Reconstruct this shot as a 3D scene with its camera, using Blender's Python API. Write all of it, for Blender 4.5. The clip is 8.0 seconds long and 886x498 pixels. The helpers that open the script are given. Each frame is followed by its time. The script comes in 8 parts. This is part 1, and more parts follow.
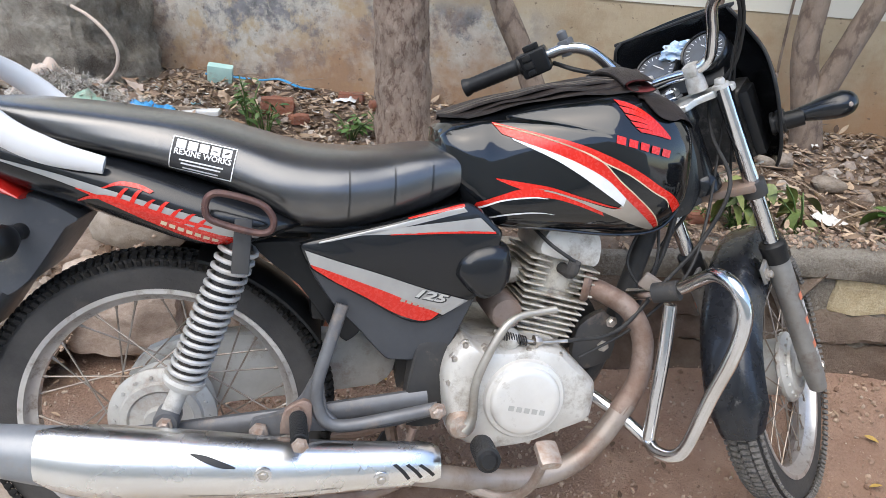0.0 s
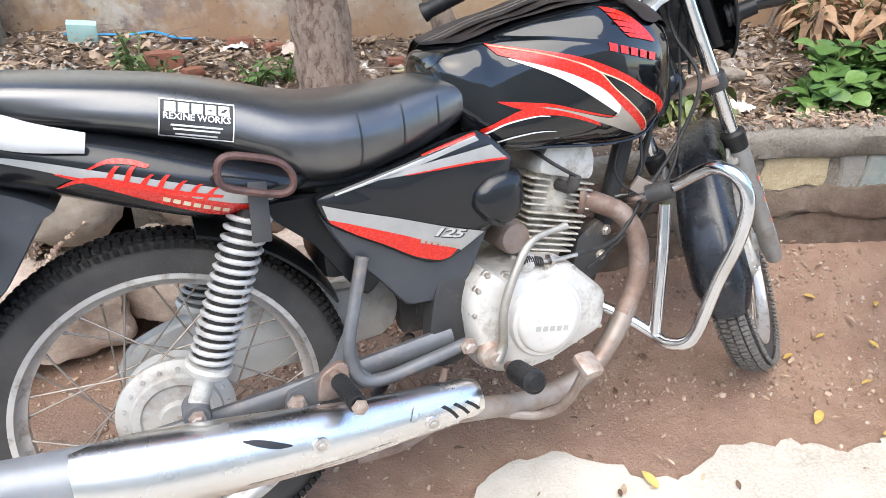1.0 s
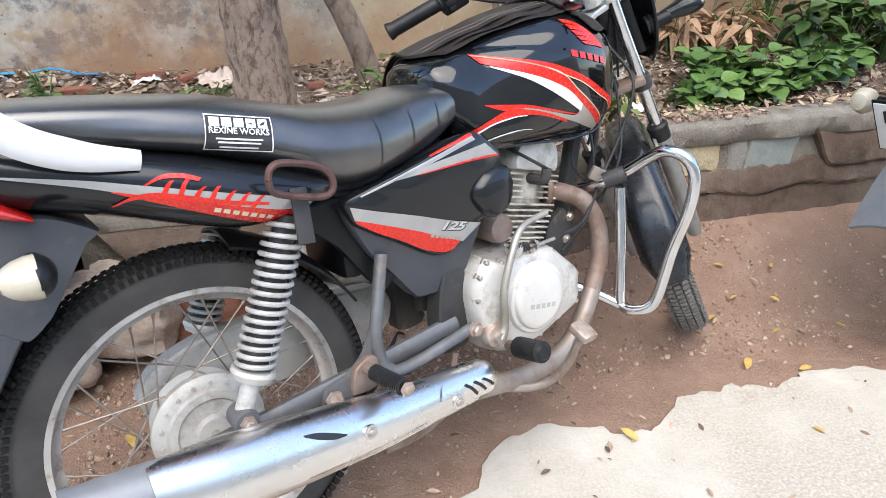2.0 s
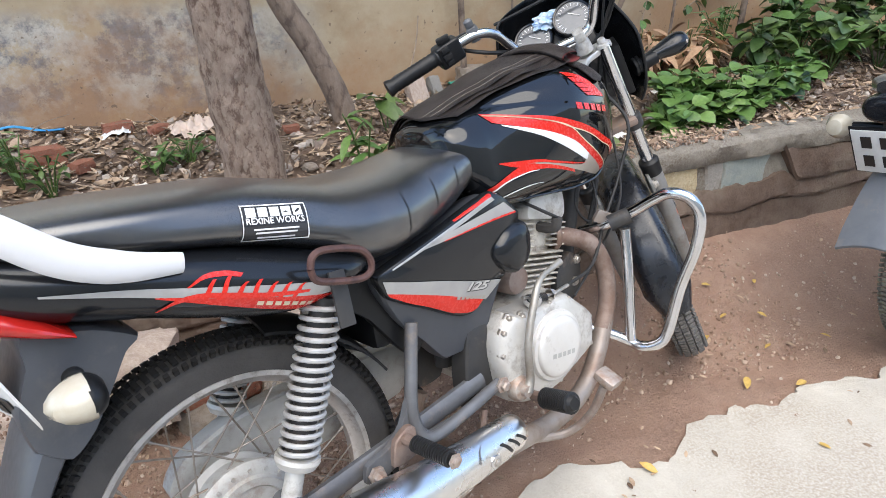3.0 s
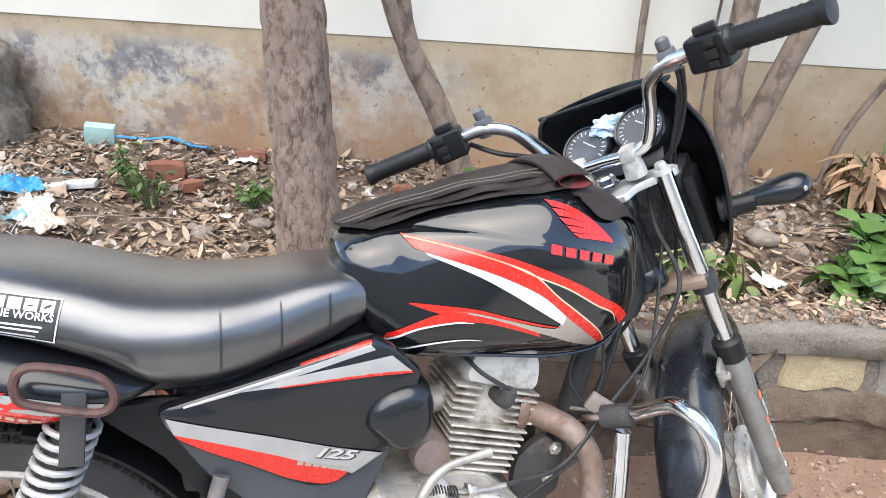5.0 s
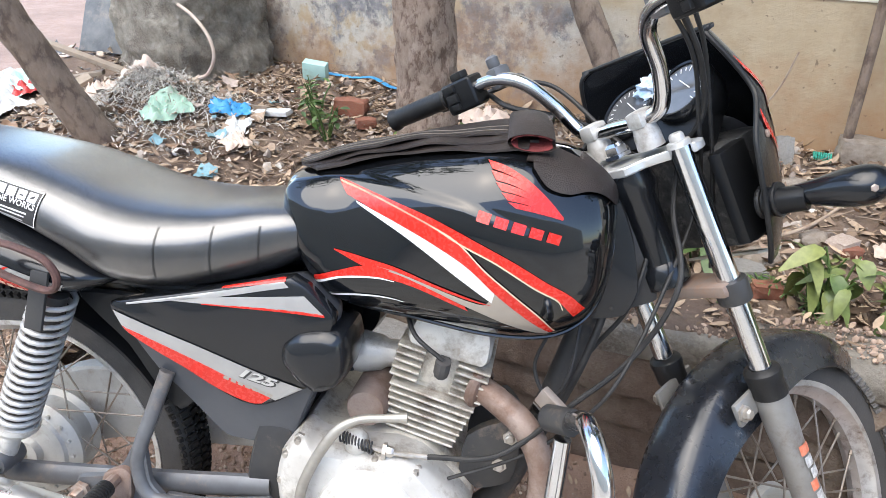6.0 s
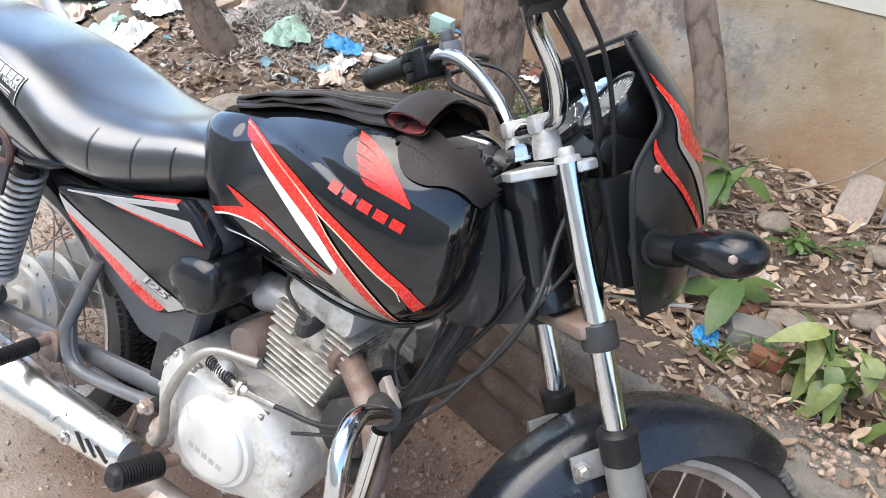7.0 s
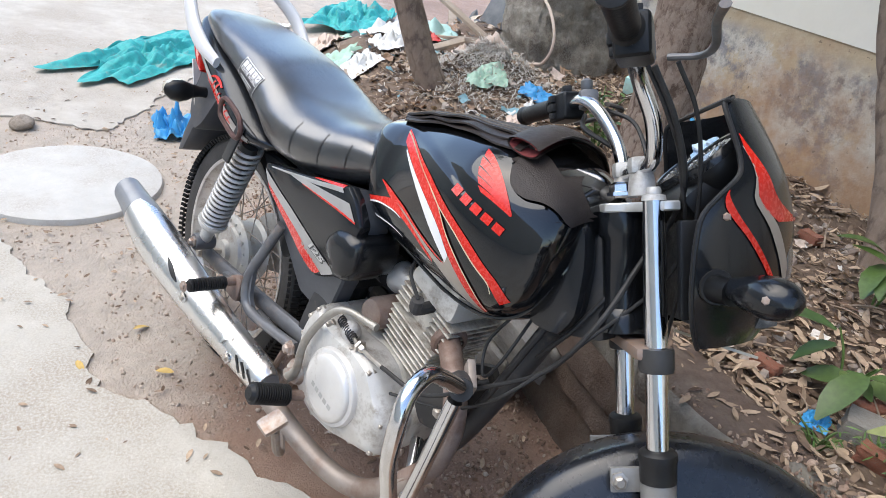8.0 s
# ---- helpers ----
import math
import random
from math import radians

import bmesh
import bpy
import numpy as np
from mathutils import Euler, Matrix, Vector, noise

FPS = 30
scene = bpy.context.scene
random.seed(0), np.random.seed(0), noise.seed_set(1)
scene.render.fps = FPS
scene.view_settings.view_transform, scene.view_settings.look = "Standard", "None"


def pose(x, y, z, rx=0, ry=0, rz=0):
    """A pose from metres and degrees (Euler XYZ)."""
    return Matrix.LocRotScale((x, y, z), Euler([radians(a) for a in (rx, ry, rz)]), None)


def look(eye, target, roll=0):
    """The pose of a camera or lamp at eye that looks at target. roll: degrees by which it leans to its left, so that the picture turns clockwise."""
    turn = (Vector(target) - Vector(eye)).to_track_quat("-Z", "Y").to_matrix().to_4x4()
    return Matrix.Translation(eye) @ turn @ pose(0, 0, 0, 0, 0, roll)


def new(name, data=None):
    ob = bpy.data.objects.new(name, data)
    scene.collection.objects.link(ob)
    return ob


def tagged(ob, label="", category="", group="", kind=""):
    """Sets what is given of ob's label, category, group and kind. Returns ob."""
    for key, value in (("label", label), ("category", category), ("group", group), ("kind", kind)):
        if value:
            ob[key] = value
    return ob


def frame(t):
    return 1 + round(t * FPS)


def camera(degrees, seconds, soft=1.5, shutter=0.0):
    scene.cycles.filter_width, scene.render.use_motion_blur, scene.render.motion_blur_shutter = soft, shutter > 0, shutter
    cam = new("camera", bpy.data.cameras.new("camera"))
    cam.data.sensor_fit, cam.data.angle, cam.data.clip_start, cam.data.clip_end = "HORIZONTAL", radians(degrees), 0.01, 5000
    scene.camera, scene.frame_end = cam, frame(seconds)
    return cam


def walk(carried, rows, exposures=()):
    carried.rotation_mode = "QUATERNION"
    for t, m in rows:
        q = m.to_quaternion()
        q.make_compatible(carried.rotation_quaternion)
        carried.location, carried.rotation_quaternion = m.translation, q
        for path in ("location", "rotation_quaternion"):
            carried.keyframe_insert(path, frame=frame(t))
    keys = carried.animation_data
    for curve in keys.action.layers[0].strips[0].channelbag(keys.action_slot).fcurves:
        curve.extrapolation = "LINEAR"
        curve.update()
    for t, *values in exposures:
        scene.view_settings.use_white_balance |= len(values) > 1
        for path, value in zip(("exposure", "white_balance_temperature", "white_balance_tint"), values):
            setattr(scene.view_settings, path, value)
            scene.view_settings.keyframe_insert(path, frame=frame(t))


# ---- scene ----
cam = camera(67.5, 8.0, soft=0.45)
PATH = [
    (0, (0.618, -0.86, 1.107), (0.326, 0.951, 0.308), 4.1),
    (0.5, (0.529, -0.785, 1.104), (0.351, 1.042, 0.308), 4.6),
    (1, (0.365, -0.846, 1.081), (0.481, 0.907, 0.126), 0.4),
    (1.2, (0.292, -0.909, 1.09), (0.372, 0.826, 0.099), -2.3),
    (2.3, (0.075, -0.923, 1.069), (0.662, 0.789, 0.216), 0.8),
    (2.5, (0.054, -0.881, 1.105), (0.565, 0.824, 0.194), -0.1),
    (3, (0.001, -0.84, 1.161), (0.645, 0.849, 0.303), -1.8),
    (3.5, (-0.022, -0.819, 1.181), (0.554, 0.961, 0.474), -0.8),
    (4, (0.135, -0.763, 1.182), (0.63, 1.048, 0.491), -3.8),
    (4.5, (0.41, -0.684, 1.189), (0.571, 1.166, 0.446), -0.8),
    (4.7, (0.481, -0.656, 1.179), (0.554, 1.21, 0.463), 1.4),
    (5.8, (0.983, -0.436, 1.176), (0.249, 1.222, 0.332), 2.2),
    (6, (1.054, -0.408, 1.176), (0.175, 1.156, 0.293), 1.8),
    (6.5, (1.206, -0.246, 1.184), (0.258, 1.214, 0.2), 8.1),
    (7, (1.341, -0.127, 1.207), (0.106, 1.08, 0.199), 8.9),
    (7.5, (1.482, -0.124, 1.222), (0.018, 0.777, 0.2), 12.9),
    (8, (1.542, -0.118, 1.241), (-0.04, 0.641, 0.281), 11.4),
]
walk(cam, [(t, look(eye, target, roll)) for t, eye, target, roll in PATH],
     exposures=[(0.0, 1.55), (0.5, 1.75), (1.0, 1.97), (2.5, 1.65), (3.0, 1.61), (3.5, 1.7), (4.0, 1.65), (4.5, 2.03), (6.0, 1.96), (6.5, 1.8), (7.0, 1.82), (7.5, 1.7), (8.0, 1.45)])

world = bpy.data.worlds.new("world")
scene.world = world
world.use_nodes = True
nt = world.node_tree
sky = nt.nodes.new("ShaderNodeTexSky")
sky.sky_type, sky.sun_disc = "NISHITA", False
sky.sun_elevation, sky.sun_rotation = radians(64), radians(198)
nt.links.new(sky.outputs[0], nt.nodes["Background"].inputs[0])
nt.nodes["Background"].inputs[1].default_value = 0.15
sun = new("sun", bpy.data.lights.new("sun", "SUN"))
sun.data.energy, sun.data.angle = 1.35, radians(70)
sun.data.color = (1, 0.925, 0.765)
sun.matrix_world = look((-0.65, -1.9, 4.0), (0, 0, 0))


# ---------------------------------------------------------------- materials
def material(name, c1, c2=None, rough=0.5, metal=0.0, scale=14.0, bump=0.0, bscale=160.0, coat=0.0,
             dirt=None, dirt_at=0.62, dirt_scale=9.0, rough2=None, per_object=0.0):
    m = bpy.data.materials.new(name)
    m.use_nodes = True
    n, l = m.node_tree.nodes, m.node_tree.links
    b = n["Principled BSDF"]
    co = n.new("ShaderNodeTexCoord")
    big = n.new("ShaderNodeTexNoise")
    big.inputs["Scale"].default_value, big.inputs["Detail"].default_value, big.inputs["Roughness"].default_value = scale, 6, 0.65
    l.new(co.outputs["Object"], big.inputs["Vector"])
    fine = n.new("ShaderNodeTexNoise")
    fine.inputs["Scale"].default_value, fine.inputs["Detail"].default_value = bscale, 4
    l.new(co.outputs["Object"], fine.inputs["Vector"])
    c2 = c2 or tuple(v * 0.7 for v in c1)
    ramp = n.new("ShaderNodeValToRGB")
    ramp.color_ramp.elements[0].position, ramp.color_ramp.elements[1].position = 0.32, 0.68
    ramp.color_ramp.elements[0].color, ramp.color_ramp.elements[1].color = (*c1, 1), (*c2, 1)
    l.new(big.outputs["Fac"], ramp.inputs["Fac"])
    col = ramp.outputs["Color"]
    spread = n.new("ShaderNodeMapRange")
    spread.inputs["To Min"].default_value = rough - 0.06
    spread.inputs["To Max"].default_value = (rough2 if rough2 is not None else rough) + 0.1
    l.new(fine.outputs["Fac"], spread.inputs["Value"])
    l.new(spread.outputs["Result"], b.inputs["Roughness"])
    if dirt:
        dn = n.new("ShaderNodeTexNoise")
        dn.inputs["Scale"].default_value, dn.inputs["Detail"].default_value, dn.inputs["Roughness"].default_value = dirt_scale, 9, 0.72
        l.new(co.outputs["Object"], dn.inputs["Vector"])
        dr = n.new("ShaderNodeValToRGB")
        dr.color_ramp.elements[0].position, dr.color_ramp.elements[1].position = dirt_at - 0.12, dirt_at + 0.1
        l.new(dn.outputs["Fac"], dr.inputs["Fac"])
        mix = n.new("ShaderNodeMix")
        mix.data_type = "RGBA"
        mix.inputs[7].default_value = (*dirt, 1)
        l.new(dr.outputs["Color"], mix.inputs[0])
        l.new(col, mix.inputs[6])
        col = mix.outputs[2]
    if per_object:
        info = n.new("ShaderNodeObjectInfo")
        hsv = n.new("ShaderNodeHueSaturation")
        mr = n.new("ShaderNodeMapRange")
        mr.inputs["To Min"].default_value, mr.inputs["To Max"].default_value = 1 - per_object, 1 + per_object
        l.new(info.outputs["Random"], mr.inputs["Value"])
        l.new(mr.outputs["Result"], hsv.inputs["Value"])
        l.new(col, hsv.inputs["Color"])
        col = hsv.outputs["Color"]
    l.new(col, b.inputs["Base Color"])
    b.inputs["Metallic"].default_value = metal
    b.inputs["Coat Weight"].default_value = coat
    b.inputs["Coat Roughness"].default_value = 0.08
    if bump:
        bp = n.new("ShaderNodeBump")
        bp.inputs["Strength"].default_value, bp.inputs["Distance"].default_value = bump, 0.004
        l.new(fine.outputs["Fac"], bp.inputs["Height"])
        l.new(bp.outputs["Normal"], b.inputs["Normal"])
    return m


M_PAINT = material("black gloss paint", (0.003, 0.0035, 0.0045), (0.005, 0.0055, 0.0065), 0.1, coat=1.0, scale=6, bscale=40, rough2=0.04, dirt=(0.11, 0.11, 0.11), dirt_at=0.79, dirt_scale=48)
M_PLASTIC = material("black plastic", (0.006, 0.0065, 0.0075), (0.011, 0.0115, 0.0125), 0.36, scale=9, bump=0.06, bscale=500, dirt=(0.035, 0.033, 0.03), dirt_at=0.74, dirt_scale=12)
M_SATIN = material("satin black panel", (0.006, 0.007, 0.009), (0.01, 0.011, 0.013), 0.2, scale=5, bscale=350, coat=0.25, dirt=(0.045, 0.042, 0.04), dirt_at=0.76, dirt_scale=14)
M_SEAT = material("black rexine", (0.011, 0.011, 0.012), (0.02, 0.02, 0.021), 0.27, scale=7, bump=0.12, bscale=900, rough2=0.26, coat=0.9, dirt=(0.05, 0.043, 0.039), dirt_at=0.62, dirt_scale=3.2)
M_FENDER = material("scuffed black fender", (0.007, 0.008, 0.011), (0.016, 0.018, 0.023), 0.26, scale=8, bscale=60, coat=0.25, dirt=(0.3, 0.29, 0.28), dirt_at=0.74, dirt_scale=26)
M_RUBBER = material("tyre rubber", (0.045, 0.043, 0.042), (0.075, 0.071, 0.068), 0.82, scale=10, bump=0.25, bscale=260, dirt=(0.12, 0.1, 0.085), dirt_at=0.7, dirt_scale=12)
M_TREAD = material("worn tread rubber", (0.014, 0.013, 0.013), (0.026, 0.025, 0.024), 0.8, scale=20, bump=0.2, bscale=300)
M_GRAVELTREAD = material("grit-covered front tread", (0.06, 0.058, 0.055), (0.2, 0.19, 0.18), 0.85, scale=160, bump=0.5, bscale=420, dirt=(0.24, 0.22, 0.2), dirt_at=0.62, dirt_scale=130)
M_CHROME = material("chrome", (0.72, 0.72, 0.73), (0.6, 0.6, 0.61), 0.11, 1.0, scale=12, bscale=30, rough2=0.14, dirt=(0.3, 0.24, 0.19), dirt_at=0.76, dirt_scale=22)
M_SHIELD = material("chromed heat shield", (0.82, 0.81, 0.8), (0.72, 0.71, 0.7), 0.24, 1.0, scale=5, bscale=14, rough2=0.26, dirt=(0.36, 0.3, 0.25), dirt_at=0.74, dirt_scale=12)
M_RIM = material("dull chrome rim", (0.62, 0.61, 0.6), (0.48, 0.46, 0.44), 0.36, 0.7, scale=18, bscale=260, dirt=(0.18, 0.13, 0.1), dirt_at=0.64, dirt_scale=30)
M_SPOKE = material("tarnished spoke steel", (0.36, 0.33, 0.3), (0.22, 0.17, 0.13), 0.42, 0.7, scale=30)
M_ALU = material("weathered engine aluminium", (0.62, 0.61, 0.58), (0.5, 0.48, 0.45), 0.46, 0.35, scale=14, bump=0.15, bscale=420, dirt=(0.2, 0.16, 0.12), dirt_at=0.63, dirt_scale=18)
M_FIN = material("cast cylinder aluminium", (0.6, 0.57, 0.51), (0.46, 0.43, 0.37), 0.55, 0.2, scale=20, bump=0.25, bscale=500, dirt=(0.14, 0.1, 0.075), dirt_at=0.6, dirt_scale=22)
M_COVER = material("polished clutch cover aluminium", (0.72, 0.71, 0.69), (0.62, 0.6, 0.57), 0.36, 0.4, scale=9, bscale=420, dirt=(0.3, 0.26, 0.21), dirt_at=0.7, dirt_scale=26)
M_HUB = material("cast drum aluminium", (0.5, 0.5, 0.48), (0.38, 0.37, 0.35), 0.55, 0.3, scale=12, bump=0.12, bscale=400, dirt=(0.25, 0.19, 0.15), dirt_at=0.64, dirt_scale=14)
M_STEEL = material("grey painted steel", (0.15, 0.155, 0.165), (0.1, 0.1, 0.105), 0.45, 0.3, scale=14, bscale=200, dirt=(0.26, 0.2, 0.16), dirt_at=0.66, dirt_scale=16)
M_FRAME = material("black frame steel", (0.03, 0.031, 0.034), (0.05, 0.048, 0.046), 0.45, scale=10, bscale=220, dirt=(0.17, 0.13, 0.1), dirt_at=0.66, dirt_scale=14)
M_RUST = material("rusted exhaust steel", (0.2, 0.13, 0.1), (0.3, 0.24, 0.21), 0.6, 0.35, scale=18, bump=0.2, bscale=300, dirt=(0.13, 0.07, 0.045), dirt_at=0.62, dirt_scale=14)
M_PIPE = material("heat-dulled exhaust pipe", (0.33, 0.29, 0.26), (0.24, 0.19, 0.16), 0.5, 0.5, scale=12, bump=0.1, bscale=300, dirt=(0.2, 0.13, 0.1), dirt_at=0.62, dirt_scale=12)
M_RUSTY = material("rusty bolt", (0.3, 0.2, 0.15), (0.45, 0.41, 0.37), 0.5, 0.5, scale=60, bscale=300)
M_BOLT = material("zinc bolt", (0.55, 0.52, 0.48), (0.4, 0.36, 0.32), 0.35, 0.8, scale=60)
M_WHITE = material("white painted grab rail", (0.62, 0.62, 0.63), (0.56, 0.56, 0.57), 0.3, scale=8, bscale=200, dirt=(0.5, 0.48, 0.45), dirt_at=0.78, dirt_scale=30)
M_RED = material("red decal", (0.62, 0.02, 0.01), (0.5, 0.015, 0.008), 0.25, scale=10, bscale=200, coat=0.15, dirt=(0.35, 0.03, 0.02), dirt_at=0.74, dirt_scale=60)
M_SILVER = material("silver decal", (0.4, 0.395, 0.385), (0.29, 0.285, 0.28), 0.3, 0.25, scale=9, bscale=200, coat=0.3)
M_BEIGE = material("warm grey decal", (0.38, 0.34, 0.29), (0.3, 0.26, 0.22), 0.3, 0.2, scale=9, bscale=200)
M_DECALWHITE = material("white print", (0.75, 0.75, 0.75), (0.62, 0.62, 0.62), 0.4, scale=40)
M_GOLD = material("pale gold decal line", (0.62, 0.52, 0.36), (0.52, 0.43, 0.3), 0.3, 0.1, scale=9, bscale=200)
M_DECALBLACK = material("black print", (0.012, 0.012, 0.013), None, 0.4, scale=40)
M_LENSRED = material("red tail lamp plastic", (0.5, 0.018, 0.012), (0.36, 0.012, 0.01), 0.14, coat=0.5, scale=20)
M_LENSCLEAR = material("yellowed lamp lens", (0.5, 0.47, 0.39), (0.42, 0.37, 0.28), 0.2, coat=0.4, scale=20)
M_GLASS = material("dial glass", (0.07, 0.073, 0.08), (0.12, 0.122, 0.125), 0.1, coat=0.6, scale=20)
M_LEATHER = material("worn brown-black rexine sheet", (0.017, 0.013, 0.012), (0.034, 0.026, 0.023), 0.42, scale=16, bump=0.35, bscale=500, dirt=(0.055, 0.045, 0.04), dirt_at=0.66, dirt_scale=25)
M_LEATHERRED = material("dark red backing cloth", (0.16, 0.022, 0.022), (0.1, 0.016, 0.016), 0.7, scale=40, bump=0.3, bscale=400)
M_GRIP = material("black moulded rubber", (0.01, 0.01, 0.011), (0.018, 0.018, 0.018), 0.42, scale=20, bump=0.1, bscale=300, dirt=(0.05, 0.045, 0.04), dirt_at=0.72, dirt_scale=20)
M_REARGUARD = material("dusty grey-black guard", (0.04, 0.044, 0.053), (0.062, 0.067, 0.077), 0.38, scale=6, bscale=90, dirt=(0.1, 0.095, 0.09), dirt_at=0.7, dirt_scale=9)
M_CABLE = material("black cable sheath", (0.016, 0.016, 0.017), (0.035, 0.034, 0.033), 0.5, scale=30)

for m, level in ((M_PLASTIC, 0.28), (M_SATIN, 0.36), (M_FENDER, 0.4), (M_FRAME, 0.3), (M_GRIP, 0.3), (M_LEATHER, 0.3), (M_CABLE, 0.3), (M_TREAD, 0.2), (M_RUBBER, 0.25)):
    m.node_tree.nodes["Principled BSDF"].inputs["Specular IOR Level"].default_value = level
M_SEAT.node_tree.nodes["Principled BSDF"].inputs["Coat Roughness"].default_value = 0.24
M_SEAT.node_tree.nodes["Principled BSDF"].inputs["Coat IOR"].default_value = 1.85
M_PAINT.node_tree.nodes["Principled BSDF"].inputs["Coat IOR"].default_value = 1.5
M_PAINT.node_tree.nodes["Principled BSDF"].inputs["Coat Roughness"].default_value = 0.04
M_PAINT.node_tree.nodes["Principled BSDF"].inputs["Specular IOR Level"].default_value = 0.15
M_SATIN.node_tree.nodes["Principled BSDF"].inputs["Specular IOR Level"].default_value = 0.35


# ---------------------------------------------------------------- mesh helpers
def fade(a, b, v):
    t = min(1.0, max(0.0, (v - a) / (b - a)))
    return t * t * (3 - 2 * t)


def finish(name, bm, mat, parent=None, label="", angle=35.0):
    bmesh.ops.recalc_face_normals(bm, faces=bm.faces)
    me = bpy.data.meshes.new(name)
    bm.to_mesh(me)
    bm.free()
    me.materials.append(mat)
    me.polygons.foreach_set("use_smooth", [True] * len(me.polygons))
    me.set_sharp_from_angle(angle=radians(angle))
    ob = new(name, me)
    if parent is not None:
        ob.parent = parent
    if label:
        ob["label"] = label
    return ob


def part(name, bm, mat, parent, label=""):
    return finish(name, bm, mat, parent, label)


def smooth_line(pts, n=8):
    """A smooth line through the points."""
    p = [Vector(q) for q in pts]
    p = [p[0] * 2 - p[1], *p, p[-1] * 2 - p[-2]]
    out = []
    for a, b, c, d in zip(p, p[1:], p[2:], p[3:]):
        for k in range(n):
            t = k / n
            out.append(0.5 * ((2 * b) + (c - a) * t + (2 * a - 5 * b + 4 * c - d) * t * t + (3 * b - a - 3 * c + d) * t ** 3))
    out.append(p[-2])
    return out


def loft(bm, rings, cap=True, closed=True):
    """Joins rings of equally many points into a skin."""
    rows = [[bm.verts.new(p) for p in ring] for ring in rings]
    n = len(rows[0])
    for a, b in zip(rows, rows[1:]):
        for k in range(n if closed else n - 1):
            bm.faces.new((a[k], a[(k + 1) % n], b[(k + 1) % n], b[k]))
    if cap and closed:
        bm.faces.new(rows[0][::-1])
        bm.faces.new(rows[-1])
    return rows


def tube(bm, pts, r, seg=10, n=6, r2=None, flat=1.0, up=(0, 0, 1), m=None, smooth=True):
    """A pipe along the points; r may be a list; r2 gives an oval's other half-width."""
    line = smooth_line(pts, n) if smooth and len(pts) > 2 else [Vector(p) for p in pts]
    rings = []
    last = None
    for k, p in enumerate(line):
        d = (line[min(k + 1, len(line) - 1)] - line[max(k - 1, 0)]).normalized()
        if last is None:
            side = d.cross(Vector(up))
            if side.length < 1e-3:
                side = d.cross(Vector((1, 0, 0)))
        else:
            side = last - d * last.dot(d)
        side.normalize()
        last = side
        over = side.cross(d)
        f = k / max(1, len(line) - 1)
        rr = r if not isinstance(r, (list, tuple)) else float(np.interp(f, np.linspace(0, 1, len(r)), r))
        ro = rr * flat if r2 is None else r2
        ring = [p + side * (rr * math.cos(a)) + over * (ro * math.sin(a)) for a in (2 * math.pi * q / seg for q in range(seg))]
        rings.append([m @ v for v in ring] if m else ring)
    loft(bm, rings)
    return bm


def tube_mesh(pts, r, seg=10, n=6, **kw):
    return tube(bmesh.new(), pts, r, seg, n, **kw)


def lathe(bm, profile, centre, axis, seg=40, m=None, close=False, start=0.0, turn=2 * math.pi):
    """Turns (radius, along) pairs about an axis through the centre."""
    axis = Vector(axis).normalized()
    u = axis.orthogonal().normalized()
    v = axis.cross(u)
    c = Vector(centre)
    full = abs(turn - 2 * math.pi) < 1e-6
    rows = []
    for k in range(seg if full else seg + 1):
        a = start + turn * k / seg
        ring = [c + (u * math.cos(a) + v * math.sin(a)) * r + axis * h for r, h in profile]
        rows.append([bm.verts.new(m @ p if m else p) for p in ring])
    np_ = len(profile)
    pairs = list(zip(rows, rows[1:] + ([rows[0]] if full else [])))[: None if full else seg]
    for a, b in pairs:
        for j in range(np_ if close else np_ - 1):
            j2 = (j + 1) % np_
            bm.faces.new((a[j], b[j], b[j2], a[j2]))
    bmesh.ops.remove_doubles(bm, verts=bm.verts, dist=1e-6)
    return bm


def lathe_mesh(profile, centre, axis, seg=40, **kw):
    return lathe(bmesh.new(), profile, centre, axis, seg, **kw)


def block(bm, size, m, bevel=0.0, seg=2):
    made = bmesh.ops.create_cube(bm, size=1, matrix=m @ Matrix.Diagonal((*size, 1)))
    if bevel:
        edges = list({e for v in made["verts"] for e in v.link_edges})
        bmesh.ops.bevel(bm, geom=edges, offset=bevel, segments=seg, affect="EDGES", profile=0.6)
    return bm


def block_mesh(size, m, bevel=0.0, seg=2):
    return block(bmesh.new(), size, m, bevel, seg)


def at(x, y, z, rx=0, ry=0, rz=0):
    return pose(x, y, z, rx, ry, rz)


def pillow(outline, levels, n=5, m=None, smooth=True):
    """A padded plate: the outline (x, z), shrunk by each level's scale and laid at its y."""
    pts = [Vector((x, 0, z)) for x, z in outline]
    if smooth:
        big = []
        k = len(pts)
        for i in range(k):
            a, b, c, d = pts[i - 1], pts[i], pts[(i + 1) % k], pts[(i + 2) % k]
            for q in range(n):
                t = q / n
                s = 0.5 * ((2 * b) + (c - a) * t + (2 * a - 5 * b + 4 * c - d) * t * t + (3 * b - a - 3 * c + d) * t ** 3)
                big.append(s * 0.55 + (b + (c - b) * t) * 0.45)
        pts = big
    mid = sum(pts, Vector()) / len(pts)
    rings = [[(m @ Vector(q) if m else Vector(q)) for q in ((mid.x + (p.x - mid.x) * s, y, mid.z + (p.z - mid.z) * s) for p in pts)] for s, y in levels]
    bm = bmesh.new()
    loft(bm, rings)
    return bm


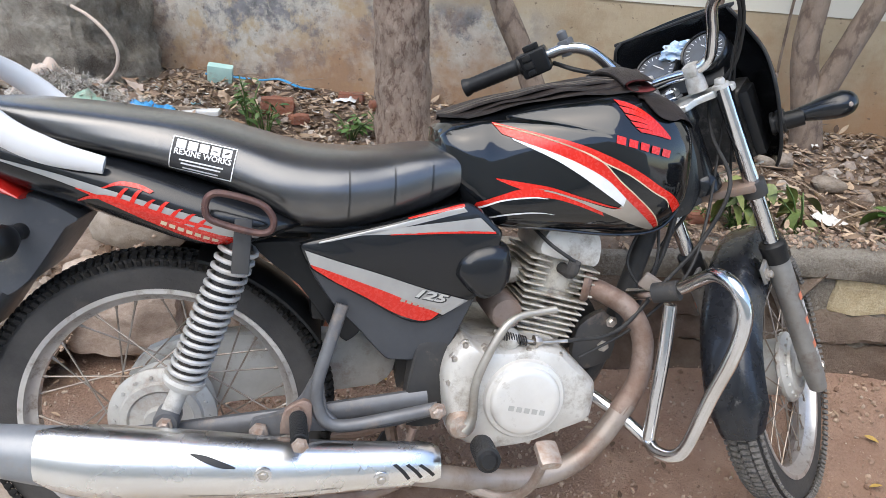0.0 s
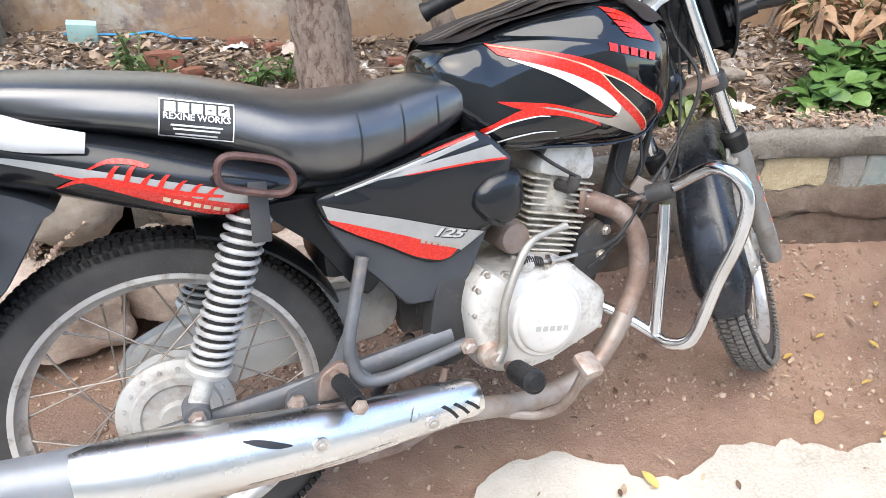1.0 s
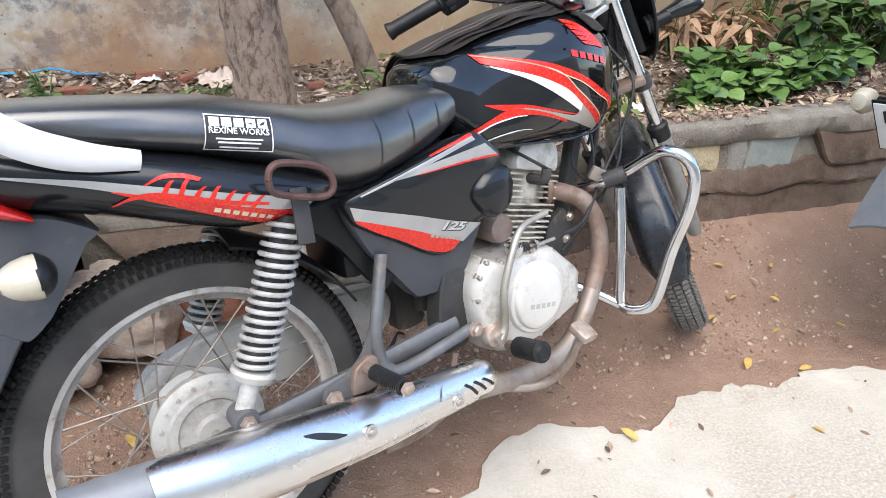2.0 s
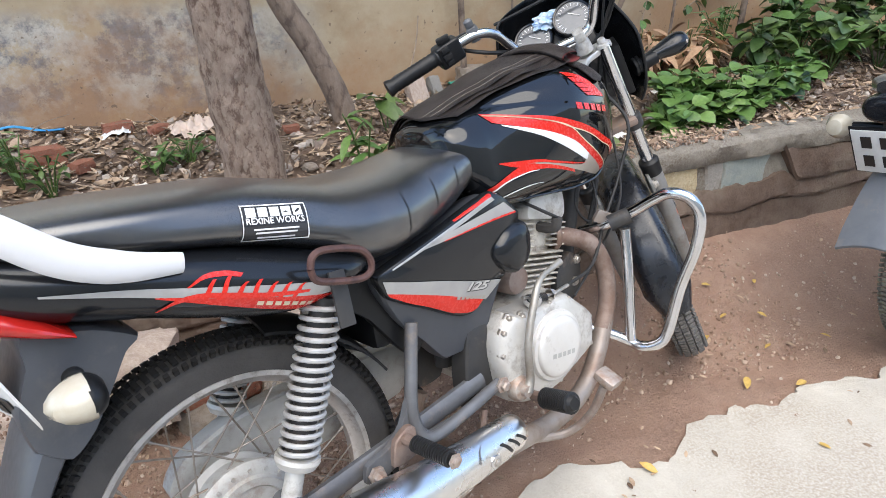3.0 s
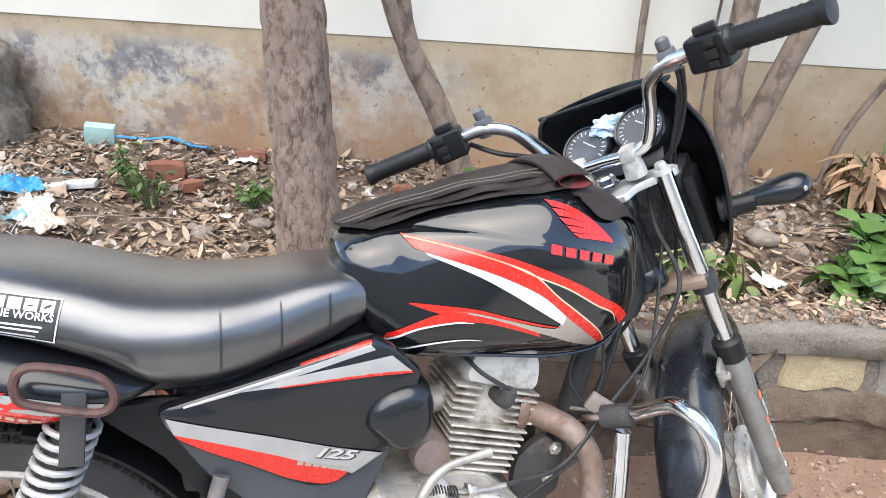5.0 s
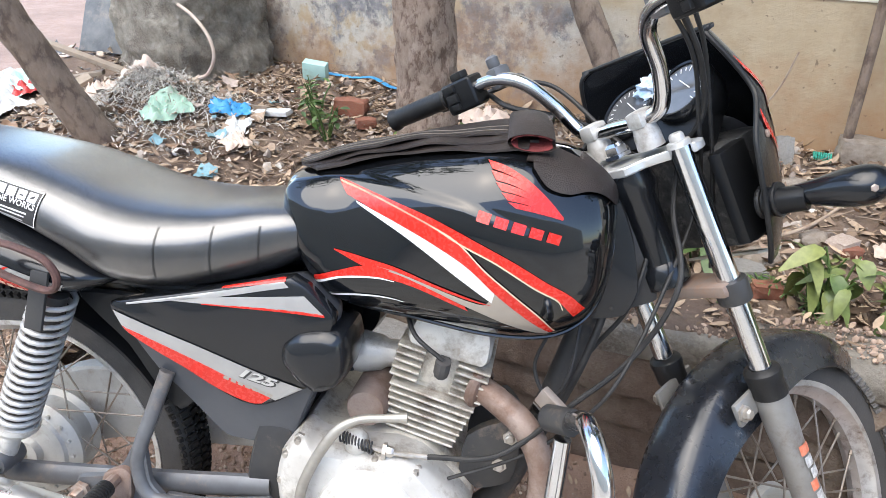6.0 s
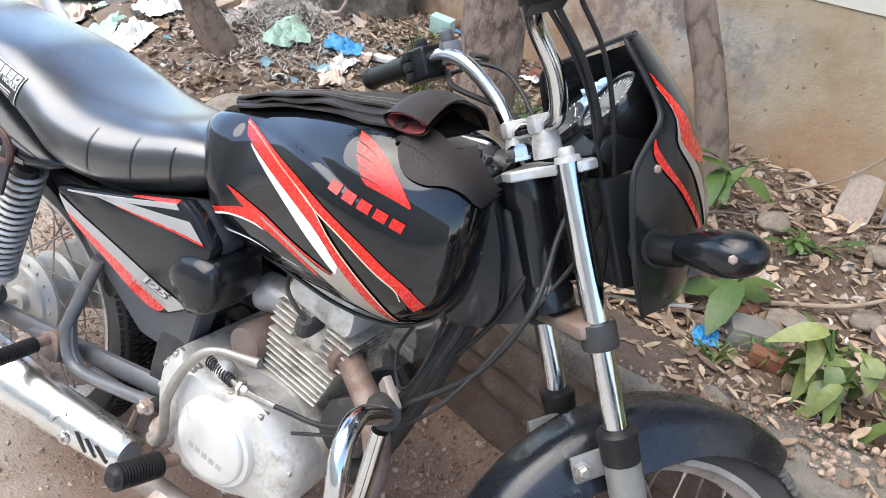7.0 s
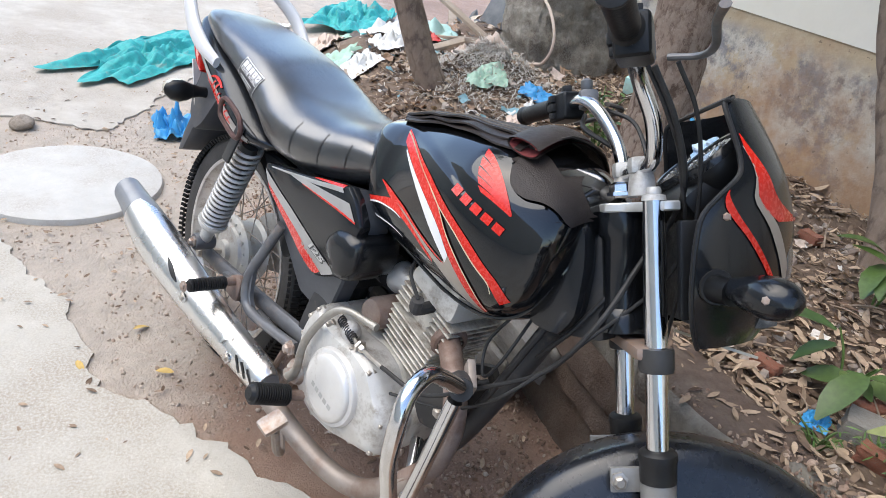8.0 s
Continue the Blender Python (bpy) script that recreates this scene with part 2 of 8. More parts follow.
def oval_sections(table, n_ring=40, steps=6, px=0.75, pz=0.85, low=0.8, pu=None, pl=None):
    """Rings across x from rows (x, top, bottom, half-width), a rounded body like a tank or a seat."""
    line = smooth_line([(x, top, bot) for x, top, bot, w in table], steps)
    wide = smooth_line([(x, w, 0) for x, top, bot, w in table], steps)
    rings = []
    for a, b in zip(line, wide):
        x, top, bot, w = a.x, a.y, a.z, max(0.004, b.y)
        zc, ring = bot + (top - bot) * 0.5, []
        h = (top - bot) / 2
        for k in range(n_ring):
            t = 2 * math.pi * k / n_ring
            c, s = math.cos(t), math.sin(t)
            y = w * math.copysign(abs(c) ** (px if s < 0 or pu is None else pu), c)
            if s < 0:
                y *= 1 - (1 - low) * (-s) ** 1.5
            ring.append((x, y, zc + h * math.copysign(abs(s) ** (pz if s > 0 or pl is None else pl), s)))
        rings.append(ring)
    return rings


from mathutils.bvhtree import BVHTree


def tree_of(bm):
    bm.normal_update()
    return BVHTree.FromBMesh(bm)


def on_skin(bvh, x, z, lift, side=-1, fallback=0.13):
    hit = bvh.ray_cast(Vector((x, side * 0.6, z)), Vector((0, -side, 0)))
    if hit[0] is None:
        near = bvh.find_nearest(Vector((x, side * fallback, z)))
        return near[0] + near[1] * lift
    nrm = hit[1] if hit[1].y * side > 0 else -hit[1]
    return hit[0] + Vector((0, side * lift, 0)) * 0.6 + nrm * lift * 0.6


def stripe(bvh, upper, lower, lift=0.0012, n=6, across=5, side=-1):
    """A decal between two lines of (x, z), laid on the skin."""
    bm = bmesh.new()
    up = smooth_line([(x, 0, z) for x, z in upper], n)
    lo = smooth_line([(x, 0, z) for x, z in lower], n)
    k = max(len(up), len(lo))
    grid = []
    for i in range(k):
        a = up[min(len(up) - 1, round(i * (len(up) - 1) / (k - 1)))]
        b = lo[min(len(lo) - 1, round(i * (len(lo) - 1) / (k - 1)))]
        grid.append([bm.verts.new(on_skin(bvh, *(a.lerp(b, j / across).xz), lift, side)) for j in range(across + 1)])
    for r, s in zip(grid, grid[1:]):
        for j in range(across):
            bm.faces.new((r[j], r[j + 1], s[j + 1], s[j]))
    return bm


def text_faces(body, size, space=1.0, bold=0.0):
    """The letters of a line as flat polygons: vertices and faces."""
    cu = bpy.data.curves.new("letters", "FONT")
    cu.body, cu.size, cu.space_character, cu.resolution_u, cu.align_x, cu.align_y = body, size, space, 2, "CENTER", "CENTER"
    cu.offset = bold
    ob = bpy.data.objects.new("letters", cu)
    scene.collection.objects.link(ob)
    bpy.context.view_layer.update()
    me = ob.evaluated_get(bpy.context.evaluated_depsgraph_get()).to_mesh()
    vs, fs = [v.co.copy() for v in me.vertices], [list(p.vertices) for p in me.polygons]
    bpy.data.objects.remove(ob)
    bpy.data.curves.remove(cu)
    return vs, fs


def letters(bvh, body, size, x, z, tilt, lift, side=-1, stretch=1.0, slant=0.0, space=1.0, bold=0.0):
    vs, fs = text_faces(body, size, space, bold)
    c, s = math.cos(tilt), math.sin(tilt)
    bm = bmesh.new()
    made = []
    for v in vs:
        a, b = v.x * stretch + v.y * slant, v.y
        made.append(bm.verts.new(on_skin(bvh, x + a * c - b * s, z + a * s + b * c, lift, side)))
    for f in fs:
        try:
            bm.faces.new([made[i] for i in f])
        except ValueError:
            pass
    return bm


def bars(bvh, spots, lift, side=-1):
    """Small slanted bars: (x, z, width, height, tilt)."""
    bm = bmesh.new()
    for x, z, w, h, tilt in spots:
        c, s = math.cos(tilt), math.sin(tilt)
        q = [bm.verts.new(on_skin(bvh, x + a * c - b * s, z + a * s + b * c, lift, side)) for a, b in ((-w / 2, -h / 2), (w / 2, -h / 2), (w / 2, h / 2), (-w / 2, h / 2))]
        bm.faces.new(q)
    return bm


def bar_parts(name, bvh, spots, lift, mat, parent, side=-1):
    for spot in spots:
        part(name, bars(bvh, [spot], lift, side), mat, parent)


def bolt(name, p, axis, r, h, parent, mat=M_BOLT, label=""):
    bm = bmesh.new()
    lathe(bm, [(0, h), (r * 0.7, h), (r, h * 0.8), (r, 0.35 * h), (r * 1.5, 0.3 * h), (r * 1.5, 0)], p, axis, 6 if r > 0.004 else 8)
    return part(name, bm, mat, parent, label)

# ---------------------------------------------------------------- the motorcycle
BIKE = Matrix.Translation((-0.014, 0.008, -0.002)) @ pose(0, 0, 0, -10, 0, 20.5)
STEM = at(0.957, 0, 0.903) @ at(0, 0, 0, 0, -27.5, 0) @ at(0, 0, 0, 0, 0, 44)
RIGHT = Vector((0, -1, 0))


def wheel(name, m, R, w, rim_r, hub_r, hub_side, tread_mat, parent, label, axle=0.125):
    """A spoked wheel about the y axis at m: tyre, tread, rim, hub and spokes."""
    bm = bmesh.new()
    q = R - rim_r
    prof = []
    for k in range(21):
        t = math.pi * (k / 20)
        prof.append((rim_r - 0.004 + q * (math.sin(t) ** 0.8), -w * math.cos(t) * (0.62 + 0.38 * math.sin(t))))
    lathe(bm, prof, (0, 0, 0), (0, 1, 0), 96, m=m)
    tyre = part(name, bm, M_RUBBER, parent, label)
    # tread: shoulder knobs and staggered centre blocks
    bm = bmesh.new()
    n = 128
    for k in range(n):
        a = 2 * math.pi * k / n
        for side in (-1, 1):
            b = m @ at(0, 0, 0, 0, math.degrees(a) + (side * 1.1), 0) @ at(R - 0.0148, side * w * 0.84, 0, 0, 0, side * 34)
            block(bm, (0.0115, 0.007, 0.0078), b)
        for y, off in ((-0.5, 0.0), (0.0, 0.5), (0.5, 0.0)):
            b = m @ at(0, 0, 0, 0, math.degrees(a) + off * 360 / n, 0) @ at(R - 0.0018 - 0.004 * abs(y), y * w * 0.95, 0, 0, 0, y * 36)
            block(bm, (0.0062, w * 0.4, 0.0088), b)
    part("tread", bm, tread_mat, tyre)
    bm = bmesh.new()
    rw = w * 0.62
    lathe(bm, [(rim_r + 0.003, -rw), (rim_r + 0.003, -rw - 0.003), (rim_r - 0.006, -rw - 0.002), (rim_r - 0.012, -rw * 0.55), (rim_r - 0.022, -rw * 0.3),
               (rim_r - 0.022, rw * 0.3), (rim_r - 0.012, rw * 0.55), (rim_r - 0.006, rw + 0.002), (rim_r + 0.003, rw + 0.003), (rim_r + 0.003, rw)], (0, 0, 0), (0, 1, 0), 96, m=m)
    part("rim", bm, M_RIM, tyre, "tarnished chrome rim")
    # hub with a drum on the one side
    bm = bmesh.new()
    d = hub_side
    lathe(bm, [(0.0, -d * 0.062), (hub_r * 0.3, -d * 0.062), (hub_r * 0.34, -d * 0.05), (hub_r * 0.62, -d * 0.047), (hub_r * 0.66, -d * 0.052), (hub_r * 0.8, -d * 0.05), (hub_r * 0.84, -d * 0.044),
               (hub_r, -d * 0.04), (hub_r * 1.08, -d * 0.034), (hub_r * 1.08, -d * 0.026), (hub_r * 0.9, -d * 0.02), (hub_r * 0.86, d * 0.02), (hub_r * 0.95, d * 0.03), (hub_r * 0.9, d * 0.036),
               (0.03, d * 0.042), (0.02, d * 0.06), (0, d * 0.06)], (0, 0, 0), (0, 1, 0), 56, m=m)
    for k in range(18):
        a = 2 * math.pi * k / 18
        lathe(bm, [(0, -d * 0.046), (0.0035, -d * 0.045), (0.0042, -d * 0.038)], (hub_r * 0.93 * math.cos(a), 0, hub_r * 0.93 * math.sin(a)), (0, 1, 0), 7, m=m)
    part("hub", bm, M_HUB, tyre, "grey cast drum hub")
    for k in range(36):
        side = 1 if k % 2 else -1
        cross = 1 if (k // 2) % 2 else -1
        a = 2 * math.pi * k / 36
        b = a + cross * radians(48)
        p0 = Vector((math.cos(b) * hub_r * 0.98, side * 0.03, math.sin(b) * hub_r * 0.98))
        p1 = Vector((math.cos(a) * (rim_r - 0.02), side * 0.004, math.sin(a) * (rim_r - 0.02)))
        bm = tube_mesh([m @ p0, m @ p0.lerp(p1, 0.5), m @ p1], 0.0017, 6, smooth=False)
        tube(bm, [m @ p0.lerp(p1, 0.94), m @ p1], 0.003, 6, smooth=False)
        part("spoke", bm, M_SPOKE, tyre)
    e = axle - 0.015
    part("axle", lathe_mesh([(0, -axle), (0.009, -axle), (0.013, -axle + 0.007), (0.013, -e), (0.008, -e + 0.002), (0.008, e - 0.002), (0.013, e), (0.013, axle), (0, axle)], (0, 0, 0), (0, 1, 0), 6, m=m), M_BOLT, tyre)
    return tyre


def shock(side, bike):
    top, bot = Vector((0.154, side * 0.134, 0.64)), Vector((0.031, side * 0.13, 0.355))
    d = (bot - top).normalized()
    L = (bot - top).length
    body = part("rear_shock", tube_mesh([top - d * 0.02, top + d * 0.14, top + d * 0.225], [0.019, 0.021, 0.021], 16, smooth=False), M_FRAME, bike, "rear shock absorber with bare steel spring")
    part("damper_rod", tube_mesh([top + d * 0.2, bot], [0.013, 0.0165], 14, smooth=False), M_ALU, body)
    u = d.orthogonal().normalized()
    v = d.cross(u)
    pts = []
    turns = 17.0
    for k in range(int(turns * 14) + 1):
        f = k / (turns * 14)
        a = 2 * math.pi * turns * f
        pts.append(top + d * (-0.022 + 0.256 * (f ** 0.94)) + (u * math.cos(a) + v * math.sin(a)) * 0.029)
    part("spring", tube_mesh(pts, 0.0042, 8, smooth=False), M_SPRING, body)
    part("spring_seat", lathe_mesh([(0, 0.228), (0.035, 0.228), (0.036, 0.235), (0.03, 0.246), (0.018, 0.25), (0, 0.25)], top, d, 24), M_ALU, body)
    part("eye", lathe_mesh([(0, -0.024), (0.019, -0.024), (0.021, -0.018), (0.021, 0.018), (0.019, 0.024), (0, 0.024)], bot, (0, 1, 0), 20), M_STEEL, body)
    bolt("bolt", bot + Vector((0, side * 0.024, 0)), (0, side, 0), 0.009, 0.014, body, M_RUSTY)


M_SPRING = material("bare spring steel", (0.5, 0.5, 0.5), (0.38, 0.37, 0.36), 0.5, 0.4, scale=30, bscale=200, dirt=(0.24, 0.2, 0.17), dirt_at=0.68, dirt_scale=30)


def build_motorcycle():
    bike = tagged(new("motorcycle"), "black commuter motorcycle with red and silver stripes on its side stand", "motorcycle")
    bike.matrix_world = BIKE

    # wheels
    rear = at(0, 0, 0.308)
    wheel("rear_wheel", rear, 0.309, 0.046, 0.2405, 0.088, 1, M_TREAD, bike, "rear wire-spoked wheel with black road tyre")
    front = STEM @ at(0.05, 0, -0.676)
    wheel("front_wheel", front, 0.302, 0.04, 0.2395, 0.072, 1, M_GRAVELTREAD, bike, "front wire-spoked wheel with gritty grey tyre", 0.103)

    # fuel tank
    bm = bmesh.new()
    loft(bm, oval_sections([(0.486, 0.842, 0.8, 0.045), (0.497, 0.852, 0.77, 0.082), (0.525, 0.862, 0.722, 0.104), (0.56, 0.873, 0.688, 0.113), (0.6, 0.885, 0.668, 0.116), (0.7, 0.91, 0.66, 0.138),
                            (0.8, 0.925, 0.652, 0.151), (0.87, 0.92, 0.655, 0.145), (0.915, 0.905, 0.672, 0.133), (0.942, 0.885, 0.7, 0.116), (0.956, 0.86, 0.74, 0.085), (0.962, 0.835, 0.78, 0.035)], 200, 12, 0.5, 0.8, 0.92, 0.66, 0.5))
    # narrow at the knees, wide at the shoulders; the knee panel stands a little proud below a crease
    crease = [(0.48, 0.815), (0.49, 0.832), (0.51, 0.851), (0.555, 0.861), (0.61, 0.863), (0.68, 0.86), (0.76, 0.849), (0.85, 0.82), (0.96, 0.79)]
    for v in bm.verts:
        v.co.y *= 1 + float(np.interp(v.co.x, [0.5, 0.6, 0.7, 0.78, 0.87, 0.96], [-1.6, -1.6, -0.4, 0.35, 0, -0.2])) * (v.co.z - 0.765)
        d = float(np.interp(v.co.x, [c[0] for c in crease], [c[1] for c in crease])) - v.co.z
        a, b = min(1, max(0, (d + 0.003) / 0.0095)), min(1, max(0, (d - 0.03) / 0.09))
        fore = min(1, max(0, (0.9 - v.co.x) / 0.16))
        v.co.y += math.copysign(0.006 * a * a * (3 - 2 * a) * (1 - b) * fore, v.co.y)
    skin = tree_of(bm)
    tank = part("fuel_tank", bm, M_PAINT, bike, "glossy black fuel tank with red and silver swooshes")
    for y in (-1, 1):
        part("seam_lip", tube_mesh([(0.53, y * 0.08, 0.724), (0.56, y * 0.085, 0.697), (0.6, y * 0.09, 0.679), (0.7, y * 0.106, 0.672), (0.8, y * 0.118, 0.665), (0.875, y * 0.113, 0.668), (0.92, y * 0.1, 0.686), (0.945, y * 0.088, 0.72), (0.957, y * 0.07, 0.78), (0.962, y * 0.045, 0.83)], 0.0032, 8), M_PAINT, tank)
    S = []
    gold = [(0.582, 0.8535), (0.628, 0.8435), (0.673, 0.832), (0.722, 0.816), (0.758, 0.799)]
    gold_low, gold_up = gold + [(0.793, 0.767), (0.83, 0.738), (0.868, 0.707), (0.89, 0.682)], gold + [(0.807, 0.778), (0.858, 0.748), (0.888, 0.733), (0.897, 0.719)]
    S.append(("red_stripe", M_RED, [(0.579, 0.855), (0.628, 0.8435), (0.673, 0.832), (0.722, 0.816), (0.758, 0.799), (0.793, 0.767), (0.83, 0.738), (0.868, 0.707), (0.89, 0.682)], [(0.594, 0.838), (0.622, 0.829), (0.674, 0.812), (0.723, 0.793), (0.77, 0.768), (0.808, 0.736), (0.846, 0.706), (0.868, 0.689), (0.885, 0.677)], 0.0013))
    S.append(("upper_red_stripe", M_RED, [(0.579, 0.857), (0.628, 0.847), (0.672, 0.838), (0.722, 0.826), (0.776, 0.806), (0.828, 0.782), (0.872, 0.757), (0.902, 0.741), (0.926, 0.72)], [(0.579, 0.855), (0.629, 0.843), (0.673, 0.832), (0.722, 0.816), (0.758, 0.799), (0.807, 0.778), (0.858, 0.748), (0.888, 0.733), (0.912, 0.707)], 0.0013))
    S.append(("white_stripe", M_DECALWHITE, [(0.609, 0.832), (0.674, 0.812), (0.723, 0.793), (0.77, 0.768), (0.808, 0.736)], [(0.612, 0.8285), (0.675, 0.8015), (0.716, 0.779), (0.757, 0.753), (0.805, 0.722)], 0.0017))
    S.append(("grey_fade", M_BEIGE, [(0.806, 0.718), (0.81, 0.735), (0.846, 0.706), (0.868, 0.689), (0.884, 0.677)], [(0.776, 0.71), (0.8, 0.7), (0.83, 0.688), (0.86, 0.678), (0.88, 0.673)], 0.0012))
    S.append(("lower_grey_fade", M_BEIGE, [(0.64, 0.751), (0.677, 0.746), (0.724, 0.7335), (0.778, 0.7185), (0.806, 0.7165)], [(0.66, 0.744), (0.69, 0.738), (0.73, 0.726), (0.778, 0.708), (0.8, 0.7)], 0.0012))
    S.append(("lower_red_flash", M_RED, [(0.582, 0.7645), (0.635, 0.758), (0.677, 0.752), (0.724, 0.7385), (0.778, 0.7235), (0.804, 0.718)], [(0.582, 0.7635), (0.635, 0.7515), (0.677, 0.7465), (0.724, 0.734), (0.778, 0.7205), (0.804, 0.7175)], 0.0016))
    S.append(("lower_red_stripe", M_RED, [(0.552, 0.722), (0.592, 0.736), (0.63, 0.7475), (0.677, 0.743), (0.724, 0.729), (0.77, 0.711)], [(0.547, 0.711), (0.592, 0.727), (0.644, 0.7345), (0.685, 0.732), (0.724, 0.722), (0.774, 0.704)], 0.0017))
    S.append(("red_barb", M_RED, [(0.582, 0.764), (0.61, 0.7575), (0.64, 0.751), (0.665, 0.747)], [(0.582, 0.763), (0.61, 0.752), (0.635, 0.745), (0.66, 0.743)], 0.0017))
    S.append(("pinstripe", M_DECALWHITE, [(0.547, 0.711), (0.592, 0.727), (0.644, 0.7345), (0.672, 0.733)], [(0.549, 0.7075), (0.593, 0.7243), (0.644, 0.7322), (0.672, 0.7318)], 0.0021))
    S.append(("pinstripe", M_DECALWHITE, [(0.562, 0.692), (0.6, 0.702), (0.64, 0.707), (0.667, 0.707), (0.687, 0.704)], [(0.564, 0.689), (0.601, 0.699), (0.64, 0.7045), (0.667, 0.7055), (0.686, 0.7035)], 0.0013))
    for line in (gold_low, gold_up):
        S.append(("gold_line", M_GOLD, [(x, z + 0.0011) for x, z in line], [(x - 0.0006, z - 0.0012) for x, z in line], 0.0021))
    for name, mat, up, lo, lift in S:
        for side in (-1, 1):
            part(name, stripe(skin, up, lo, lift, side=side), mat, tank)
    # the emblem is kept to plain red shapes: a fan of slanting blades and short bars
    root = Vector((0.888, 0, 0.838))
    tips = [(0.784, 0.902), (0.79, 0.891), (0.797, 0.8785), (0.8055, 0.867), (0.8145, 0.8565), (0.826, 0.848)]
    for side in (-1, 1):
        for k, (a, b) in enumerate(zip(tips, tips[1:])):
            p, q = Vector((a[0], 0, a[1])), Vector((b[0], 0, b[1]))
            bow = 0.0135 - 0.0025 * k
            up = [((p.lerp(root, f)).x, (p.lerp(root, f)).z + bow * 4 * f * (1 - f)) for f in (0, 0.2, 0.4, 0.6, 0.8, 0.97)]
            bow -= 0.0025
            r2 = root - Vector((0.002, 0, 0.001))
            e = p.lerp(q, 0.82)
            lo = [((e.lerp(r2, f)).x, (e.lerp(r2, f)).z + bow * 4 * f * (1 - f)) for f in (0.02, 0.2, 0.4, 0.6, 0.8, 0.97)]
            part("emblem_feather", stripe(skin, up, lo, 0.0016, 5, 2, side), M_RED, tank, "red blade of the wing-shaped emblem")
        bar_parts("emblem_bar", skin, [(0.787 + 0.0222 * k, 0.8355 - 0.0052 * k, 0.0168, 0.0128, -0.23) for k in range(5)], 0.0019, M_RED, tank, side)

    # seat
    bm = bmesh.new()
    loft(bm, oval_sections([(-0.248, 0.862, 0.85, 0.03), (-0.238, 0.87, 0.838, 0.075), (-0.2, 0.876, 0.82, 0.105), (-0.1, 0.871, 0.797, 0.125), (0, 0.861, 0.777, 0.131), (0.1, 0.848, 0.75, 0.133), (0.18, 0.828, 0.715, 0.134),
                            (0.24, 0.812, 0.677, 0.136), (0.3, 0.804, 0.667, 0.134), (0.38, 0.803, 0.676, 0.128), (0.46, 0.812, 0.697, 0.12), (0.515, 0.812, 0.722, 0.108), (0.545, 0.8, 0.742, 0.09), (0.555, 0.782, 0.755, 0.05)], 48, 8, 0.62, 0.72, 0.97))
    for v in bm.verts:
        v.co.y *= 1 + min(0.17, max(-0.02, 2.3 * (0.822 - v.co.z))) * fade(0.52, 0.3, v.co.x)
    sskin = tree_of(bm)
    seat = part("seat", bm, M_SEAT, bike, "long stepped black rexine seat")
    for x, z0, z1 in ((0.33, 0.683, 0.775), (0.405, 0.692, 0.78), (0.47, 0.71, 0.785)):
        part("seat_seam", stripe(sskin, [(x - 0.0013, z0), (x + 0.002, (z0 + z1) / 2), (x + 0.003, z1)], [(x + 0.0013, z0), (x + 0.0046, (z0 + z1) / 2), (x + 0.0056, z1)], 0.0008, 4, 2), M_SEATSEAM, seat)
    # sticker on the seat's side, printed white on black
    tilt = -0.21
    cx, cz = 0.1095, 0.7925
    def spot(a, b):
        return (cx + a * math.cos(tilt) - b * math.sin(tilt), cz + a * math.sin(tilt) + b * math.cos(tilt))
    def quad(a0, b0, a1, b1):
        return [spot(a0 + (a1 - a0) * k / 3, b1) for k in range(4)], [spot(a0 + (a1 - a0) * k / 3, b0) for k in range(4)]
    W, H = 0.048, 0.0245
    sticker = part("sticker", stripe(sskin, *quad(-W, -H, W, H), 0.0008, 3, 14), M_DECALBLACK, seat, "black sticker with white print")
    e = 0.0016
    for a0, b0, a1, b1 in ((-W, H - e, W, H), (-W, -H, W, -H + e), (-W, -H, -W + e, H), (W - e, -H, W, H)):
        part("sticker_border", stripe(sskin, *quad(a0, b0, a1, b1), 0.0015, 3, 2 if a1 - a0 > b1 - b0 else 14), M_DECALWHITE, sticker)
    part("sticker_panel", stripe(sskin, *quad(-W + 0.003, -H + 0.003, W - 0.003, -0.0035), 0.0013, 3, 3), M_STICKERGREY, sticker)
    bar_parts("sticker_bar", sskin, [(*spot(-0.0345 + 0.0172 * k, 0.0148), 0.0142, 0.0125, tilt) for k in range(5)], 0.0014, M_DECALWHITE, sticker)
    x, z = spot(0, 0.003)
    part("sticker_words", letters(sskin, "REXINE WORKS", 0.0118, x, z, tilt, 0.0014, space=1.02, bold=0.0003), M_DECALWHITE, sticker)
    for k, b in enumerate((-0.008, -0.013, -0.0195)):
        bar_parts("sticker_line", sskin, [(*spot(0, b), 0.066 - 0.006 * k, 0.0024, tilt)], 0.0016, M_DECALWHITE, sticker)

    # tail cowl, lamp and rear mudguard
    bm = bmesh.new()
    loft(bm, oval_sections([(-0.275, 0.845, 0.8, 0.06), (-0.262, 0.853, 0.775, 0.09), (-0.2, 0.838, 0.742, 0.118), (-0.1, 0.812, 0.71, 0.14), (0, 0.789, 0.674, 0.156), (0.1, 0.758, 0.644, 0.168), (0.18, 0.73, 0.65, 0.168),
                            (0.228, 0.71, 0.668, 0.155), (0.258, 0.694, 0.68, 0.12)], 44, 7, 0.5, 0.8, 0.9))
    cskin = tree_of(bm)
    cowl = part("tail_cowl", bm, M_SATIN, bike, "black tail cowl with red brush decal")
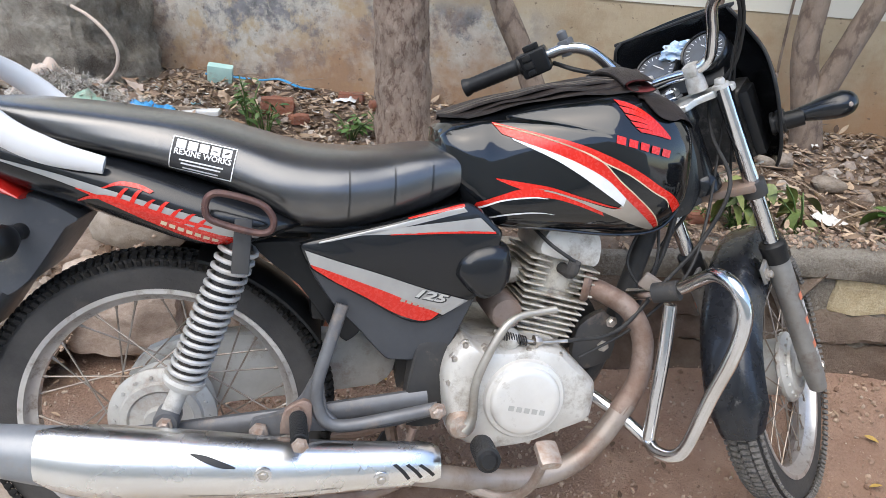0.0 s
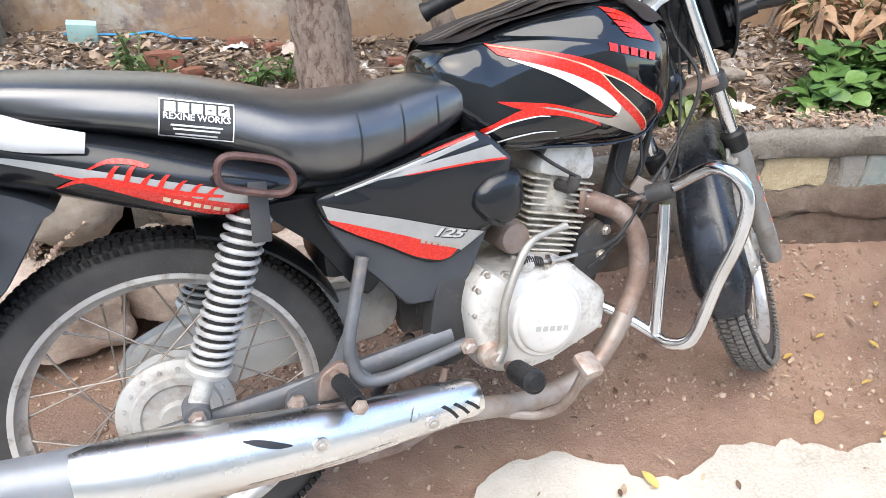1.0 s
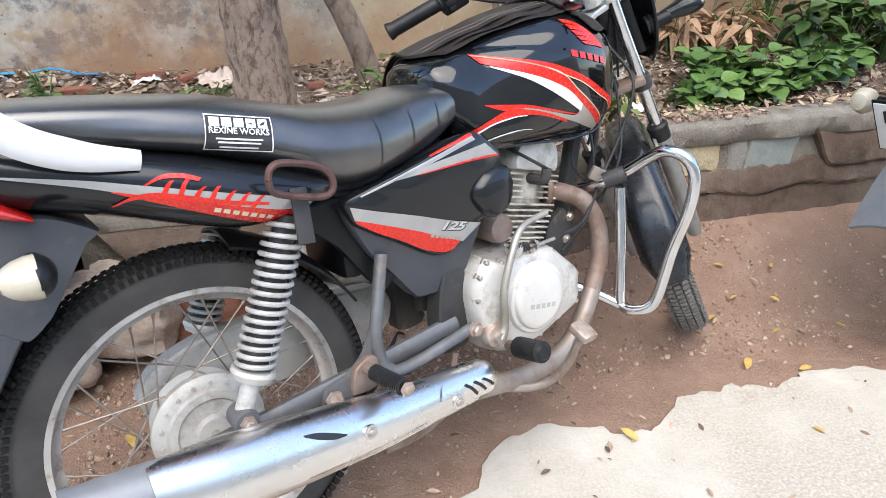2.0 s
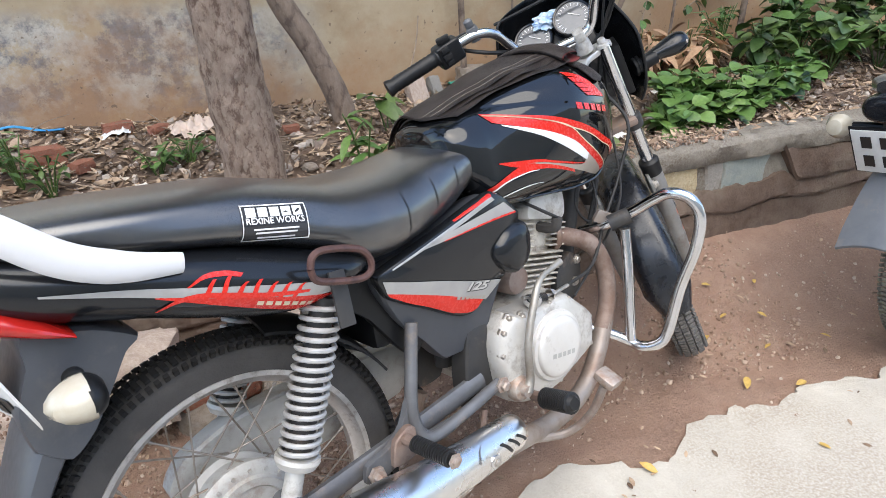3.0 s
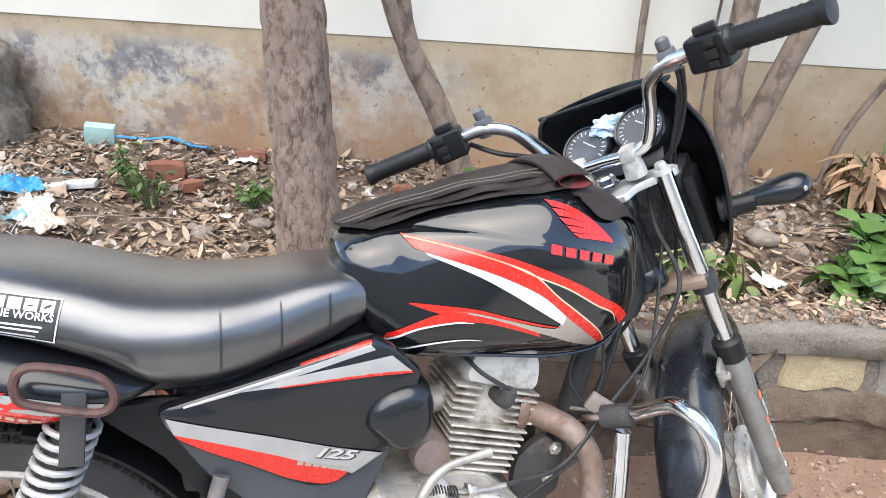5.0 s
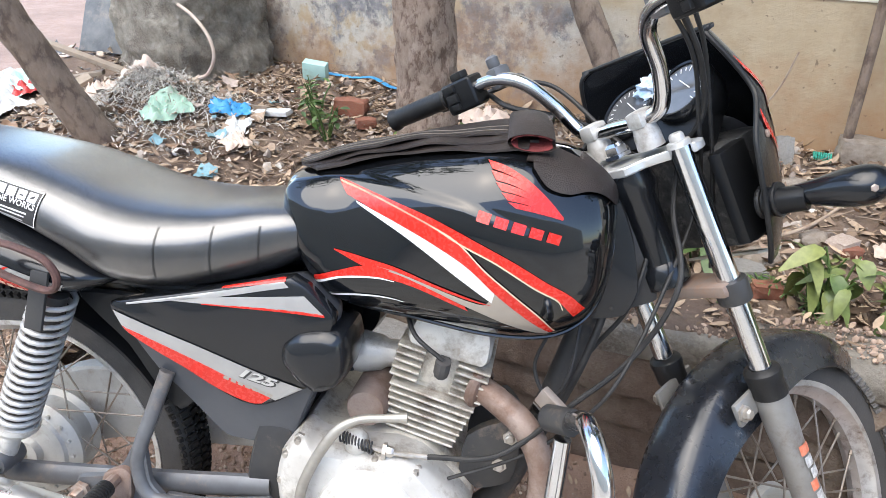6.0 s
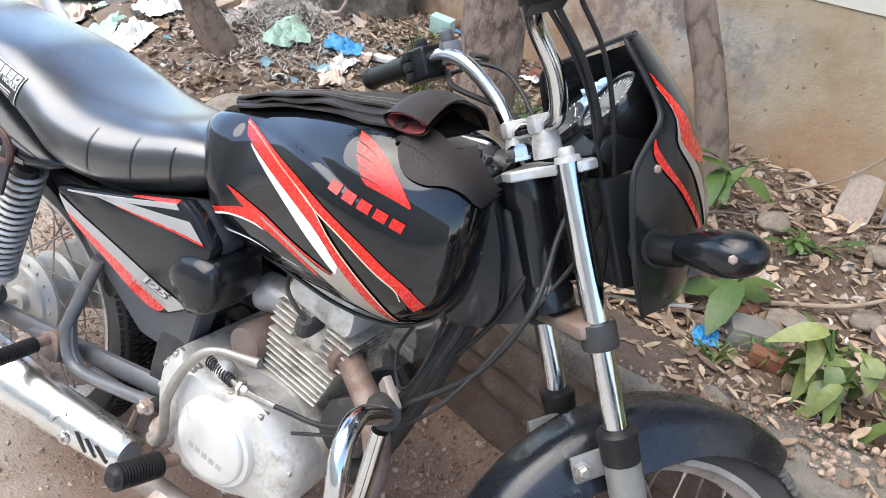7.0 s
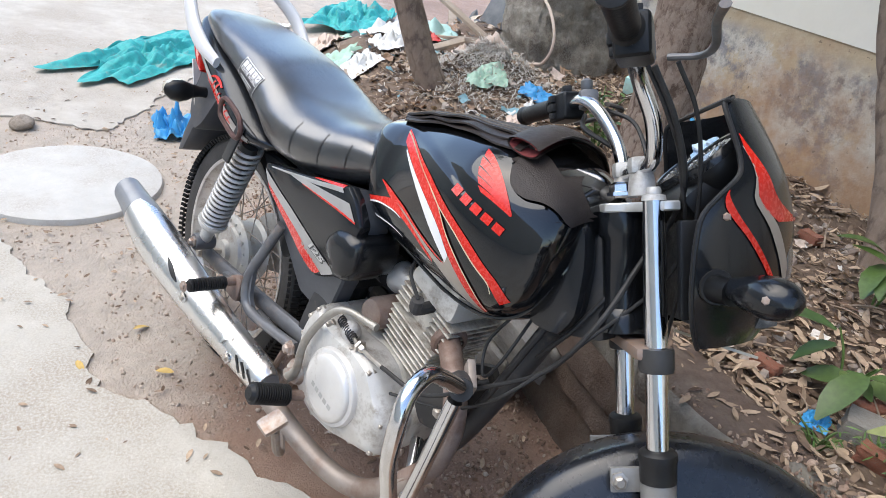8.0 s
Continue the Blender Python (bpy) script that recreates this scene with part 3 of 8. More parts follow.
    C = [("white_stripe", M_SILVER, [(-0.19, 0.7885), (-0.102, 0.768), (-0.037, 0.749), (0.06, 0.72), (0.15, 0.695), (0.2, 0.684)], [(-0.19, 0.786), (-0.104, 0.759), (-0.039, 0.735), (0.058, 0.703), (0.14, 0.677), (0.19, 0.672)]),
         ("red_stripe", M_RED, [(-0.073, 0.748), (-0.03, 0.733), (0.058, 0.703), (0.14, 0.677), (0.18, 0.668)], [(-0.073, 0.746), (-0.027, 0.724), (0.053, 0.686), (0.12, 0.658), (0.15, 0.656)])]
    for name, mat, up, lo in C:
        for side in (-1, 1):
            part(name, stripe(cskin, up, lo, 0.0014, side=side), mat, cowl)
    # the model name becomes loose red brush strokes
    strokes = [([(-0.076, 0.7275), (-0.05, 0.737), (-0.02, 0.736), (0.02, 0.7235), (0.07, 0.7065), (0.125, 0.692)], [(-0.074, 0.7265), (-0.05, 0.733), (-0.02, 0.7305), (0.018, 0.718), (0.068, 0.702), (0.123, 0.6895)]),
               ([(-0.035, 0.7485), (-0.01, 0.7575), (0.018, 0.754), (0.04, 0.744)], [(-0.033, 0.7475), (-0.01, 0.7535), (0.016, 0.7495), (0.036, 0.7415)])]
    for k in range(7):
        x, z = -0.012 + 0.0195 * k, 0.7345 - 0.0063 * k
        h = (0.02, 0.026, 0.015, 0.02, 0.014, 0.013, 0.011)[k]
        strokes.append(([(x - 0.011, z - 0.008), (x - 0.003, z), (x + 0.004, z + h * 0.45), (x + 0.011, z + h * 0.7)], [(x - 0.0065, z - 0.009), (x + 0.0015, z - 0.002), (x + 0.0085, z + h * 0.4), (x + 0.015, z + h * 0.66)]))
    for up, lo in strokes:
        lo = [(a[0] + 1.35 * (b[0] - a[0]), a[1] + 1.35 * (b[1] - a[1])) for a, b in zip(up, lo)]
        part("brush_stroke", stripe(cskin, up, lo, 0.0021, 4, 3), M_RED, cowl, "red brush stroke decal")
    bar_parts("decal_bar", cskin, [(0.052 + 0.0122 * k, 0.6965 - 0.0046 * k, 0.0092, 0.0062, -0.36) for k in range(7)], 0.0023, M_GOLD, cowl)
    bm = bmesh.new()
    loft(bm, oval_sections([(-0.298, 0.79, 0.762, 0.05), (-0.29, 0.802, 0.755, 0.085), (-0.25, 0.797, 0.744, 0.105), (-0.2, 0.762, 0.726, 0.117), (-0.165, 0.731, 0.72, 0.12)], 32, 6, 0.6, 0.8, 0.92))
    part("tail_lamp", bm, M_LENSRED, cowl, "faded red tail lamp")
    rows = [(-0.135, 0.675, 0.085, 0.12), (-0.165, 0.645, 0.088, 0.14), (-0.2, 0.6, 0.088, 0.125), (-0.24, 0.54, 0.085, 0.09), (-0.275, 0.475, 0.08, 0.05)]
    bm = bmesh.new()
    rings = []
    for x, z, w, dep in rows:
        ring = []
        for k in range(20):
            t = 2 * math.pi * k / 20
            c, s = math.cos(t), math.sin(t)
            ring.append((x - 0.01 + 0.8 * dep / 2 * math.copysign(abs(c) ** 0.5, c), w * math.copysign(abs(s) ** 0.5, s), z + 0.2 * dep * math.copysign(abs(c) ** 0.5, c)))
        rings.append(ring)
    loft(bm, rings)
    guard = part("rear_mudguard", bm, M_REARGUARD, bike, "dusty black rear mudguard")
    part("mudguard_shroud", pillow([(-0.09, 0.69), (-0.11, 0.675), (-0.14, 0.632), (-0.175, 0.585), (-0.21, 0.56), (-0.245, 0.59), (-0.25, 0.645), (-0.225, 0.7), (-0.22, 0.74), (-0.14, 0.72)], [(0.96, 0.088), (1, 0.08), (1, -0.08), (0.96, -0.088)], 4), M_REARGUARD, guard)
    arc = [(0.33 * math.sin(a) * -1 + 0.0, 0.308 + 0.335 * math.cos(a)) for a in np.linspace(-1.05, -0.25, 12)]
    bm = bmesh.new()
    loft(bm, [[(x, y, z - abs(y) ** 2 * 3) for y in np.linspace(-0.075, 0.075, 7)] + [(x * 0.985, y, 0.308 + (z - 0.308) * 0.985 - abs(y) ** 2 * 3) for y in np.linspace(0.075, -0.075, 7)] for x, z in arc])
    part("inner_mudguard", bm, M_PLASTIC, guard)
    plate_m = at(-0.268, 0, 0.672, 0, -18, 14)
    plate = part("number_plate", block_mesh((0.004, 0.19, 0.12), plate_m, 0.0015), M_PLATE, bike, "white number plate")
    for row in (0.028, -0.026):
        for k in range(4):
            part("plate_bar", block_mesh((0.002, 0.024, 0.034), plate_m @ at(-0.0035, -0.06 + 0.04 * k, row)), M_DECALBLACK, plate)
    for side in (-1, 1):
        stalk = part("rear_indicator", tube_mesh([(-0.178, side * 0.06, 0.668), (-0.18, side * 0.1, 0.668), (-0.183, side * 0.125, 0.667)], [0.016, 0.013, 0.018], 14), M_PLASTIC, bike, "rear turn indicator with yellowed lens")
        rings = []
        for f, r in ((0, 0.015), (0.18, 0.023), (0.45, 0.029), (0.75, 0.025), (0.95, 0.013), (1, 0.003)):
            rings.append([(-0.18 + r * 0.8 * max(math.cos(a), -0.1), side * (0.118 + 0.075 * f), 0.666 + r * 0.93 * math.sin(a)) for a in np.linspace(0, 2 * math.pi, 18, endpoint=False)])
        bm = bmesh.new()
        loft(bm, rings)
        part("indicator_body", bm, M_PLASTIC, stalk)
        rings = [[(-0.18 - r * 1.45 * max(math.cos(a), -0.06), side * (0.12 + 0.072 * f), 0.665 + r * 0.9 * math.sin(a)) for a in np.linspace(0, 2 * math.pi, 18, endpoint=False)]
                 for f, r in ((0, 0.013), (0.15, 0.025), (0.45, 0.032), (0.75, 0.028), (0.95, 0.015), (1, 0.003))]
        bm = bmesh.new()
        loft(bm, rings)
        part("indicator_lens", bm, M_LENSCLEAR, stalk)
    # grab rail
    pts = [(-0.03, -0.147, 0.781), (-0.1, -0.152, 0.8), (-0.16, -0.152, 0.83), (-0.22, -0.145, 0.884), (-0.272, -0.11, 0.925), (-0.3, -0.055, 0.942), (-0.306, 0, 0.946)]
    pts = pts + [(x, -y, z) for x, y, z in pts[-2::-1]]
    part("grab_rail", tube_mesh(pts, [0.008, 0.0125, 0.0132, 0.012, 0.0078, 0.0066, 0.0078, 0.012, 0.0132, 0.0125, 0.008], 14, 8, flat=1.7), M_WHITE, bike, "white moulded pillion grab rail")
    # sari guard loop
    loop = [(0.118, 0.728), (0.125, 0.744), (0.145, 0.748), (0.195, 0.734), (0.213, 0.718), (0.217, 0.702), (0.21, 0.69), (0.19, 0.688), (0.14, 0.702), (0.122, 0.712)]
    ring = smooth_line([(x, -0.196, z) for x, z in loop + loop[:1]], 5)
    hook = part("foot_loop", tube_mesh(ring, 0.0055, 8, smooth=False), M_LOOP, bike, "oval steel loop on a black strap bracket")
    part("bracket", block_mesh((0.027, 0.006, 0.085), at(0.167, -0.178, 0.662, -12, 5, 0), 0.002), M_FRAME, hook)

    # side panels
    for side in (-1, 1):
        def tuck(bm, deep):
            for v in bm.verts:
                v.co.y = side * (abs(v.co.y) + (0.19 * min(0.0, v.co.z - 0.647) if abs(v.co.y) > 0.09 else 0.0) - deep)
            return bm
        out = [(0.262, 0.645), (0.3, 0.66), (0.403, 0.686), (0.532, 0.718), (0.58, 0.682), (0.588, 0.66), (0.557, 0.553), (0.545, 0.52), (0.525, 0.47), (0.516, 0.432), (0.501, 0.422), (0.41, 0.427), (0.392, 0.44), (0.352, 0.49), (0.304, 0.546), (0.277, 0.593), (0.264, 0.623)]
        lower = part("side_panel", tuck(pillow(out, [(0.95, side * 0.07), (1.0, side * 0.1), (1.0, side * 0.134), (0.97, side * 0.139), (0.6, side * 0.14), (0.2, side * 0.14)], 3), 0.004), M_REARGUARD, bike, "dusty black lower side panel")
        out = [(0.253, 0.652), (0.263, 0.661), (0.403, 0.693), (0.532, 0.726), (0.585, 0.684), (0.593, 0.668), (0.575, 0.6), (0.557, 0.556), (0.543, 0.547), (0.496, 0.516), (0.467, 0.505), (0.44, 0.508), (0.409, 0.523), (0.36, 0.555), (0.313, 0.583), (0.272, 0.611), (0.26, 0.632)]
        bm = tuck(pillow(out, [(0.985, side * 0.12), (1.0, side * 0.132), (1.0, side * 0.138), (0.982, side * 0.144), (0.94, side * 0.147), (0.6, side * 0.148), (0.2, side * 0.148)], 3), 0.0)
        bm.faces.ensure_lookup_table()
        pskin = tree_of(bm)
        panel = part("panel_blade", bm, M_SATIN, lower, "glossy black blade with red and silver wedge")
        P = []
        P.append(("silver_wedge", M_SILVER, [(0.262, 0.648), (0.313, 0.629), (0.388, 0.603), (0.466, 0.574), (0.541, 0.5505)], [(0.27, 0.623), (0.313, 0.606), (0.389, 0.574), (0.438, 0.551), (0.497, 0.5235)]))
        P.append(("wedge_end", M_SILVER, [(0.497, 0.5235), (0.512, 0.532), (0.528, 0.542), (0.541, 0.5505)], [(0.494, 0.524), (0.505, 0.532), (0.515, 0.542), (0.525, 0.552)]))
        P.append(("red_wedge", M_RED, [(0.27, 0.623), (0.313, 0.606), (0.389, 0.574), (0.438, 0.551), (0.49, 0.5265)], [(0.274, 0.616), (0.313, 0.589), (0.36, 0.562), (0.409, 0.531), (0.453, 0.5135), (0.475, 0.514)]))
        P.append(("upper_stripe", M_SILVER, [(0.284, 0.661), (0.358, 0.678), (0.44, 0.698), (0.495, 0.713), (0.522, 0.7195)], [(0.284, 0.659), (0.358, 0.6735), (0.431, 0.688), (0.495, 0.704), (0.529, 0.712)]))
        P.append(("lower_stripe", M_SILVER, [(0.345, 0.674), (0.422, 0.686), (0.496, 0.695), (0.551, 0.702)], [(0.349, 0.6725), (0.422, 0.6745), (0.498, 0.678), (0.578, 0.677)]))
        P.append(("red_line", M_RED, [(0.4, 0.674), (0.46, 0.677), (0.52, 0.679), (0.578, 0.678)], [(0.4, 0.6725), (0.46, 0.674), (0.52, 0.6752), (0.58, 0.674)]))
        P.append(("red_line", M_RED, [(0.43, 0.7), (0.48, 0.7135), (0.524, 0.7245)], [(0.43, 0.6985), (0.48, 0.7095), (0.524, 0.7195)]))
        for name, mat, up, lo in P:
            part(name, stripe(pskin, up, lo, 0.0014, side=side), mat, panel)
        if side < 0:
            # dark offset copy of the digits, a drop shadow put in as colour
            part("number_shadow", letters(pskin, "125", 0.0215, 0.4742, 0.5595, -0.26, 0.0019, stretch=1.8, slant=0.55, bold=0.0016), M_STICKERGREY, panel)
            part("panel_number", letters(pskin, "125", 0.0215, 0.473, 0.561, -0.26, 0.0023, stretch=1.8, slant=0.55, bold=0.0007), M_CLAMP, panel, "raised silver number 125")
            bar_parts("panel_bar", pskin, [(0.425 + 0.0108 * k, 0.5545 - 0.0037 * k, 0.0084, 0.006, -0.32) for k in range(7)], 0.0022, M_BEIGE, panel)
        bolt("panel_screw", Vector((0.486, side * 0.0965, 0.44)), (0, side, -0.15), 0.0065, 0.006, lower, M_RUSTY)
        # air filter cap in front of the panel
        o = [(0.513, 0.6), (0.517, 0.627), (0.54, 0.648), (0.578, 0.657), (0.606, 0.65), (0.614, 0.62), (0.611, 0.59), (0.596, 0.566), (0.566, 0.554), (0.538, 0.57)]
        part("filter_cap", pillow(o, [(0.9, side * 0.05), (1.0, side * 0.09), (1, side * 0.128), (0.96, side * 0.142), (0.86, side * 0.152), (0.65, side * 0.159), (0.3, side * 0.161)], 5), M_SATIN, bike, "black domed air filter cap")
    part("battery_box", block_mesh((0.27, 0.17, 0.17), at(0.4, 0, 0.585), 0.02), M_PLASTIC, bike)

    # frame
    fr = part("frame", tube_mesh([(0.975, 0, 0.8), (0.95, 0, 0.7), (0.9, 0, 0.52), (0.845, 0, 0.36), (0.8, 0, 0.3)], 0.02, 14), M_FRAME, bike, "black tubular steel frame")
    part("backbone", tube_mesh([(0.97, 0, 0.82), (0.8, 0, 0.8), (0.6, 0, 0.74), (0.5, 0, 0.65), (0.47, 0, 0.36)], 0.02, 12), M_FRAME, fr)
    for y in (-1, 1):
        part("seat_tube", tube_mesh([(0.52, y * 0.07, 0.66), (0.35, y * 0.085, 0.67), (0.1, y * 0.095, 0.69), (-0.15, y * 0.09, 0.75)], 0.011, 10), M_FRAME, fr)
        part("inner_panel", pillow([(0.17, 0.655), (0.28, 0.655), (0.36, 0.6), (0.36, 0.5), (0.33, 0.47), (0.3, 0.5), (0.25, 0.575), (0.2, 0.62)], [(0.97, y * 0.085), (1, y * 0.09), (1, y * 0.1), (0.94, y * 0.104)], 3), M_PLASTIC, fr, "flat black inner panel")
        part("pivot_plate", pillow([(0.44, 0.3), (0.5, 0.3), (0.53, 0.36), (0.51, 0.46), (0.46, 0.46), (0.44, 0.38)], [(1, y * 0.06), (1, y * 0.1), (0.9, y * 0.104)], 3), M_FRAME, fr)
        part("engine_bracket", pillow([(0.78, 0.47), (0.83, 0.5), (0.86, 0.46), (0.85, 0.4), (0.8, 0.38), (0.77, 0.41)], [(1, y * 0.045), (1, y * 0.062), (0.92, y * 0.064)], 3), M_FRAME, fr)
    for x, z in ((0.845, 0.478), (0.832, 0.428)):
        bolt("bracket_bolt", Vector((x, -0.064, z)), RIGHT, 0.008, 0.009, fr)
    part("head_tube", lathe_mesh([(0, -0.02), (0.034, -0.02), (0.036, -0.05), (0.03, -0.06), (0.029, -0.16), (0.036, -0.17), (0.036, -0.195), (0, -0.195)], (0, 0, 0), (0, 0, 1), 28, m=STEM), M_SATIN, fr)
    part("neck_gusset", block_mesh((0.11, 0.05, 0.16), at(0.955, 0, 0.755, 0, -25, 0), 0.012), M_FRAME, fr)
    for y in (-1, 1):
        part("neck_cover", pillow([(0.93, 0.86), (0.96, 0.855), (0.985, 0.8), (1.0, 0.73), (0.985, 0.69), (0.94, 0.68), (0.915, 0.7), (0.94, 0.78)], [(0.9, y * 0.03), (1, y * 0.055), (0.95, y * 0.064), (0.7, y * 0.067)], 4), M_SATIN, bike, "black plastic neck cover")

    # swingarm, foot-rest hanger, pegs and stands
    sw = None
    for y in (-1, 1):
        t = part("swingarm", tube_mesh([(0.478, y * 0.098, 0.352), (0.3, y * 0.1, 0.334), (0.1, y * 0.104, 0.318), (-0.055, y * 0.104, 0.306)], 0.014, 10, r2=0.02), M_STEEL, bike, "grey steel swingarm")
        sw = sw or t
        hanger = part("foot_rest_hanger", tube_mesh([(0.323, y * 0.118, 0.545), (0.298, y * 0.13, 0.47), (0.279, y * 0.139, 0.41), (0.279, y * 0.142, 0.368), (0.294, y * 0.142, 0.337), (0.33, y * 0.142, 0.328), (0.41, y * 0.14, 0.338), (0.492, y * 0.136, 0.35)], 0.0115, 12), M_STEEL, bike, "bent grey steel foot-rest hanger")
        part("hanger_plate", pillow([(0.288, 0.425), (0.272, 0.425), (0.25, 0.385), (0.215, 0.358), (0.17, 0.348), (0.163, 0.318), (0.19, 0.308), (0.25, 0.322), (0.31, 0.318), (0.315, 0.335), (0.295, 0.36)], [(1, y * 0.131), (1, y * 0.14), (0.95, y * 0.1425)], 3), M_STEEL, hanger, "pressed steel gusset plate")
        part("peg_bracket", pillow([(0.215, 0.325), (0.265, 0.325), (0.27, 0.375), (0.255, 0.385), (0.225, 0.37)], [(1, y * 0.142), (1, y * 0.152), (0.9, y * 0.154)], 3), M_RUST, hanger, "rusty peg bracket")
        part("lower_bar", tube_mesh([(0.31, y * 0.118, 0.318), (0.4, y * 0.118, 0.318), (0.48, y * 0.118, 0.335)], 0.01, 10), M_STEEL, hanger)
        bolt("hanger_bolt", Vector((0.49, y * 0.146, 0.35)), (0, y, 0), 0.011, 0.016, hanger, M_RUSTY)
        bolt("hanger_bolt", Vector((0.18, y * 0.147, 0.33)), (0, y, 0), 0.011, 0.024, hanger, M_RUSTY)
        p0, p1 = Vector((0.245, y * 0.15, 0.366)), Vector((0.253, y * 0.272, 0.37))
        peg = part("pillion_peg", tube_mesh([p0, p0.lerp(p1, 0.25)], 0.01, 10, smooth=False), M_RUST, bike, "folding pillion foot peg with ribbed rubber")
        prof = []
        for k in range(15):
            prof += [(0.013, 0.028 + k * 0.0056), (0.0165, 0.0295 + k * 0.0056), (0.0165, 0.0322 + k * 0.0056), (0.013, 0.0335 + k * 0.0056)]
        part("peg_rubber", lathe_mesh([(0, 0.026)] + [(r * 0.88, h) for r, h in prof] + [(0.011, 0.114), (0, 0.114)], p0, p1 - p0, 18), M_GRIP, peg)
        bolt("peg_end", p1 + Vector((0, y * 0.0, 0)), (0, y, 0), 0.009, 0.008, peg, M_RUSTY)
        p0 = Vector((0.568, y * 0.15, 0.288))
        peg = part("rider_peg", tube_mesh([p0, p0 + Vector((-0.005, y * 0.05, 0.012))], 0.011, 10, smooth=False), M_RUST, bike, "rider foot peg with worn black rubber")
        part("peg_rubber", lathe_mesh([(0, 0.03)] + [(r * 1.3, h * 0.93 + 0.01) for r, h in prof] + [(0.015, 0.117), (0.012, 0.121), (0, 0.121)], p0, (-0.1, y, 0.24), 18), M_GRIP, peg)
    stand = part("side_stand", tube_mesh([(0.47, 0.11, 0.26), (0.45, 0.19, 0.15), (0.42, 0.26, 0.05), (0.41, 0.3, 0.047)], 0.012, 10), M_FRAME, bike, "black side stand folded out to the ground")
    cs = part("centre_stand", tube_mesh([(0.47, -0.1, 0.26), (0.44, -0.11, 0.2), (0.36, -0.115, 0.17), (0.27, -0.12, 0.175)], 0.013, 10), M_RUST, bike, "rusty folded centre stand")
    part("stand_arm", tube_mesh([(0.47, 0.1, 0.26), (0.44, 0.11, 0.2), (0.36, 0.115, 0.17), (0.27, 0.12, 0.175)], 0.013, 10), M_RUST, cs)
    part("stand_cross", tube_mesh([(0.43, -0.11, 0.195), (0.43, 0.11, 0.195)], 0.012, 10), M_RUST, cs)
    part("stand_spring", tube_mesh([(0.45, -0.13, 0.31), (0.43, -0.132, 0.25), (0.41, -0.13, 0.2)], 0.007, 8), M_RUST, cs)
    case = part("chain_case", pillow([(-0.085, 0.345), (-0.05, 0.39), (0.03, 0.418), (0.15, 0.425), (0.4, 0.41), (0.44, 0.36), (0.4, 0.3), (0.1, 0.275), (0.0, 0.245), (-0.06, 0.27)], [(0.95, 0.075), (1, 0.08), (1, 0.115), (0.95, 0.125)], 4), M_HUB, bike, "pale grey enclosed chain case")
    for y in (-1, 1):
        shock(y, bike)
    part("brake_rod", tube_mesh([(0.48, -0.12, 0.25), (0.2, -0.13, 0.262), (-0.03, -0.1, 0.24)], 0.004, 6), M_SPOKE, bike)

    # engine
    shape = [(0.499, 0.4), (0.508, 0.445), (0.536, 0.48), (0.562, 0.466), (0.617, 0.461), (0.675, 0.466), (0.719, 0.454), (0.745, 0.43), (0.792, 0.384), (0.792, 0.337), (0.784, 0.308), (0.731, 0.289), (0.665, 0.266), (0.6, 0.26), (0.551, 0.272), (0.511, 0.301)]
    engine = part("engine", pillow(shape, [(0.97, 0.13), (1.0, 0.11), (1.0, -0.07), (0.985, -0.076)], 4), M_FIN, bike, "weathered air-cooled single-cylinder engine")
    part("crankcase_cover", pillow(shape, [(0.95, -0.06), (1.0, -0.08), (1.0, -0.118), (0.975, -0.134), (0.9, -0.146), (0.8, -0.15), (0.3, -0.152)], 4), M_ALU, engine, "dusty cast crankcase cover")
    cl = part("clutch_cover", lathe_mesh([(0.076, 0.0), (0.076, 0.012), (0.073, 0.017), (0.066, 0.019), (0.0645, 0.024), (0.061, 0.0275), (0.05, 0.0295), (0.02, 0.031), (0, 0.031)], (0.647, -0.143, 0.369), RIGHT, 64), M_COVER, engine, "round polished clutch cover")
    bar_parts("cover_bar", tree_of(lathe_mesh([(0.062, 0.0), (0.061, 0.0275), (0.05, 0.0295), (0.02, 0.031), (0, 0.031)], (0.647, -0.143, 0.369), RIGHT, 64)), [(0.618 + 0.0145 * k, 0.361 - 0.003 * k, 0.0105, 0.01, -0.2) for k in range(5)], 0.0006, M_HUB, cl)
    for x, z in ((0.51, 0.4), (0.519, 0.445), (0.538, 0.47), (0.575, 0.46), (0.655, 0.457), (0.715, 0.445), (0.78, 0.378), (0.776, 0.315), (0.72, 0.296), (0.665, 0.275), (0.6, 0.269), (0.525, 0.3)):
        bolt("cover_bolt", Vector((x, -0.128, z)), RIGHT, 0.0062, 0.016, engine, M_BOLT)
    part("oil_cap", lathe_mesh([(0.019, 0.0), (0.019, 0.012), (0.015, 0.022), (0.009, 0.026), (0, 0.026)], (0.622, -0.12, 0.468), (0.1, -0.6, 0.8), 20), M_ALU, engine)
    part("kick_boss", lathe_mesh([(0.027, 0.0), (0.027, 0.012), (0.022, 0.02), (0.012, 0.022), (0.012, 0.034), (0, 0.034)], (0.533, -0.14, 0.322), RIGHT, 24), M_RUSTY, engine)
    ax = Vector((math.sin(radians(14)), 0, math.cos(radians(14))))
    base = Vector((0.702, 0, 0.452))
    lean = at(0, 0, 0, 0, 14, 0)
    cyl = part("cylinder", block_mesh((0.098, 0.11, 0.16), Matrix.Translation(base + ax * 0.07) @ lean, 0.02), M_FIN, engine, "finned cast cylinder barrel")
    for k in range(7):
        w = 0.118 + 0.004 * k
        part("fin", block_mesh((w * 0.94, 0.142 + 0.0025 * k, 0.004), Matrix.Translation(base + ax * (0.012 + 0.0122 * k)) @ lean, 0.0014, 1), M_FIN, cyl)
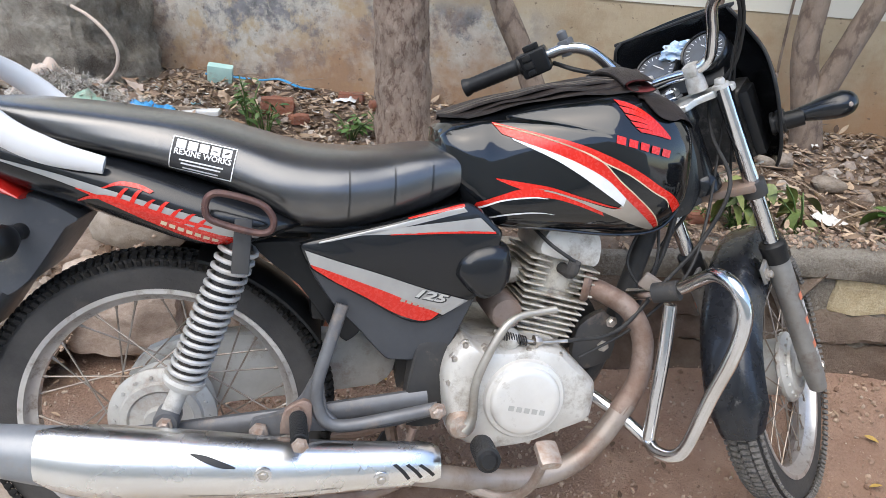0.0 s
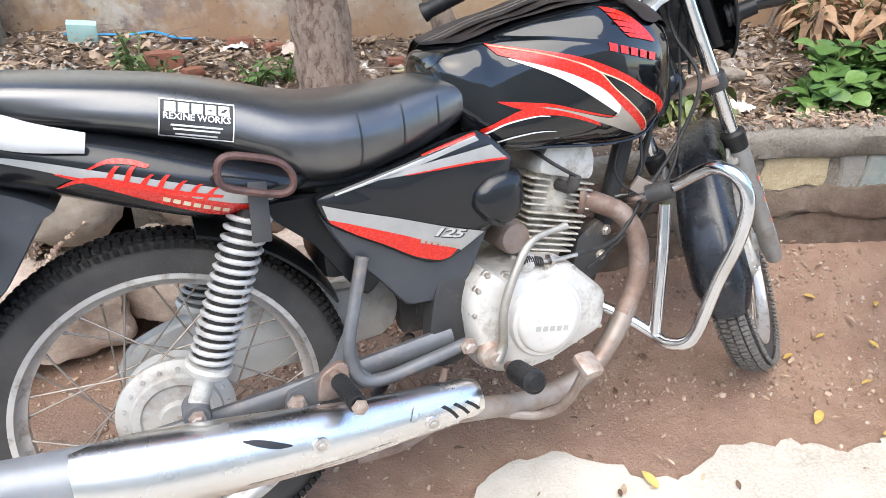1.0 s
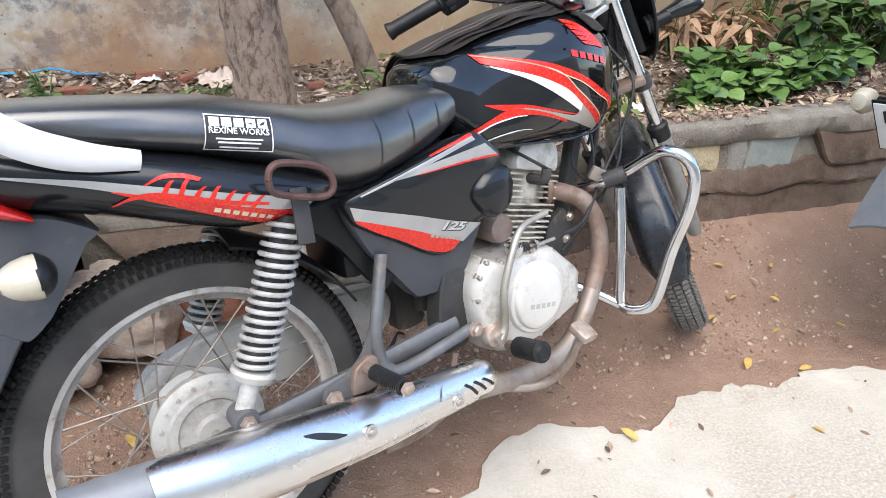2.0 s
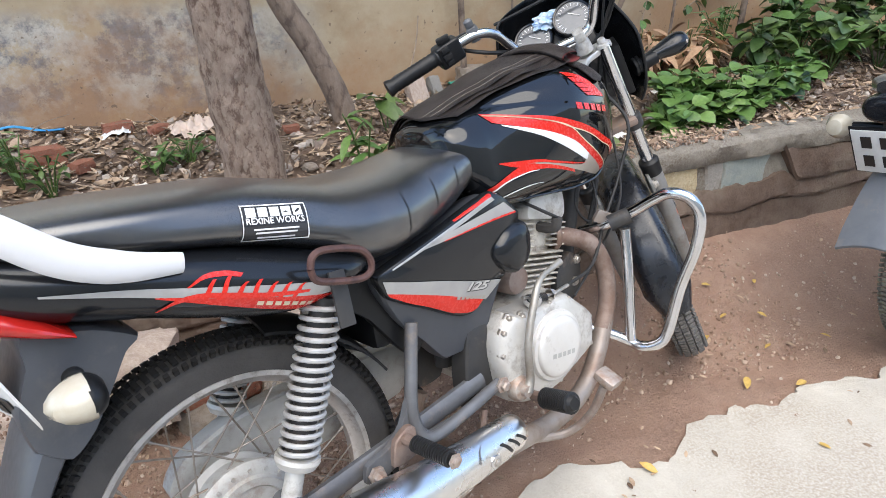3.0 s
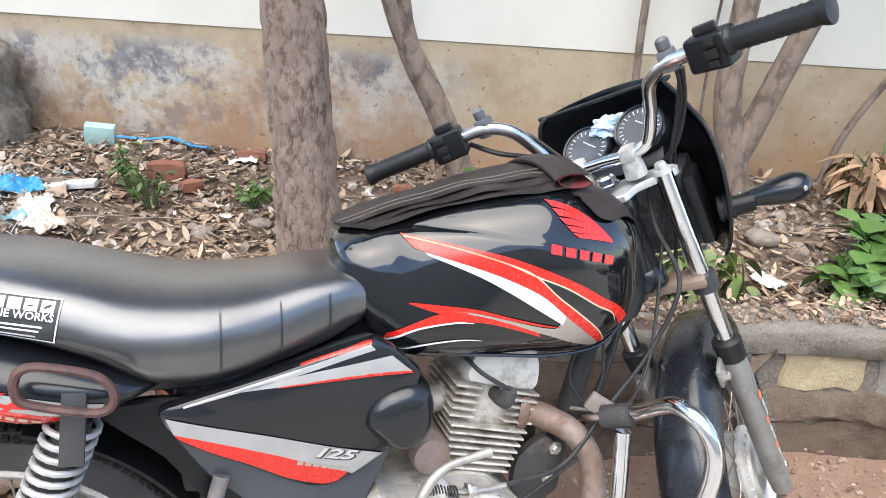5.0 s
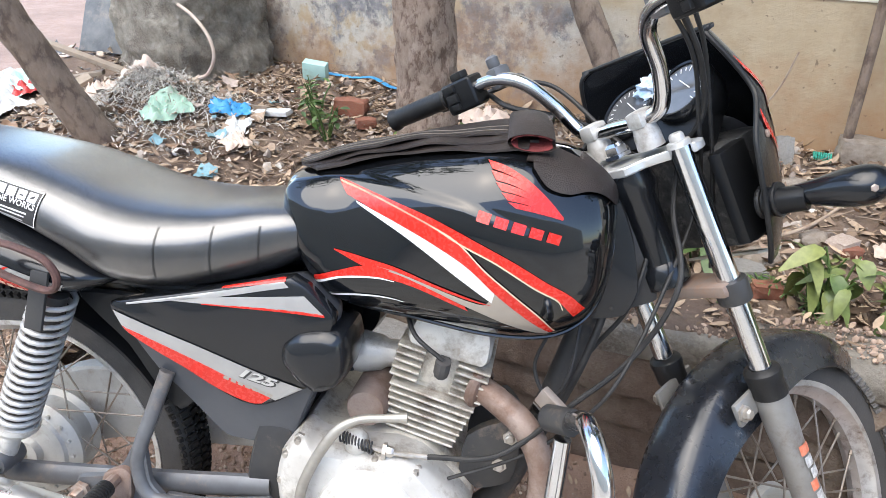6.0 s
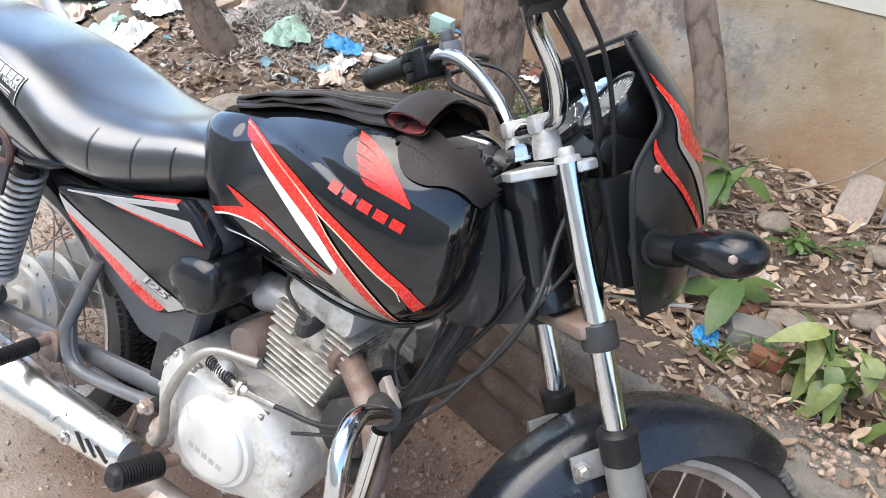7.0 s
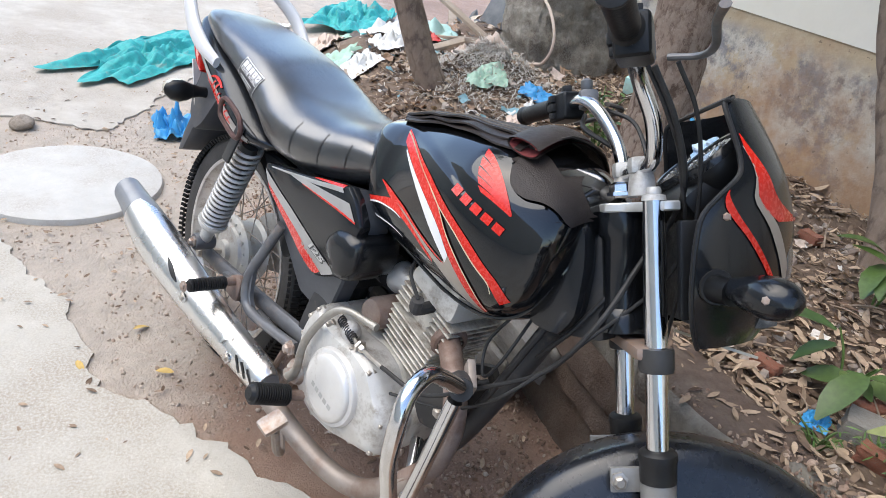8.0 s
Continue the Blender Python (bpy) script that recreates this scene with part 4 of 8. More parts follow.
    for k in range(5):
        for x0, w in ((-0.05, 0.047), (0.047, 0.054)):
            part("fin", block_mesh((w * 0.94, 0.15, 0.004), Matrix.Translation(base + ax * (0.1 + 0.0122 * k)) @ lean @ at(x0, 0, 0), 0.0014, 1), M_FIN, cyl)
    part("cylinder_head", block_mesh((0.105, 0.12, 0.075), Matrix.Translation(base + ax * 0.13) @ lean, 0.012), M_FIN, engine)
    part("head_cover", pillow([(-0.058, -0.018), (0.058, -0.018), (0.06, 0.02), (0.045, 0.046), (0.0, 0.052), (-0.045, 0.044), (-0.06, 0.02)], [(0.9, 0.07), (1, 0.06), (1, -0.066), (0.93, -0.078), (0.6, -0.081)], 4, m=Matrix.Translation(base + ax * 0.176) @ lean), M_ALU, engine, "grey rocker cover")
    plug = part("spark_plug_cap", tube_mesh([base + ax * 0.14 + Vector((0, -0.06, 0)), base + ax * 0.142 + Vector((0.002, -0.1, 0)), base + ax * 0.165 + Vector((0.0, -0.108, 0.0))], 0.0115, 10), M_RUBBER, engine)
    part("plug_lead", tube_mesh([base + ax * 0.165 + Vector((0, -0.108, 0)), (0.7, -0.1, 0.64), (0.68, -0.07, 0.66), (0.66, -0.03, 0.68)], 0.0035, 8), M_CABLE, plug)
    part("carburettor", lathe_mesh([(0, -0.03), (0.03, -0.03), (0.034, 0), (0.028, 0.03), (0.022, 0.04), (0.022, 0.1), (0, 0.1)], (0.6, -0.01, 0.565), (1, 0, 0.05), 20), M_ALU, engine)
    part("intake_hose", lathe_mesh([(0, 0.0), (0.035, 0.0), (0.037, 0.02), (0.033, 0.03), (0.034, 0.07), (0, 0.07)], (0.52, -0.03, 0.575), (1, 0, 0), 20), M_GRIP, engine)
    part("starter_motor", lathe_mesh([(0, -0.07), (0.028, -0.07), (0.032, -0.06), (0.032, 0.06), (0, 0.06)], (0.625, -0.02, 0.508), (0, 1, 0), 20), M_RUST, engine)
    # kick lever and clutch arm
    kick = part("kick_lever", tube_mesh([(0.536, -0.166, 0.318), (0.549, -0.166, 0.344), (0.551, -0.167, 0.398), (0.561, -0.165, 0.434), (0.583, -0.162, 0.48), (0.607, -0.156, 0.513), (0.634, -0.149, 0.526), (0.668, -0.144, 0.53), (0.7, -0.14, 0.533)], [0.012, 0.0085, 0.008, 0.008, 0.008, 0.0065, 0.006, 0.0075], 12), M_STEELLIGHT, bike, "bare steel kick-start lever")
    spring_pts = [Vector((0.6 + 0.05 * k / 90, -0.135 + 0.008 * math.cos(k * 0.75), 0.487 - 0.014 * k / 90 + 0.008 * math.sin(k * 0.75))) for k in range(91)]
    arm = part("clutch_cable_end", tube_mesh([(0.59, -0.13, 0.492), (0.66, -0.135, 0.472), (0.73, -0.13, 0.468)], 0.004, 8), M_BOLT, bike, "clutch cable end with a small spring")
    part("spring", tube_mesh(spring_pts, 0.0016, 6, smooth=False), M_FRAME, arm)
    bolt("cable_nut", Vector((0.665, -0.134, 0.471)), (1, 0.05, -0.05), 0.0085, 0.016, arm)

    # exhaust
    ex = part("exhaust_pipe", tube_mesh([(0.79, -0.05, 0.548), (0.82, -0.068, 0.54), (0.868, -0.09, 0.51), (0.897, -0.1, 0.448), (0.89, -0.108, 0.37), (0.855, -0.114, 0.31)], 0.0205, 16), M_RUST, bike, "rusted bent exhaust header")
    part("lower_pipe", tube_mesh([(0.87, -0.112, 0.33), (0.82, -0.12, 0.262), (0.765, -0.128, 0.216), (0.69, -0.14, 0.198), (0.6, -0.155, 0.206), (0.52, -0.17, 0.228), (0.44, -0.19, 0.255)], 0.0205, 16), M_PIPE, ex)
    part("port_flange", lathe_mesh([(0, 0), (0.032, 0), (0.034, 0.008), (0.03, 0.014), (0.024, 0.016)], (0.785, -0.048, 0.55), (0.9, -0.4, -0.15), 18), M_RUST, ex)
    rows = [(0.49, 0.262, 0.024), (0.46, 0.266, 0.032), (0.34, 0.274, 0.037), (0.24, 0.283, 0.043), (0.144, 0.297, 0.048), (0.04, 0.312, 0.052), (-0.05, 0.327, 0.052), (-0.13, 0.346, 0.046), (-0.2, 0.363, 0.039), (-0.232, 0.371, 0.037)]
    def muff_ring(x, c, h, grow, a0, a1, n):
        y = -0.174 - 0.065 * (0.49 - x)
        return [(x, y + (h + grow) * math.cos(a) * 0.92, c + (h + grow) * math.sin(a)) for a in np.linspace(a0, a1, n)]
    fine = smooth_line(rows, 4)
    bm = bmesh.new()
    loft(bm, [muff_ring(*p, 0, 0, 2 * math.pi * 23 / 24, 24) for p in fine] + [muff_ring(-0.232, 0.371, 0.031, 0, 0, 2 * math.pi * 23 / 24, 24), muff_ring(-0.18, 0.36, 0.03, 0, 0, 2 * math.pi * 23 / 24, 24)])
    muff = part("muffler", bm, M_MUFFLER, bike, "dark grey muffler under a chromed heat shield")
    bm = bmesh.new()
    rings = []
    for p in fine:
        if p.x < -0.135:
            continue
        f = max(0.0, (0.0 - p.x) / 0.135) if p.x < 0 else 0.0
        half = radians(108) * (1 - 0.62 * f ** 1.6)
        mid = math.pi - f * 0.5
        o = muff_ring(*p, 0.006, mid - half, mid + half, 22)
        i = muff_ring(*p, 0.003, mid - half, mid + half, 22)
        rings.append(o + i[::-1])
    loft(bm, rings)
    mskin = tree_of(bm)
    shield = part("heat_shield", bm, M_SHIELD, muff, "bright chromed heat shield with vent slots")
    part("vent_slot", stripe(mskin, [(0.085, 0.347), (0.108, 0.341), (0.135, 0.329), (0.152, 0.32)], [(0.086, 0.345), (0.106, 0.333), (0.13, 0.322), (0.152, 0.318)], 0.0012, 5, 4), M_DECALBLACK, shield)
    for k in range(3):
        x = 0.416 + 0.022 * k
        part("vent_slot", stripe(mskin, [(x - 0.012, 0.288 - 0.003 * k), (x + 0.002, 0.275 - 0.002 * k), (x + 0.013, 0.259)], [(x - 0.006, 0.29 - 0.003 * k), (x + 0.008, 0.277 - 0.002 * k), (x + 0.018, 0.262)], 0.0012, 4, 3), M_DECALBLACK, shield)
    o = [(0.485, 0.275), (0.46, 0.298), (0.36, 0.303), (0.342, 0.28), (0.355, 0.245), (0.44, 0.243)]
    part("shield_rib", stripe(mskin, [(0.08, 0.276), (0.2, 0.262), (0.32, 0.256)], [(0.08, 0.272), (0.2, 0.258), (0.32, 0.252)], 0.003, 6, 3), M_SHIELD, shield)
    part("shield_step", stripe(mskin, [(0.345, 0.285), (0.355, 0.302), (0.37, 0.308)], [(0.352, 0.28), (0.362, 0.296), (0.375, 0.302)], 0.003, 5, 3), M_SHIELD, shield)
    for x, z in ((0.384, 0.268), (0.194, 0.304)):
        p = on_skin(mskin, x, z, 0.0)
        part("washer", lathe_mesh([(0.013, 0), (0.013, 0.003), (0.008, 0.004), (0, 0.004)], p, RIGHT, 18), M_CHROME, shield)
        bolt("shield_bolt", p + RIGHT * 0.003, RIGHT, 0.0062, 0.006, shield)
    # brake pedal
    ped = part("brake_pedal", tube_mesh([(0.5, -0.15, 0.222), (0.56, -0.175, 0.202), (0.61, -0.2, 0.2), (0.64, -0.235, 0.24), (0.654, -0.262, 0.305)], 0.0085, 10), M_PIPE, bike, "bent rear brake pedal")
    part("pedal_pad", pillow([(0.642, -0.008), (0.674, -0.008), (0.678, 0.006), (0.66, 0.01), (0.642, 0.007)], [(0.9, 0.022), (1, 0.016), (1, -0.016), (0.9, -0.022)], 4, m=at(-0.004, -0.272, 0.325, 25, 0, 0)), M_RUSTY, ped)

    # crash guard
    guard = part("crash_guard", tube_mesh([(0.885, -0.05, 0.53), (0.9, -0.11, 0.55), (0.925, -0.165, 0.577), (0.931, -0.217, 0.609), (0.934, -0.257, 0.626), (0.945, -0.295, 0.612), (0.955, -0.309, 0.57), (0.953, -0.297, 0.5), (0.947, -0.262, 0.409), (0.931, -0.238, 0.305), (0.917, -0.22, 0.272), (0.903, -0.185, 0.262), (0.896, -0.155, 0.272), (0.86, -0.11, 0.3), (0.8, -0.05, 0.335)], 0.0125, 14), M_CHROME, bike, "scratched chrome crash guard loop")
    part("guard_upright", tube_mesh([(0.898, -0.16, 0.275), (0.905, -0.157, 0.36), (0.912, -0.155, 0.45), (0.916, -0.15, 0.54)], 0.0125, 14), M_CHROME, guard)
    part("guard_clamp", tube_mesh([(0.895, -0.125, 0.555), (0.925, -0.158, 0.57)], 0.019, 12, smooth=False), M_FRAME, guard)
    part("clamp_bracket", block_mesh((0.05, 0.014, 0.03), at(0.9, -0.11, 0.565, 10, 30, -30), 0.004), M_PIPE, guard)
    return bike


M_SEATSEAM = material("pressed seat seam", (0.018, 0.018, 0.019), None, 0.3, scale=30)
M_STICKERGREY = material("grey sticker print", (0.03, 0.03, 0.032), None, 0.4, scale=30)
M_PLATE = material("white number plate", (0.72, 0.72, 0.7), (0.6, 0.6, 0.58), 0.4, scale=20, dirt=(0.45, 0.42, 0.38), dirt_at=0.7)
M_LOOP = material("red-oxide painted loop", (0.05, 0.026, 0.024), (0.12, 0.06, 0.05), 0.5, 0.3, scale=60)
M_MUFFLER = material("grey muffler paint", (0.19, 0.2, 0.22), (0.26, 0.27, 0.28), 0.36, 0.3, scale=10, bscale=240, dirt=(0.25, 0.22, 0.2), dirt_at=0.68, dirt_scale=14)
M_STEELLIGHT = material("bare lever steel", (0.4, 0.38, 0.34), (0.28, 0.26, 0.23), 0.45, 0.6, scale=20, dirt=(0.2, 0.15, 0.11), dirt_at=0.66)

def build_front(bike):
    """Fork, handlebar, dials, cowl and front mudguard: everything that turns with the steering."""
    S = STEM
    for y in (-1, 1):
        leg = part("fork_tube", tube_mesh([S @ Vector((0.022, y * 0.085, -0.004)), S @ Vector((0.022, y * 0.085, -0.4))], 0.0155, 20, smooth=False), M_CHROME, bike, "chromed telescopic fork tube")
        part("fork_cap", lathe_mesh([(0, 0.022), (0.008, 0.022), (0.01, 0.018), (0.01, 0.012), (0.015, 0.011), (0.0165, 0.004), (0, 0.004)], (0.022, y * 0.085, -0.012), (0, 0, 1), 18, m=S), M_ALU, leg)
        part("dust_boot", lathe_mesh([(0.016, -0.33), (0.022, -0.332), (0.0255, -0.336), (0.0262, -0.344), (0.0248, -0.35), (0.0244, -0.375), (0, -0.38)], (0.022, y * 0.085, -0.012), (0, 0, 1), 24, m=S), M_GRIP, leg)
        low = part("fork_slider", lathe_mesh([(0, -0.36), (0.0235, -0.36), (0.0235, -0.42), (0.022, -0.45), (0.021, -0.66), (0.018, -0.7), (0.012, -0.706), (0, -0.706)], (0.022, y * 0.085, -0.012), (0, 0, 1), 24, m=S), M_SLIDER, leg, "grey cast fork slider")
        part("axle_lug", block_mesh((0.045, 0.03, 0.04), S @ at(0.045, y * 0.078, -0.676), 0.009), M_SLIDER, leg)
        # peeling red and white tape on the slider
        for k in range(9):
            part("tape", lathe_mesh([(0.0242 if k < 3 else 0.0222, 0), (0.0242 if k < 3 else 0.0222, 0.016)], (0.022, y * 0.085, -0.482 - 0.02 * k), (0, 0, 1), 10, m=S, start=radians(200 if y < 0 else 20) + 0.12 * (k % 3), turn=radians(46 - 9 * (k % 2))), M_TAPERED if k % 3 == 0 else M_TAPE, leg)
        part("mudguard_bracket", block_mesh((0.088, 0.008, 0.035), S @ at(0.005, y * 0.068, -0.39), 0.003), M_SLIDER, leg)
        for x in (-0.028, 0.037):
            bolt("bracket_bolt", S @ Vector((x, y * 0.072, -0.39)), (S.to_3x3() @ Vector((0, y, 0))), 0.0085, 0.013, leg)
    # clamps
    top = part("top_clamp", pillow([(-0.03, -0.028), (0.0, -0.045), (0.03, -0.104), (0.052, -0.1), (0.055, -0.07), (0.04, 0.0), (0.055, 0.07), (0.052, 0.1), (0.03, 0.104), (0.0, 0.045), (-0.03, 0.028)], [(0.97, -0.009), (1.0, -0.011), (1.0, -0.02), (0.97, -0.022)], 5, m=S @ Matrix(((1, 0, 0, 0), (0, 0, 1, 0), (0, 1, 0, 0), (0, 0, 0, 1)))), M_CLAMP, bike, "silver top fork clamp")
    part("stem_nut", lathe_mesh([(0, 0.022), (0.01, 0.022), (0.016, 0.018), (0.0165, 0.008), (0.02, 0.007), (0.02, 0.002), (0, 0.002)], (0, 0, 0), (0, 0, 1), 6, m=S), M_CHROME, top)
    part("stem_collar", lathe_mesh([(0, -0.018), (0.03, -0.018), (0.031, -0.032), (0.026, -0.035), (0, -0.035)], (0, 0, 0), (0, 0, 1), 24, m=S), M_STEEL, top)
    lowc = part("lower_clamp", block_mesh((0.05, 0.19, 0.018), S @ at(0.018, 0, -0.212), 0.006), M_CLAMPLOW, bike, "rust-stained lower fork clamp")
    for y in (-1, 1):
        part("clamp_ring", lathe_mesh([(0.0155, -0.225), (0.0225, -0.225), (0.0235, -0.22), (0.0235, -0.198), (0.0225, -0.193), (0.0155, -0.193)], (0.022, y * 0.085, -0.012), (0, 0, 1), 24, m=S, close=True), M_FRAME, lowc)
        riser = part("bar_riser", lathe_mesh([(0.019, 0), (0.018, 0.02), (0.015, 0.034), (0.0, 0.036)], (0.018, y * 0.045, 0), (0, 0, 1), 20, m=S), M_ALU, bike, "cast handlebar riser")
        part("riser_cap", block_mesh((0.036, 0.026, 0.024), S @ at(0.018, y * 0.045, 0.042), 0.007), M_ALU, riser)

    # handlebar
    half = [(0.018, 0, 0.038), (0.018, 0.045, 0.038), (0.024, 0.078, 0.05), (0.018, 0.1, 0.095), (-0.004, 0.12, 0.145), (-0.02, 0.155, 0.168), (-0.035, 0.205, 0.172), (-0.075, 0.31, 0.176), (-0.092, 0.355, 0.178)]
    pts = [(x, -y, z) for x, y, z in half[::-1]] + half[1:]
    bar = part("handlebar", tube_mesh([S @ Vector(p) for p in pts], 0.011, 14, 7), M_CHROME, bike, "swept chrome handlebar")
    for y in (-1, 1):
        a, b = Vector((-0.052, y * 0.245, 0.174)), Vector((-0.096, y * 0.368, 0.178))
        prof = [(0, 0), (0.019, 0), (0.02, 0.004), (0.0165, 0.008)] + [(0.0155 + 0.0012 * (k % 2), 0.012 + 0.005 * k) for k in range(22)] + [(0.019, 0.124), (0.019, 0.129), (0.012, 0.131), (0, 0.131)]
        grip = part("grip", lathe_mesh(prof, a, b - a, 20, m=S), M_GRIP, bar, "black ribbed rubber grip")
        d = (b - a).normalized()
        c = Vector((-0.03, y * 0.2, 0.172))
        box = part("switch_box", block_mesh((0.042, 0.06, 0.05), S @ Matrix.Translation(c + Vector((-0.008, y * 0.022, -0.004))) @ at(0, 0, 0, 0, 0, y * 20), 0.008, 3), M_PLASTIC, bar, "black switch housing")
        for k, (dx, dz, w) in enumerate(((-0.031, 0.012, 0.012), (-0.032, -0.004, 0.014), (-0.03, -0.018, 0.011))):
            part("switch_button", block_mesh((0.012, w * 1.4, w), S @ Matrix.Translation(c + Vector((dx, y * 0.024, dz))) @ at(0, 0, 0, 0, 0, y * 20), 0.002), M_GRIP, box)
        part("switch_top", block_mesh((0.016, 0.03, 0.012), S @ Matrix.Translation(c + Vector((-0.008, y * 0.02, 0.027))), 0.003), M_GRIP, box)
        clampm = Vector((-0.02, y * 0.158, 0.17))
        part("lever_clamp", block_mesh((0.032, 0.026, 0.034), S @ Matrix.Translation(clampm + Vector((0.008, 0, 0.0))), 0.008), M_STEEL, bar)
        lev = part("lever", tube_mesh([S @ Vector(p) for p in ((0.02, y * 0.16, 0.162), (0.05, y * 0.185, 0.157), (0.045, y * 0.24, 0.155), (0.015, y * 0.32, 0.157), (0.005, y * 0.365, 0.16))], [0.007, 0.006, 0.005, 0.0048, 0.006], 10, 6, r2=0.0042), M_STEEL if y < 0 else M_FRAME, bar, "brake or clutch lever")
        part("mirror_boss", lathe_mesh([(0.008, 0), (0.01, 0.004), (0.01, 0.016), (0.005, 0.02), (0, 0.02)], clampm + Vector((0.006, 0, 0.015)), (0, 0, 1), 12, m=S), M_STEEL, bar)
    # cables looping round the steering head
    def cable(name, pts, r=0.0032):
        part(name, tube_mesh([Vector(p) for p in pts], r, 8, 8), M_CABLE, bike)
    def s(x, y, z):
        return tuple(S @ Vector((x, y, z)))
    cable("control_cable", [s(0.0, -0.17, 0.15), s(0.03, -0.15, 0.09), s(0.055, -0.11, 0.02), s(0.06, -0.05, -0.03), (1.037, -0.022, 0.838), (1.047, -0.085, 0.753), (1.004, -0.085, 0.645), (0.923, -0.095, 0.558), (0.83, -0.12, 0.48), (0.73, -0.13, 0.468)], 0.004)
    cable("control_cable", [s(-0.012, -0.165, 0.164), s(0.02, -0.15, 0.1), s(0.05, -0.11, 0.03), s(0.06, -0.05, -0.1), (1.025, -0.06, 0.7), (0.98, -0.1, 0.6), (0.93, -0.1, 0.53), (0.86, -0.1, 0.47), (0.76, -0.12, 0.43)], 0.003)
    cable("control_cable", [s(0.02, 0.17, 0.155), s(0.06, 0.13, 0.12), s(0.065, 0.07, 0.03), s(0.05, 0.0, -0.06), (1.0, -0.04, 0.72), (0.95, -0.03, 0.62)], 0.0036)
    cable("control_cable", [s(-0.01, 0.2, 0.15), s(-0.02, 0.15, 0.12), s(0.03, 0.1, 0.07), s(0.07, 0.05, 0.0), s(0.06, 0.02, -0.1)], 0.0045)
    cable("front_brake_cable", [s(0.03, -0.165, 0.155), s(0.06, -0.14, 0.1), s(0.075, -0.11, 0.03), s(0.075, -0.08, -0.06), s(0.05, -0.04, -0.2)], 0.003)
    cable("wiring", [(0.93, -0.03, 0.8), (0.96, -0.05, 0.72), (0.94, -0.06, 0.62), (0.9, -0.05, 0.5)], 0.006)
    cable("wiring", [(0.93, -0.045, 0.7), (0.92, -0.075, 0.6), (0.895, -0.07, 0.555), (0.87, -0.055, 0.6), (0.9, -0.05, 0.68)], 0.0028)

    # dials
    for y, z, name in ((0.052, 0.042, "speedometer"), (-0.05, 0.05, "fuel_gauge")):
        m = S @ at(0.108, y, z, 0, -38, 0)
        pod = part(name, lathe_mesh([(0.0, 0.0), (0.046, 0.0), (0.049, -0.006), (0.048, -0.03), (0.034, -0.06), (0, -0.06)], (0, 0, 0), (0, 0, 1), 40, m=m), M_PLASTIC, bike, "round black instrument dial")
        part("dial_bezel", lathe_mesh([(0.041, 0.001), (0.0415, 0.005), (0.045, 0.006), (0.048, 0.002), (0.049, -0.006)], (0, 0, 0), (0, 0, 1), 40, m=m), M_SATIN, pod)
        part("dial_face", lathe_mesh([(0.0, 0.002), (0.041, 0.002)], (0, 0, 0), (0, 0, 1), 40, m=m), M_GLASS, pod)
        bm = bmesh.new()
        for k in range(19):
            a = radians(-130 + 260 * k / 18)
            block(bm, (0.008 if k % 2 == 0 else 0.005, 0.0013, 0.0006), m @ at(0, 0, 0.0026, 0, 0, math.degrees(a)) @ at(0.033, 0, 0))
        block(bm, (0.03, 0.0016, 0.0008), m @ at(0.006, -0.006, 0.0032, 0, 0, -130))
        part("dial_marks", bm, M_DECALWHITE, pod, "white scale marks and needle")
    part("dial_console", block_mesh((0.07, 0.17, 0.05), S @ at(0.1, 0, -0.005, 0, -38, 0), 0.015), M_PLASTIC, bike, "black dial console")

    # headlamp cowl: a visor-like shell, open to the rear
    rows = [(-0.2, 0.128, 0.185, 0.062), (-0.175, 0.142, 0.205, 0.052), (-0.13, 0.157, 0.228, 0.045), (-0.06, 0.168, 0.238, 0.048), (-0.02, 0.168, 0.235, 0.062), (0.01, 0.158, 0.226, 0.1), (0.035, 0.148, 0.217, 0.111), (0.07, 0.136, 0.202, 0.108), (0.1, 0.124, 0.188, 0.104), (0.114, 0.116, 0.181, 0.106), (0.12, 0.106, 0.178, 0.116)]
    fine = smooth_line([(z, w, f) for z, w, f, r in rows], 4)
    rear = smooth_line([(z, r, 0) for z, w, f, r in rows], 4)
    def shell(z, w, f, r, th):
        out = []
        for k in range(25):
            t = -math.pi / 2 + math.pi * k / 24
            c, q = math.cos(t), math.sin(t)
            out.append(S @ Vector((r + (f - th - r) * abs(c) ** 1.2, (w - th) * math.copysign(abs(q) ** 1.15, q), z)))
        return out
    bm = bmesh.new()
    loft(bm, [shell(a.x, a.y, a.z, b.y, 0) + shell(a.x, a.y, a.z, b.y + 0.0005, 0.004)[::-1] for a, b in zip(fine, rear)])
    cowl = part("headlamp_cowl", bm, M_SATIN, bike, "black headlamp cowl with red and grey flashes")
    part("cowl_edge", tube_mesh([shell(a.x, a.y, a.z, b.y, 0.002)[0] for a, b in zip(fine, rear)][::3] + [shell(fine[-1].x, fine[-1].y, fine[-1].z, rear[-1].y, 0.002)[24]] + [shell(a.x, a.y, a.z, b.y, 0.002)[24] for a, b in zip(fine, rear)][::-3], 0.0035, 8, 3), M_GRIP, cowl)
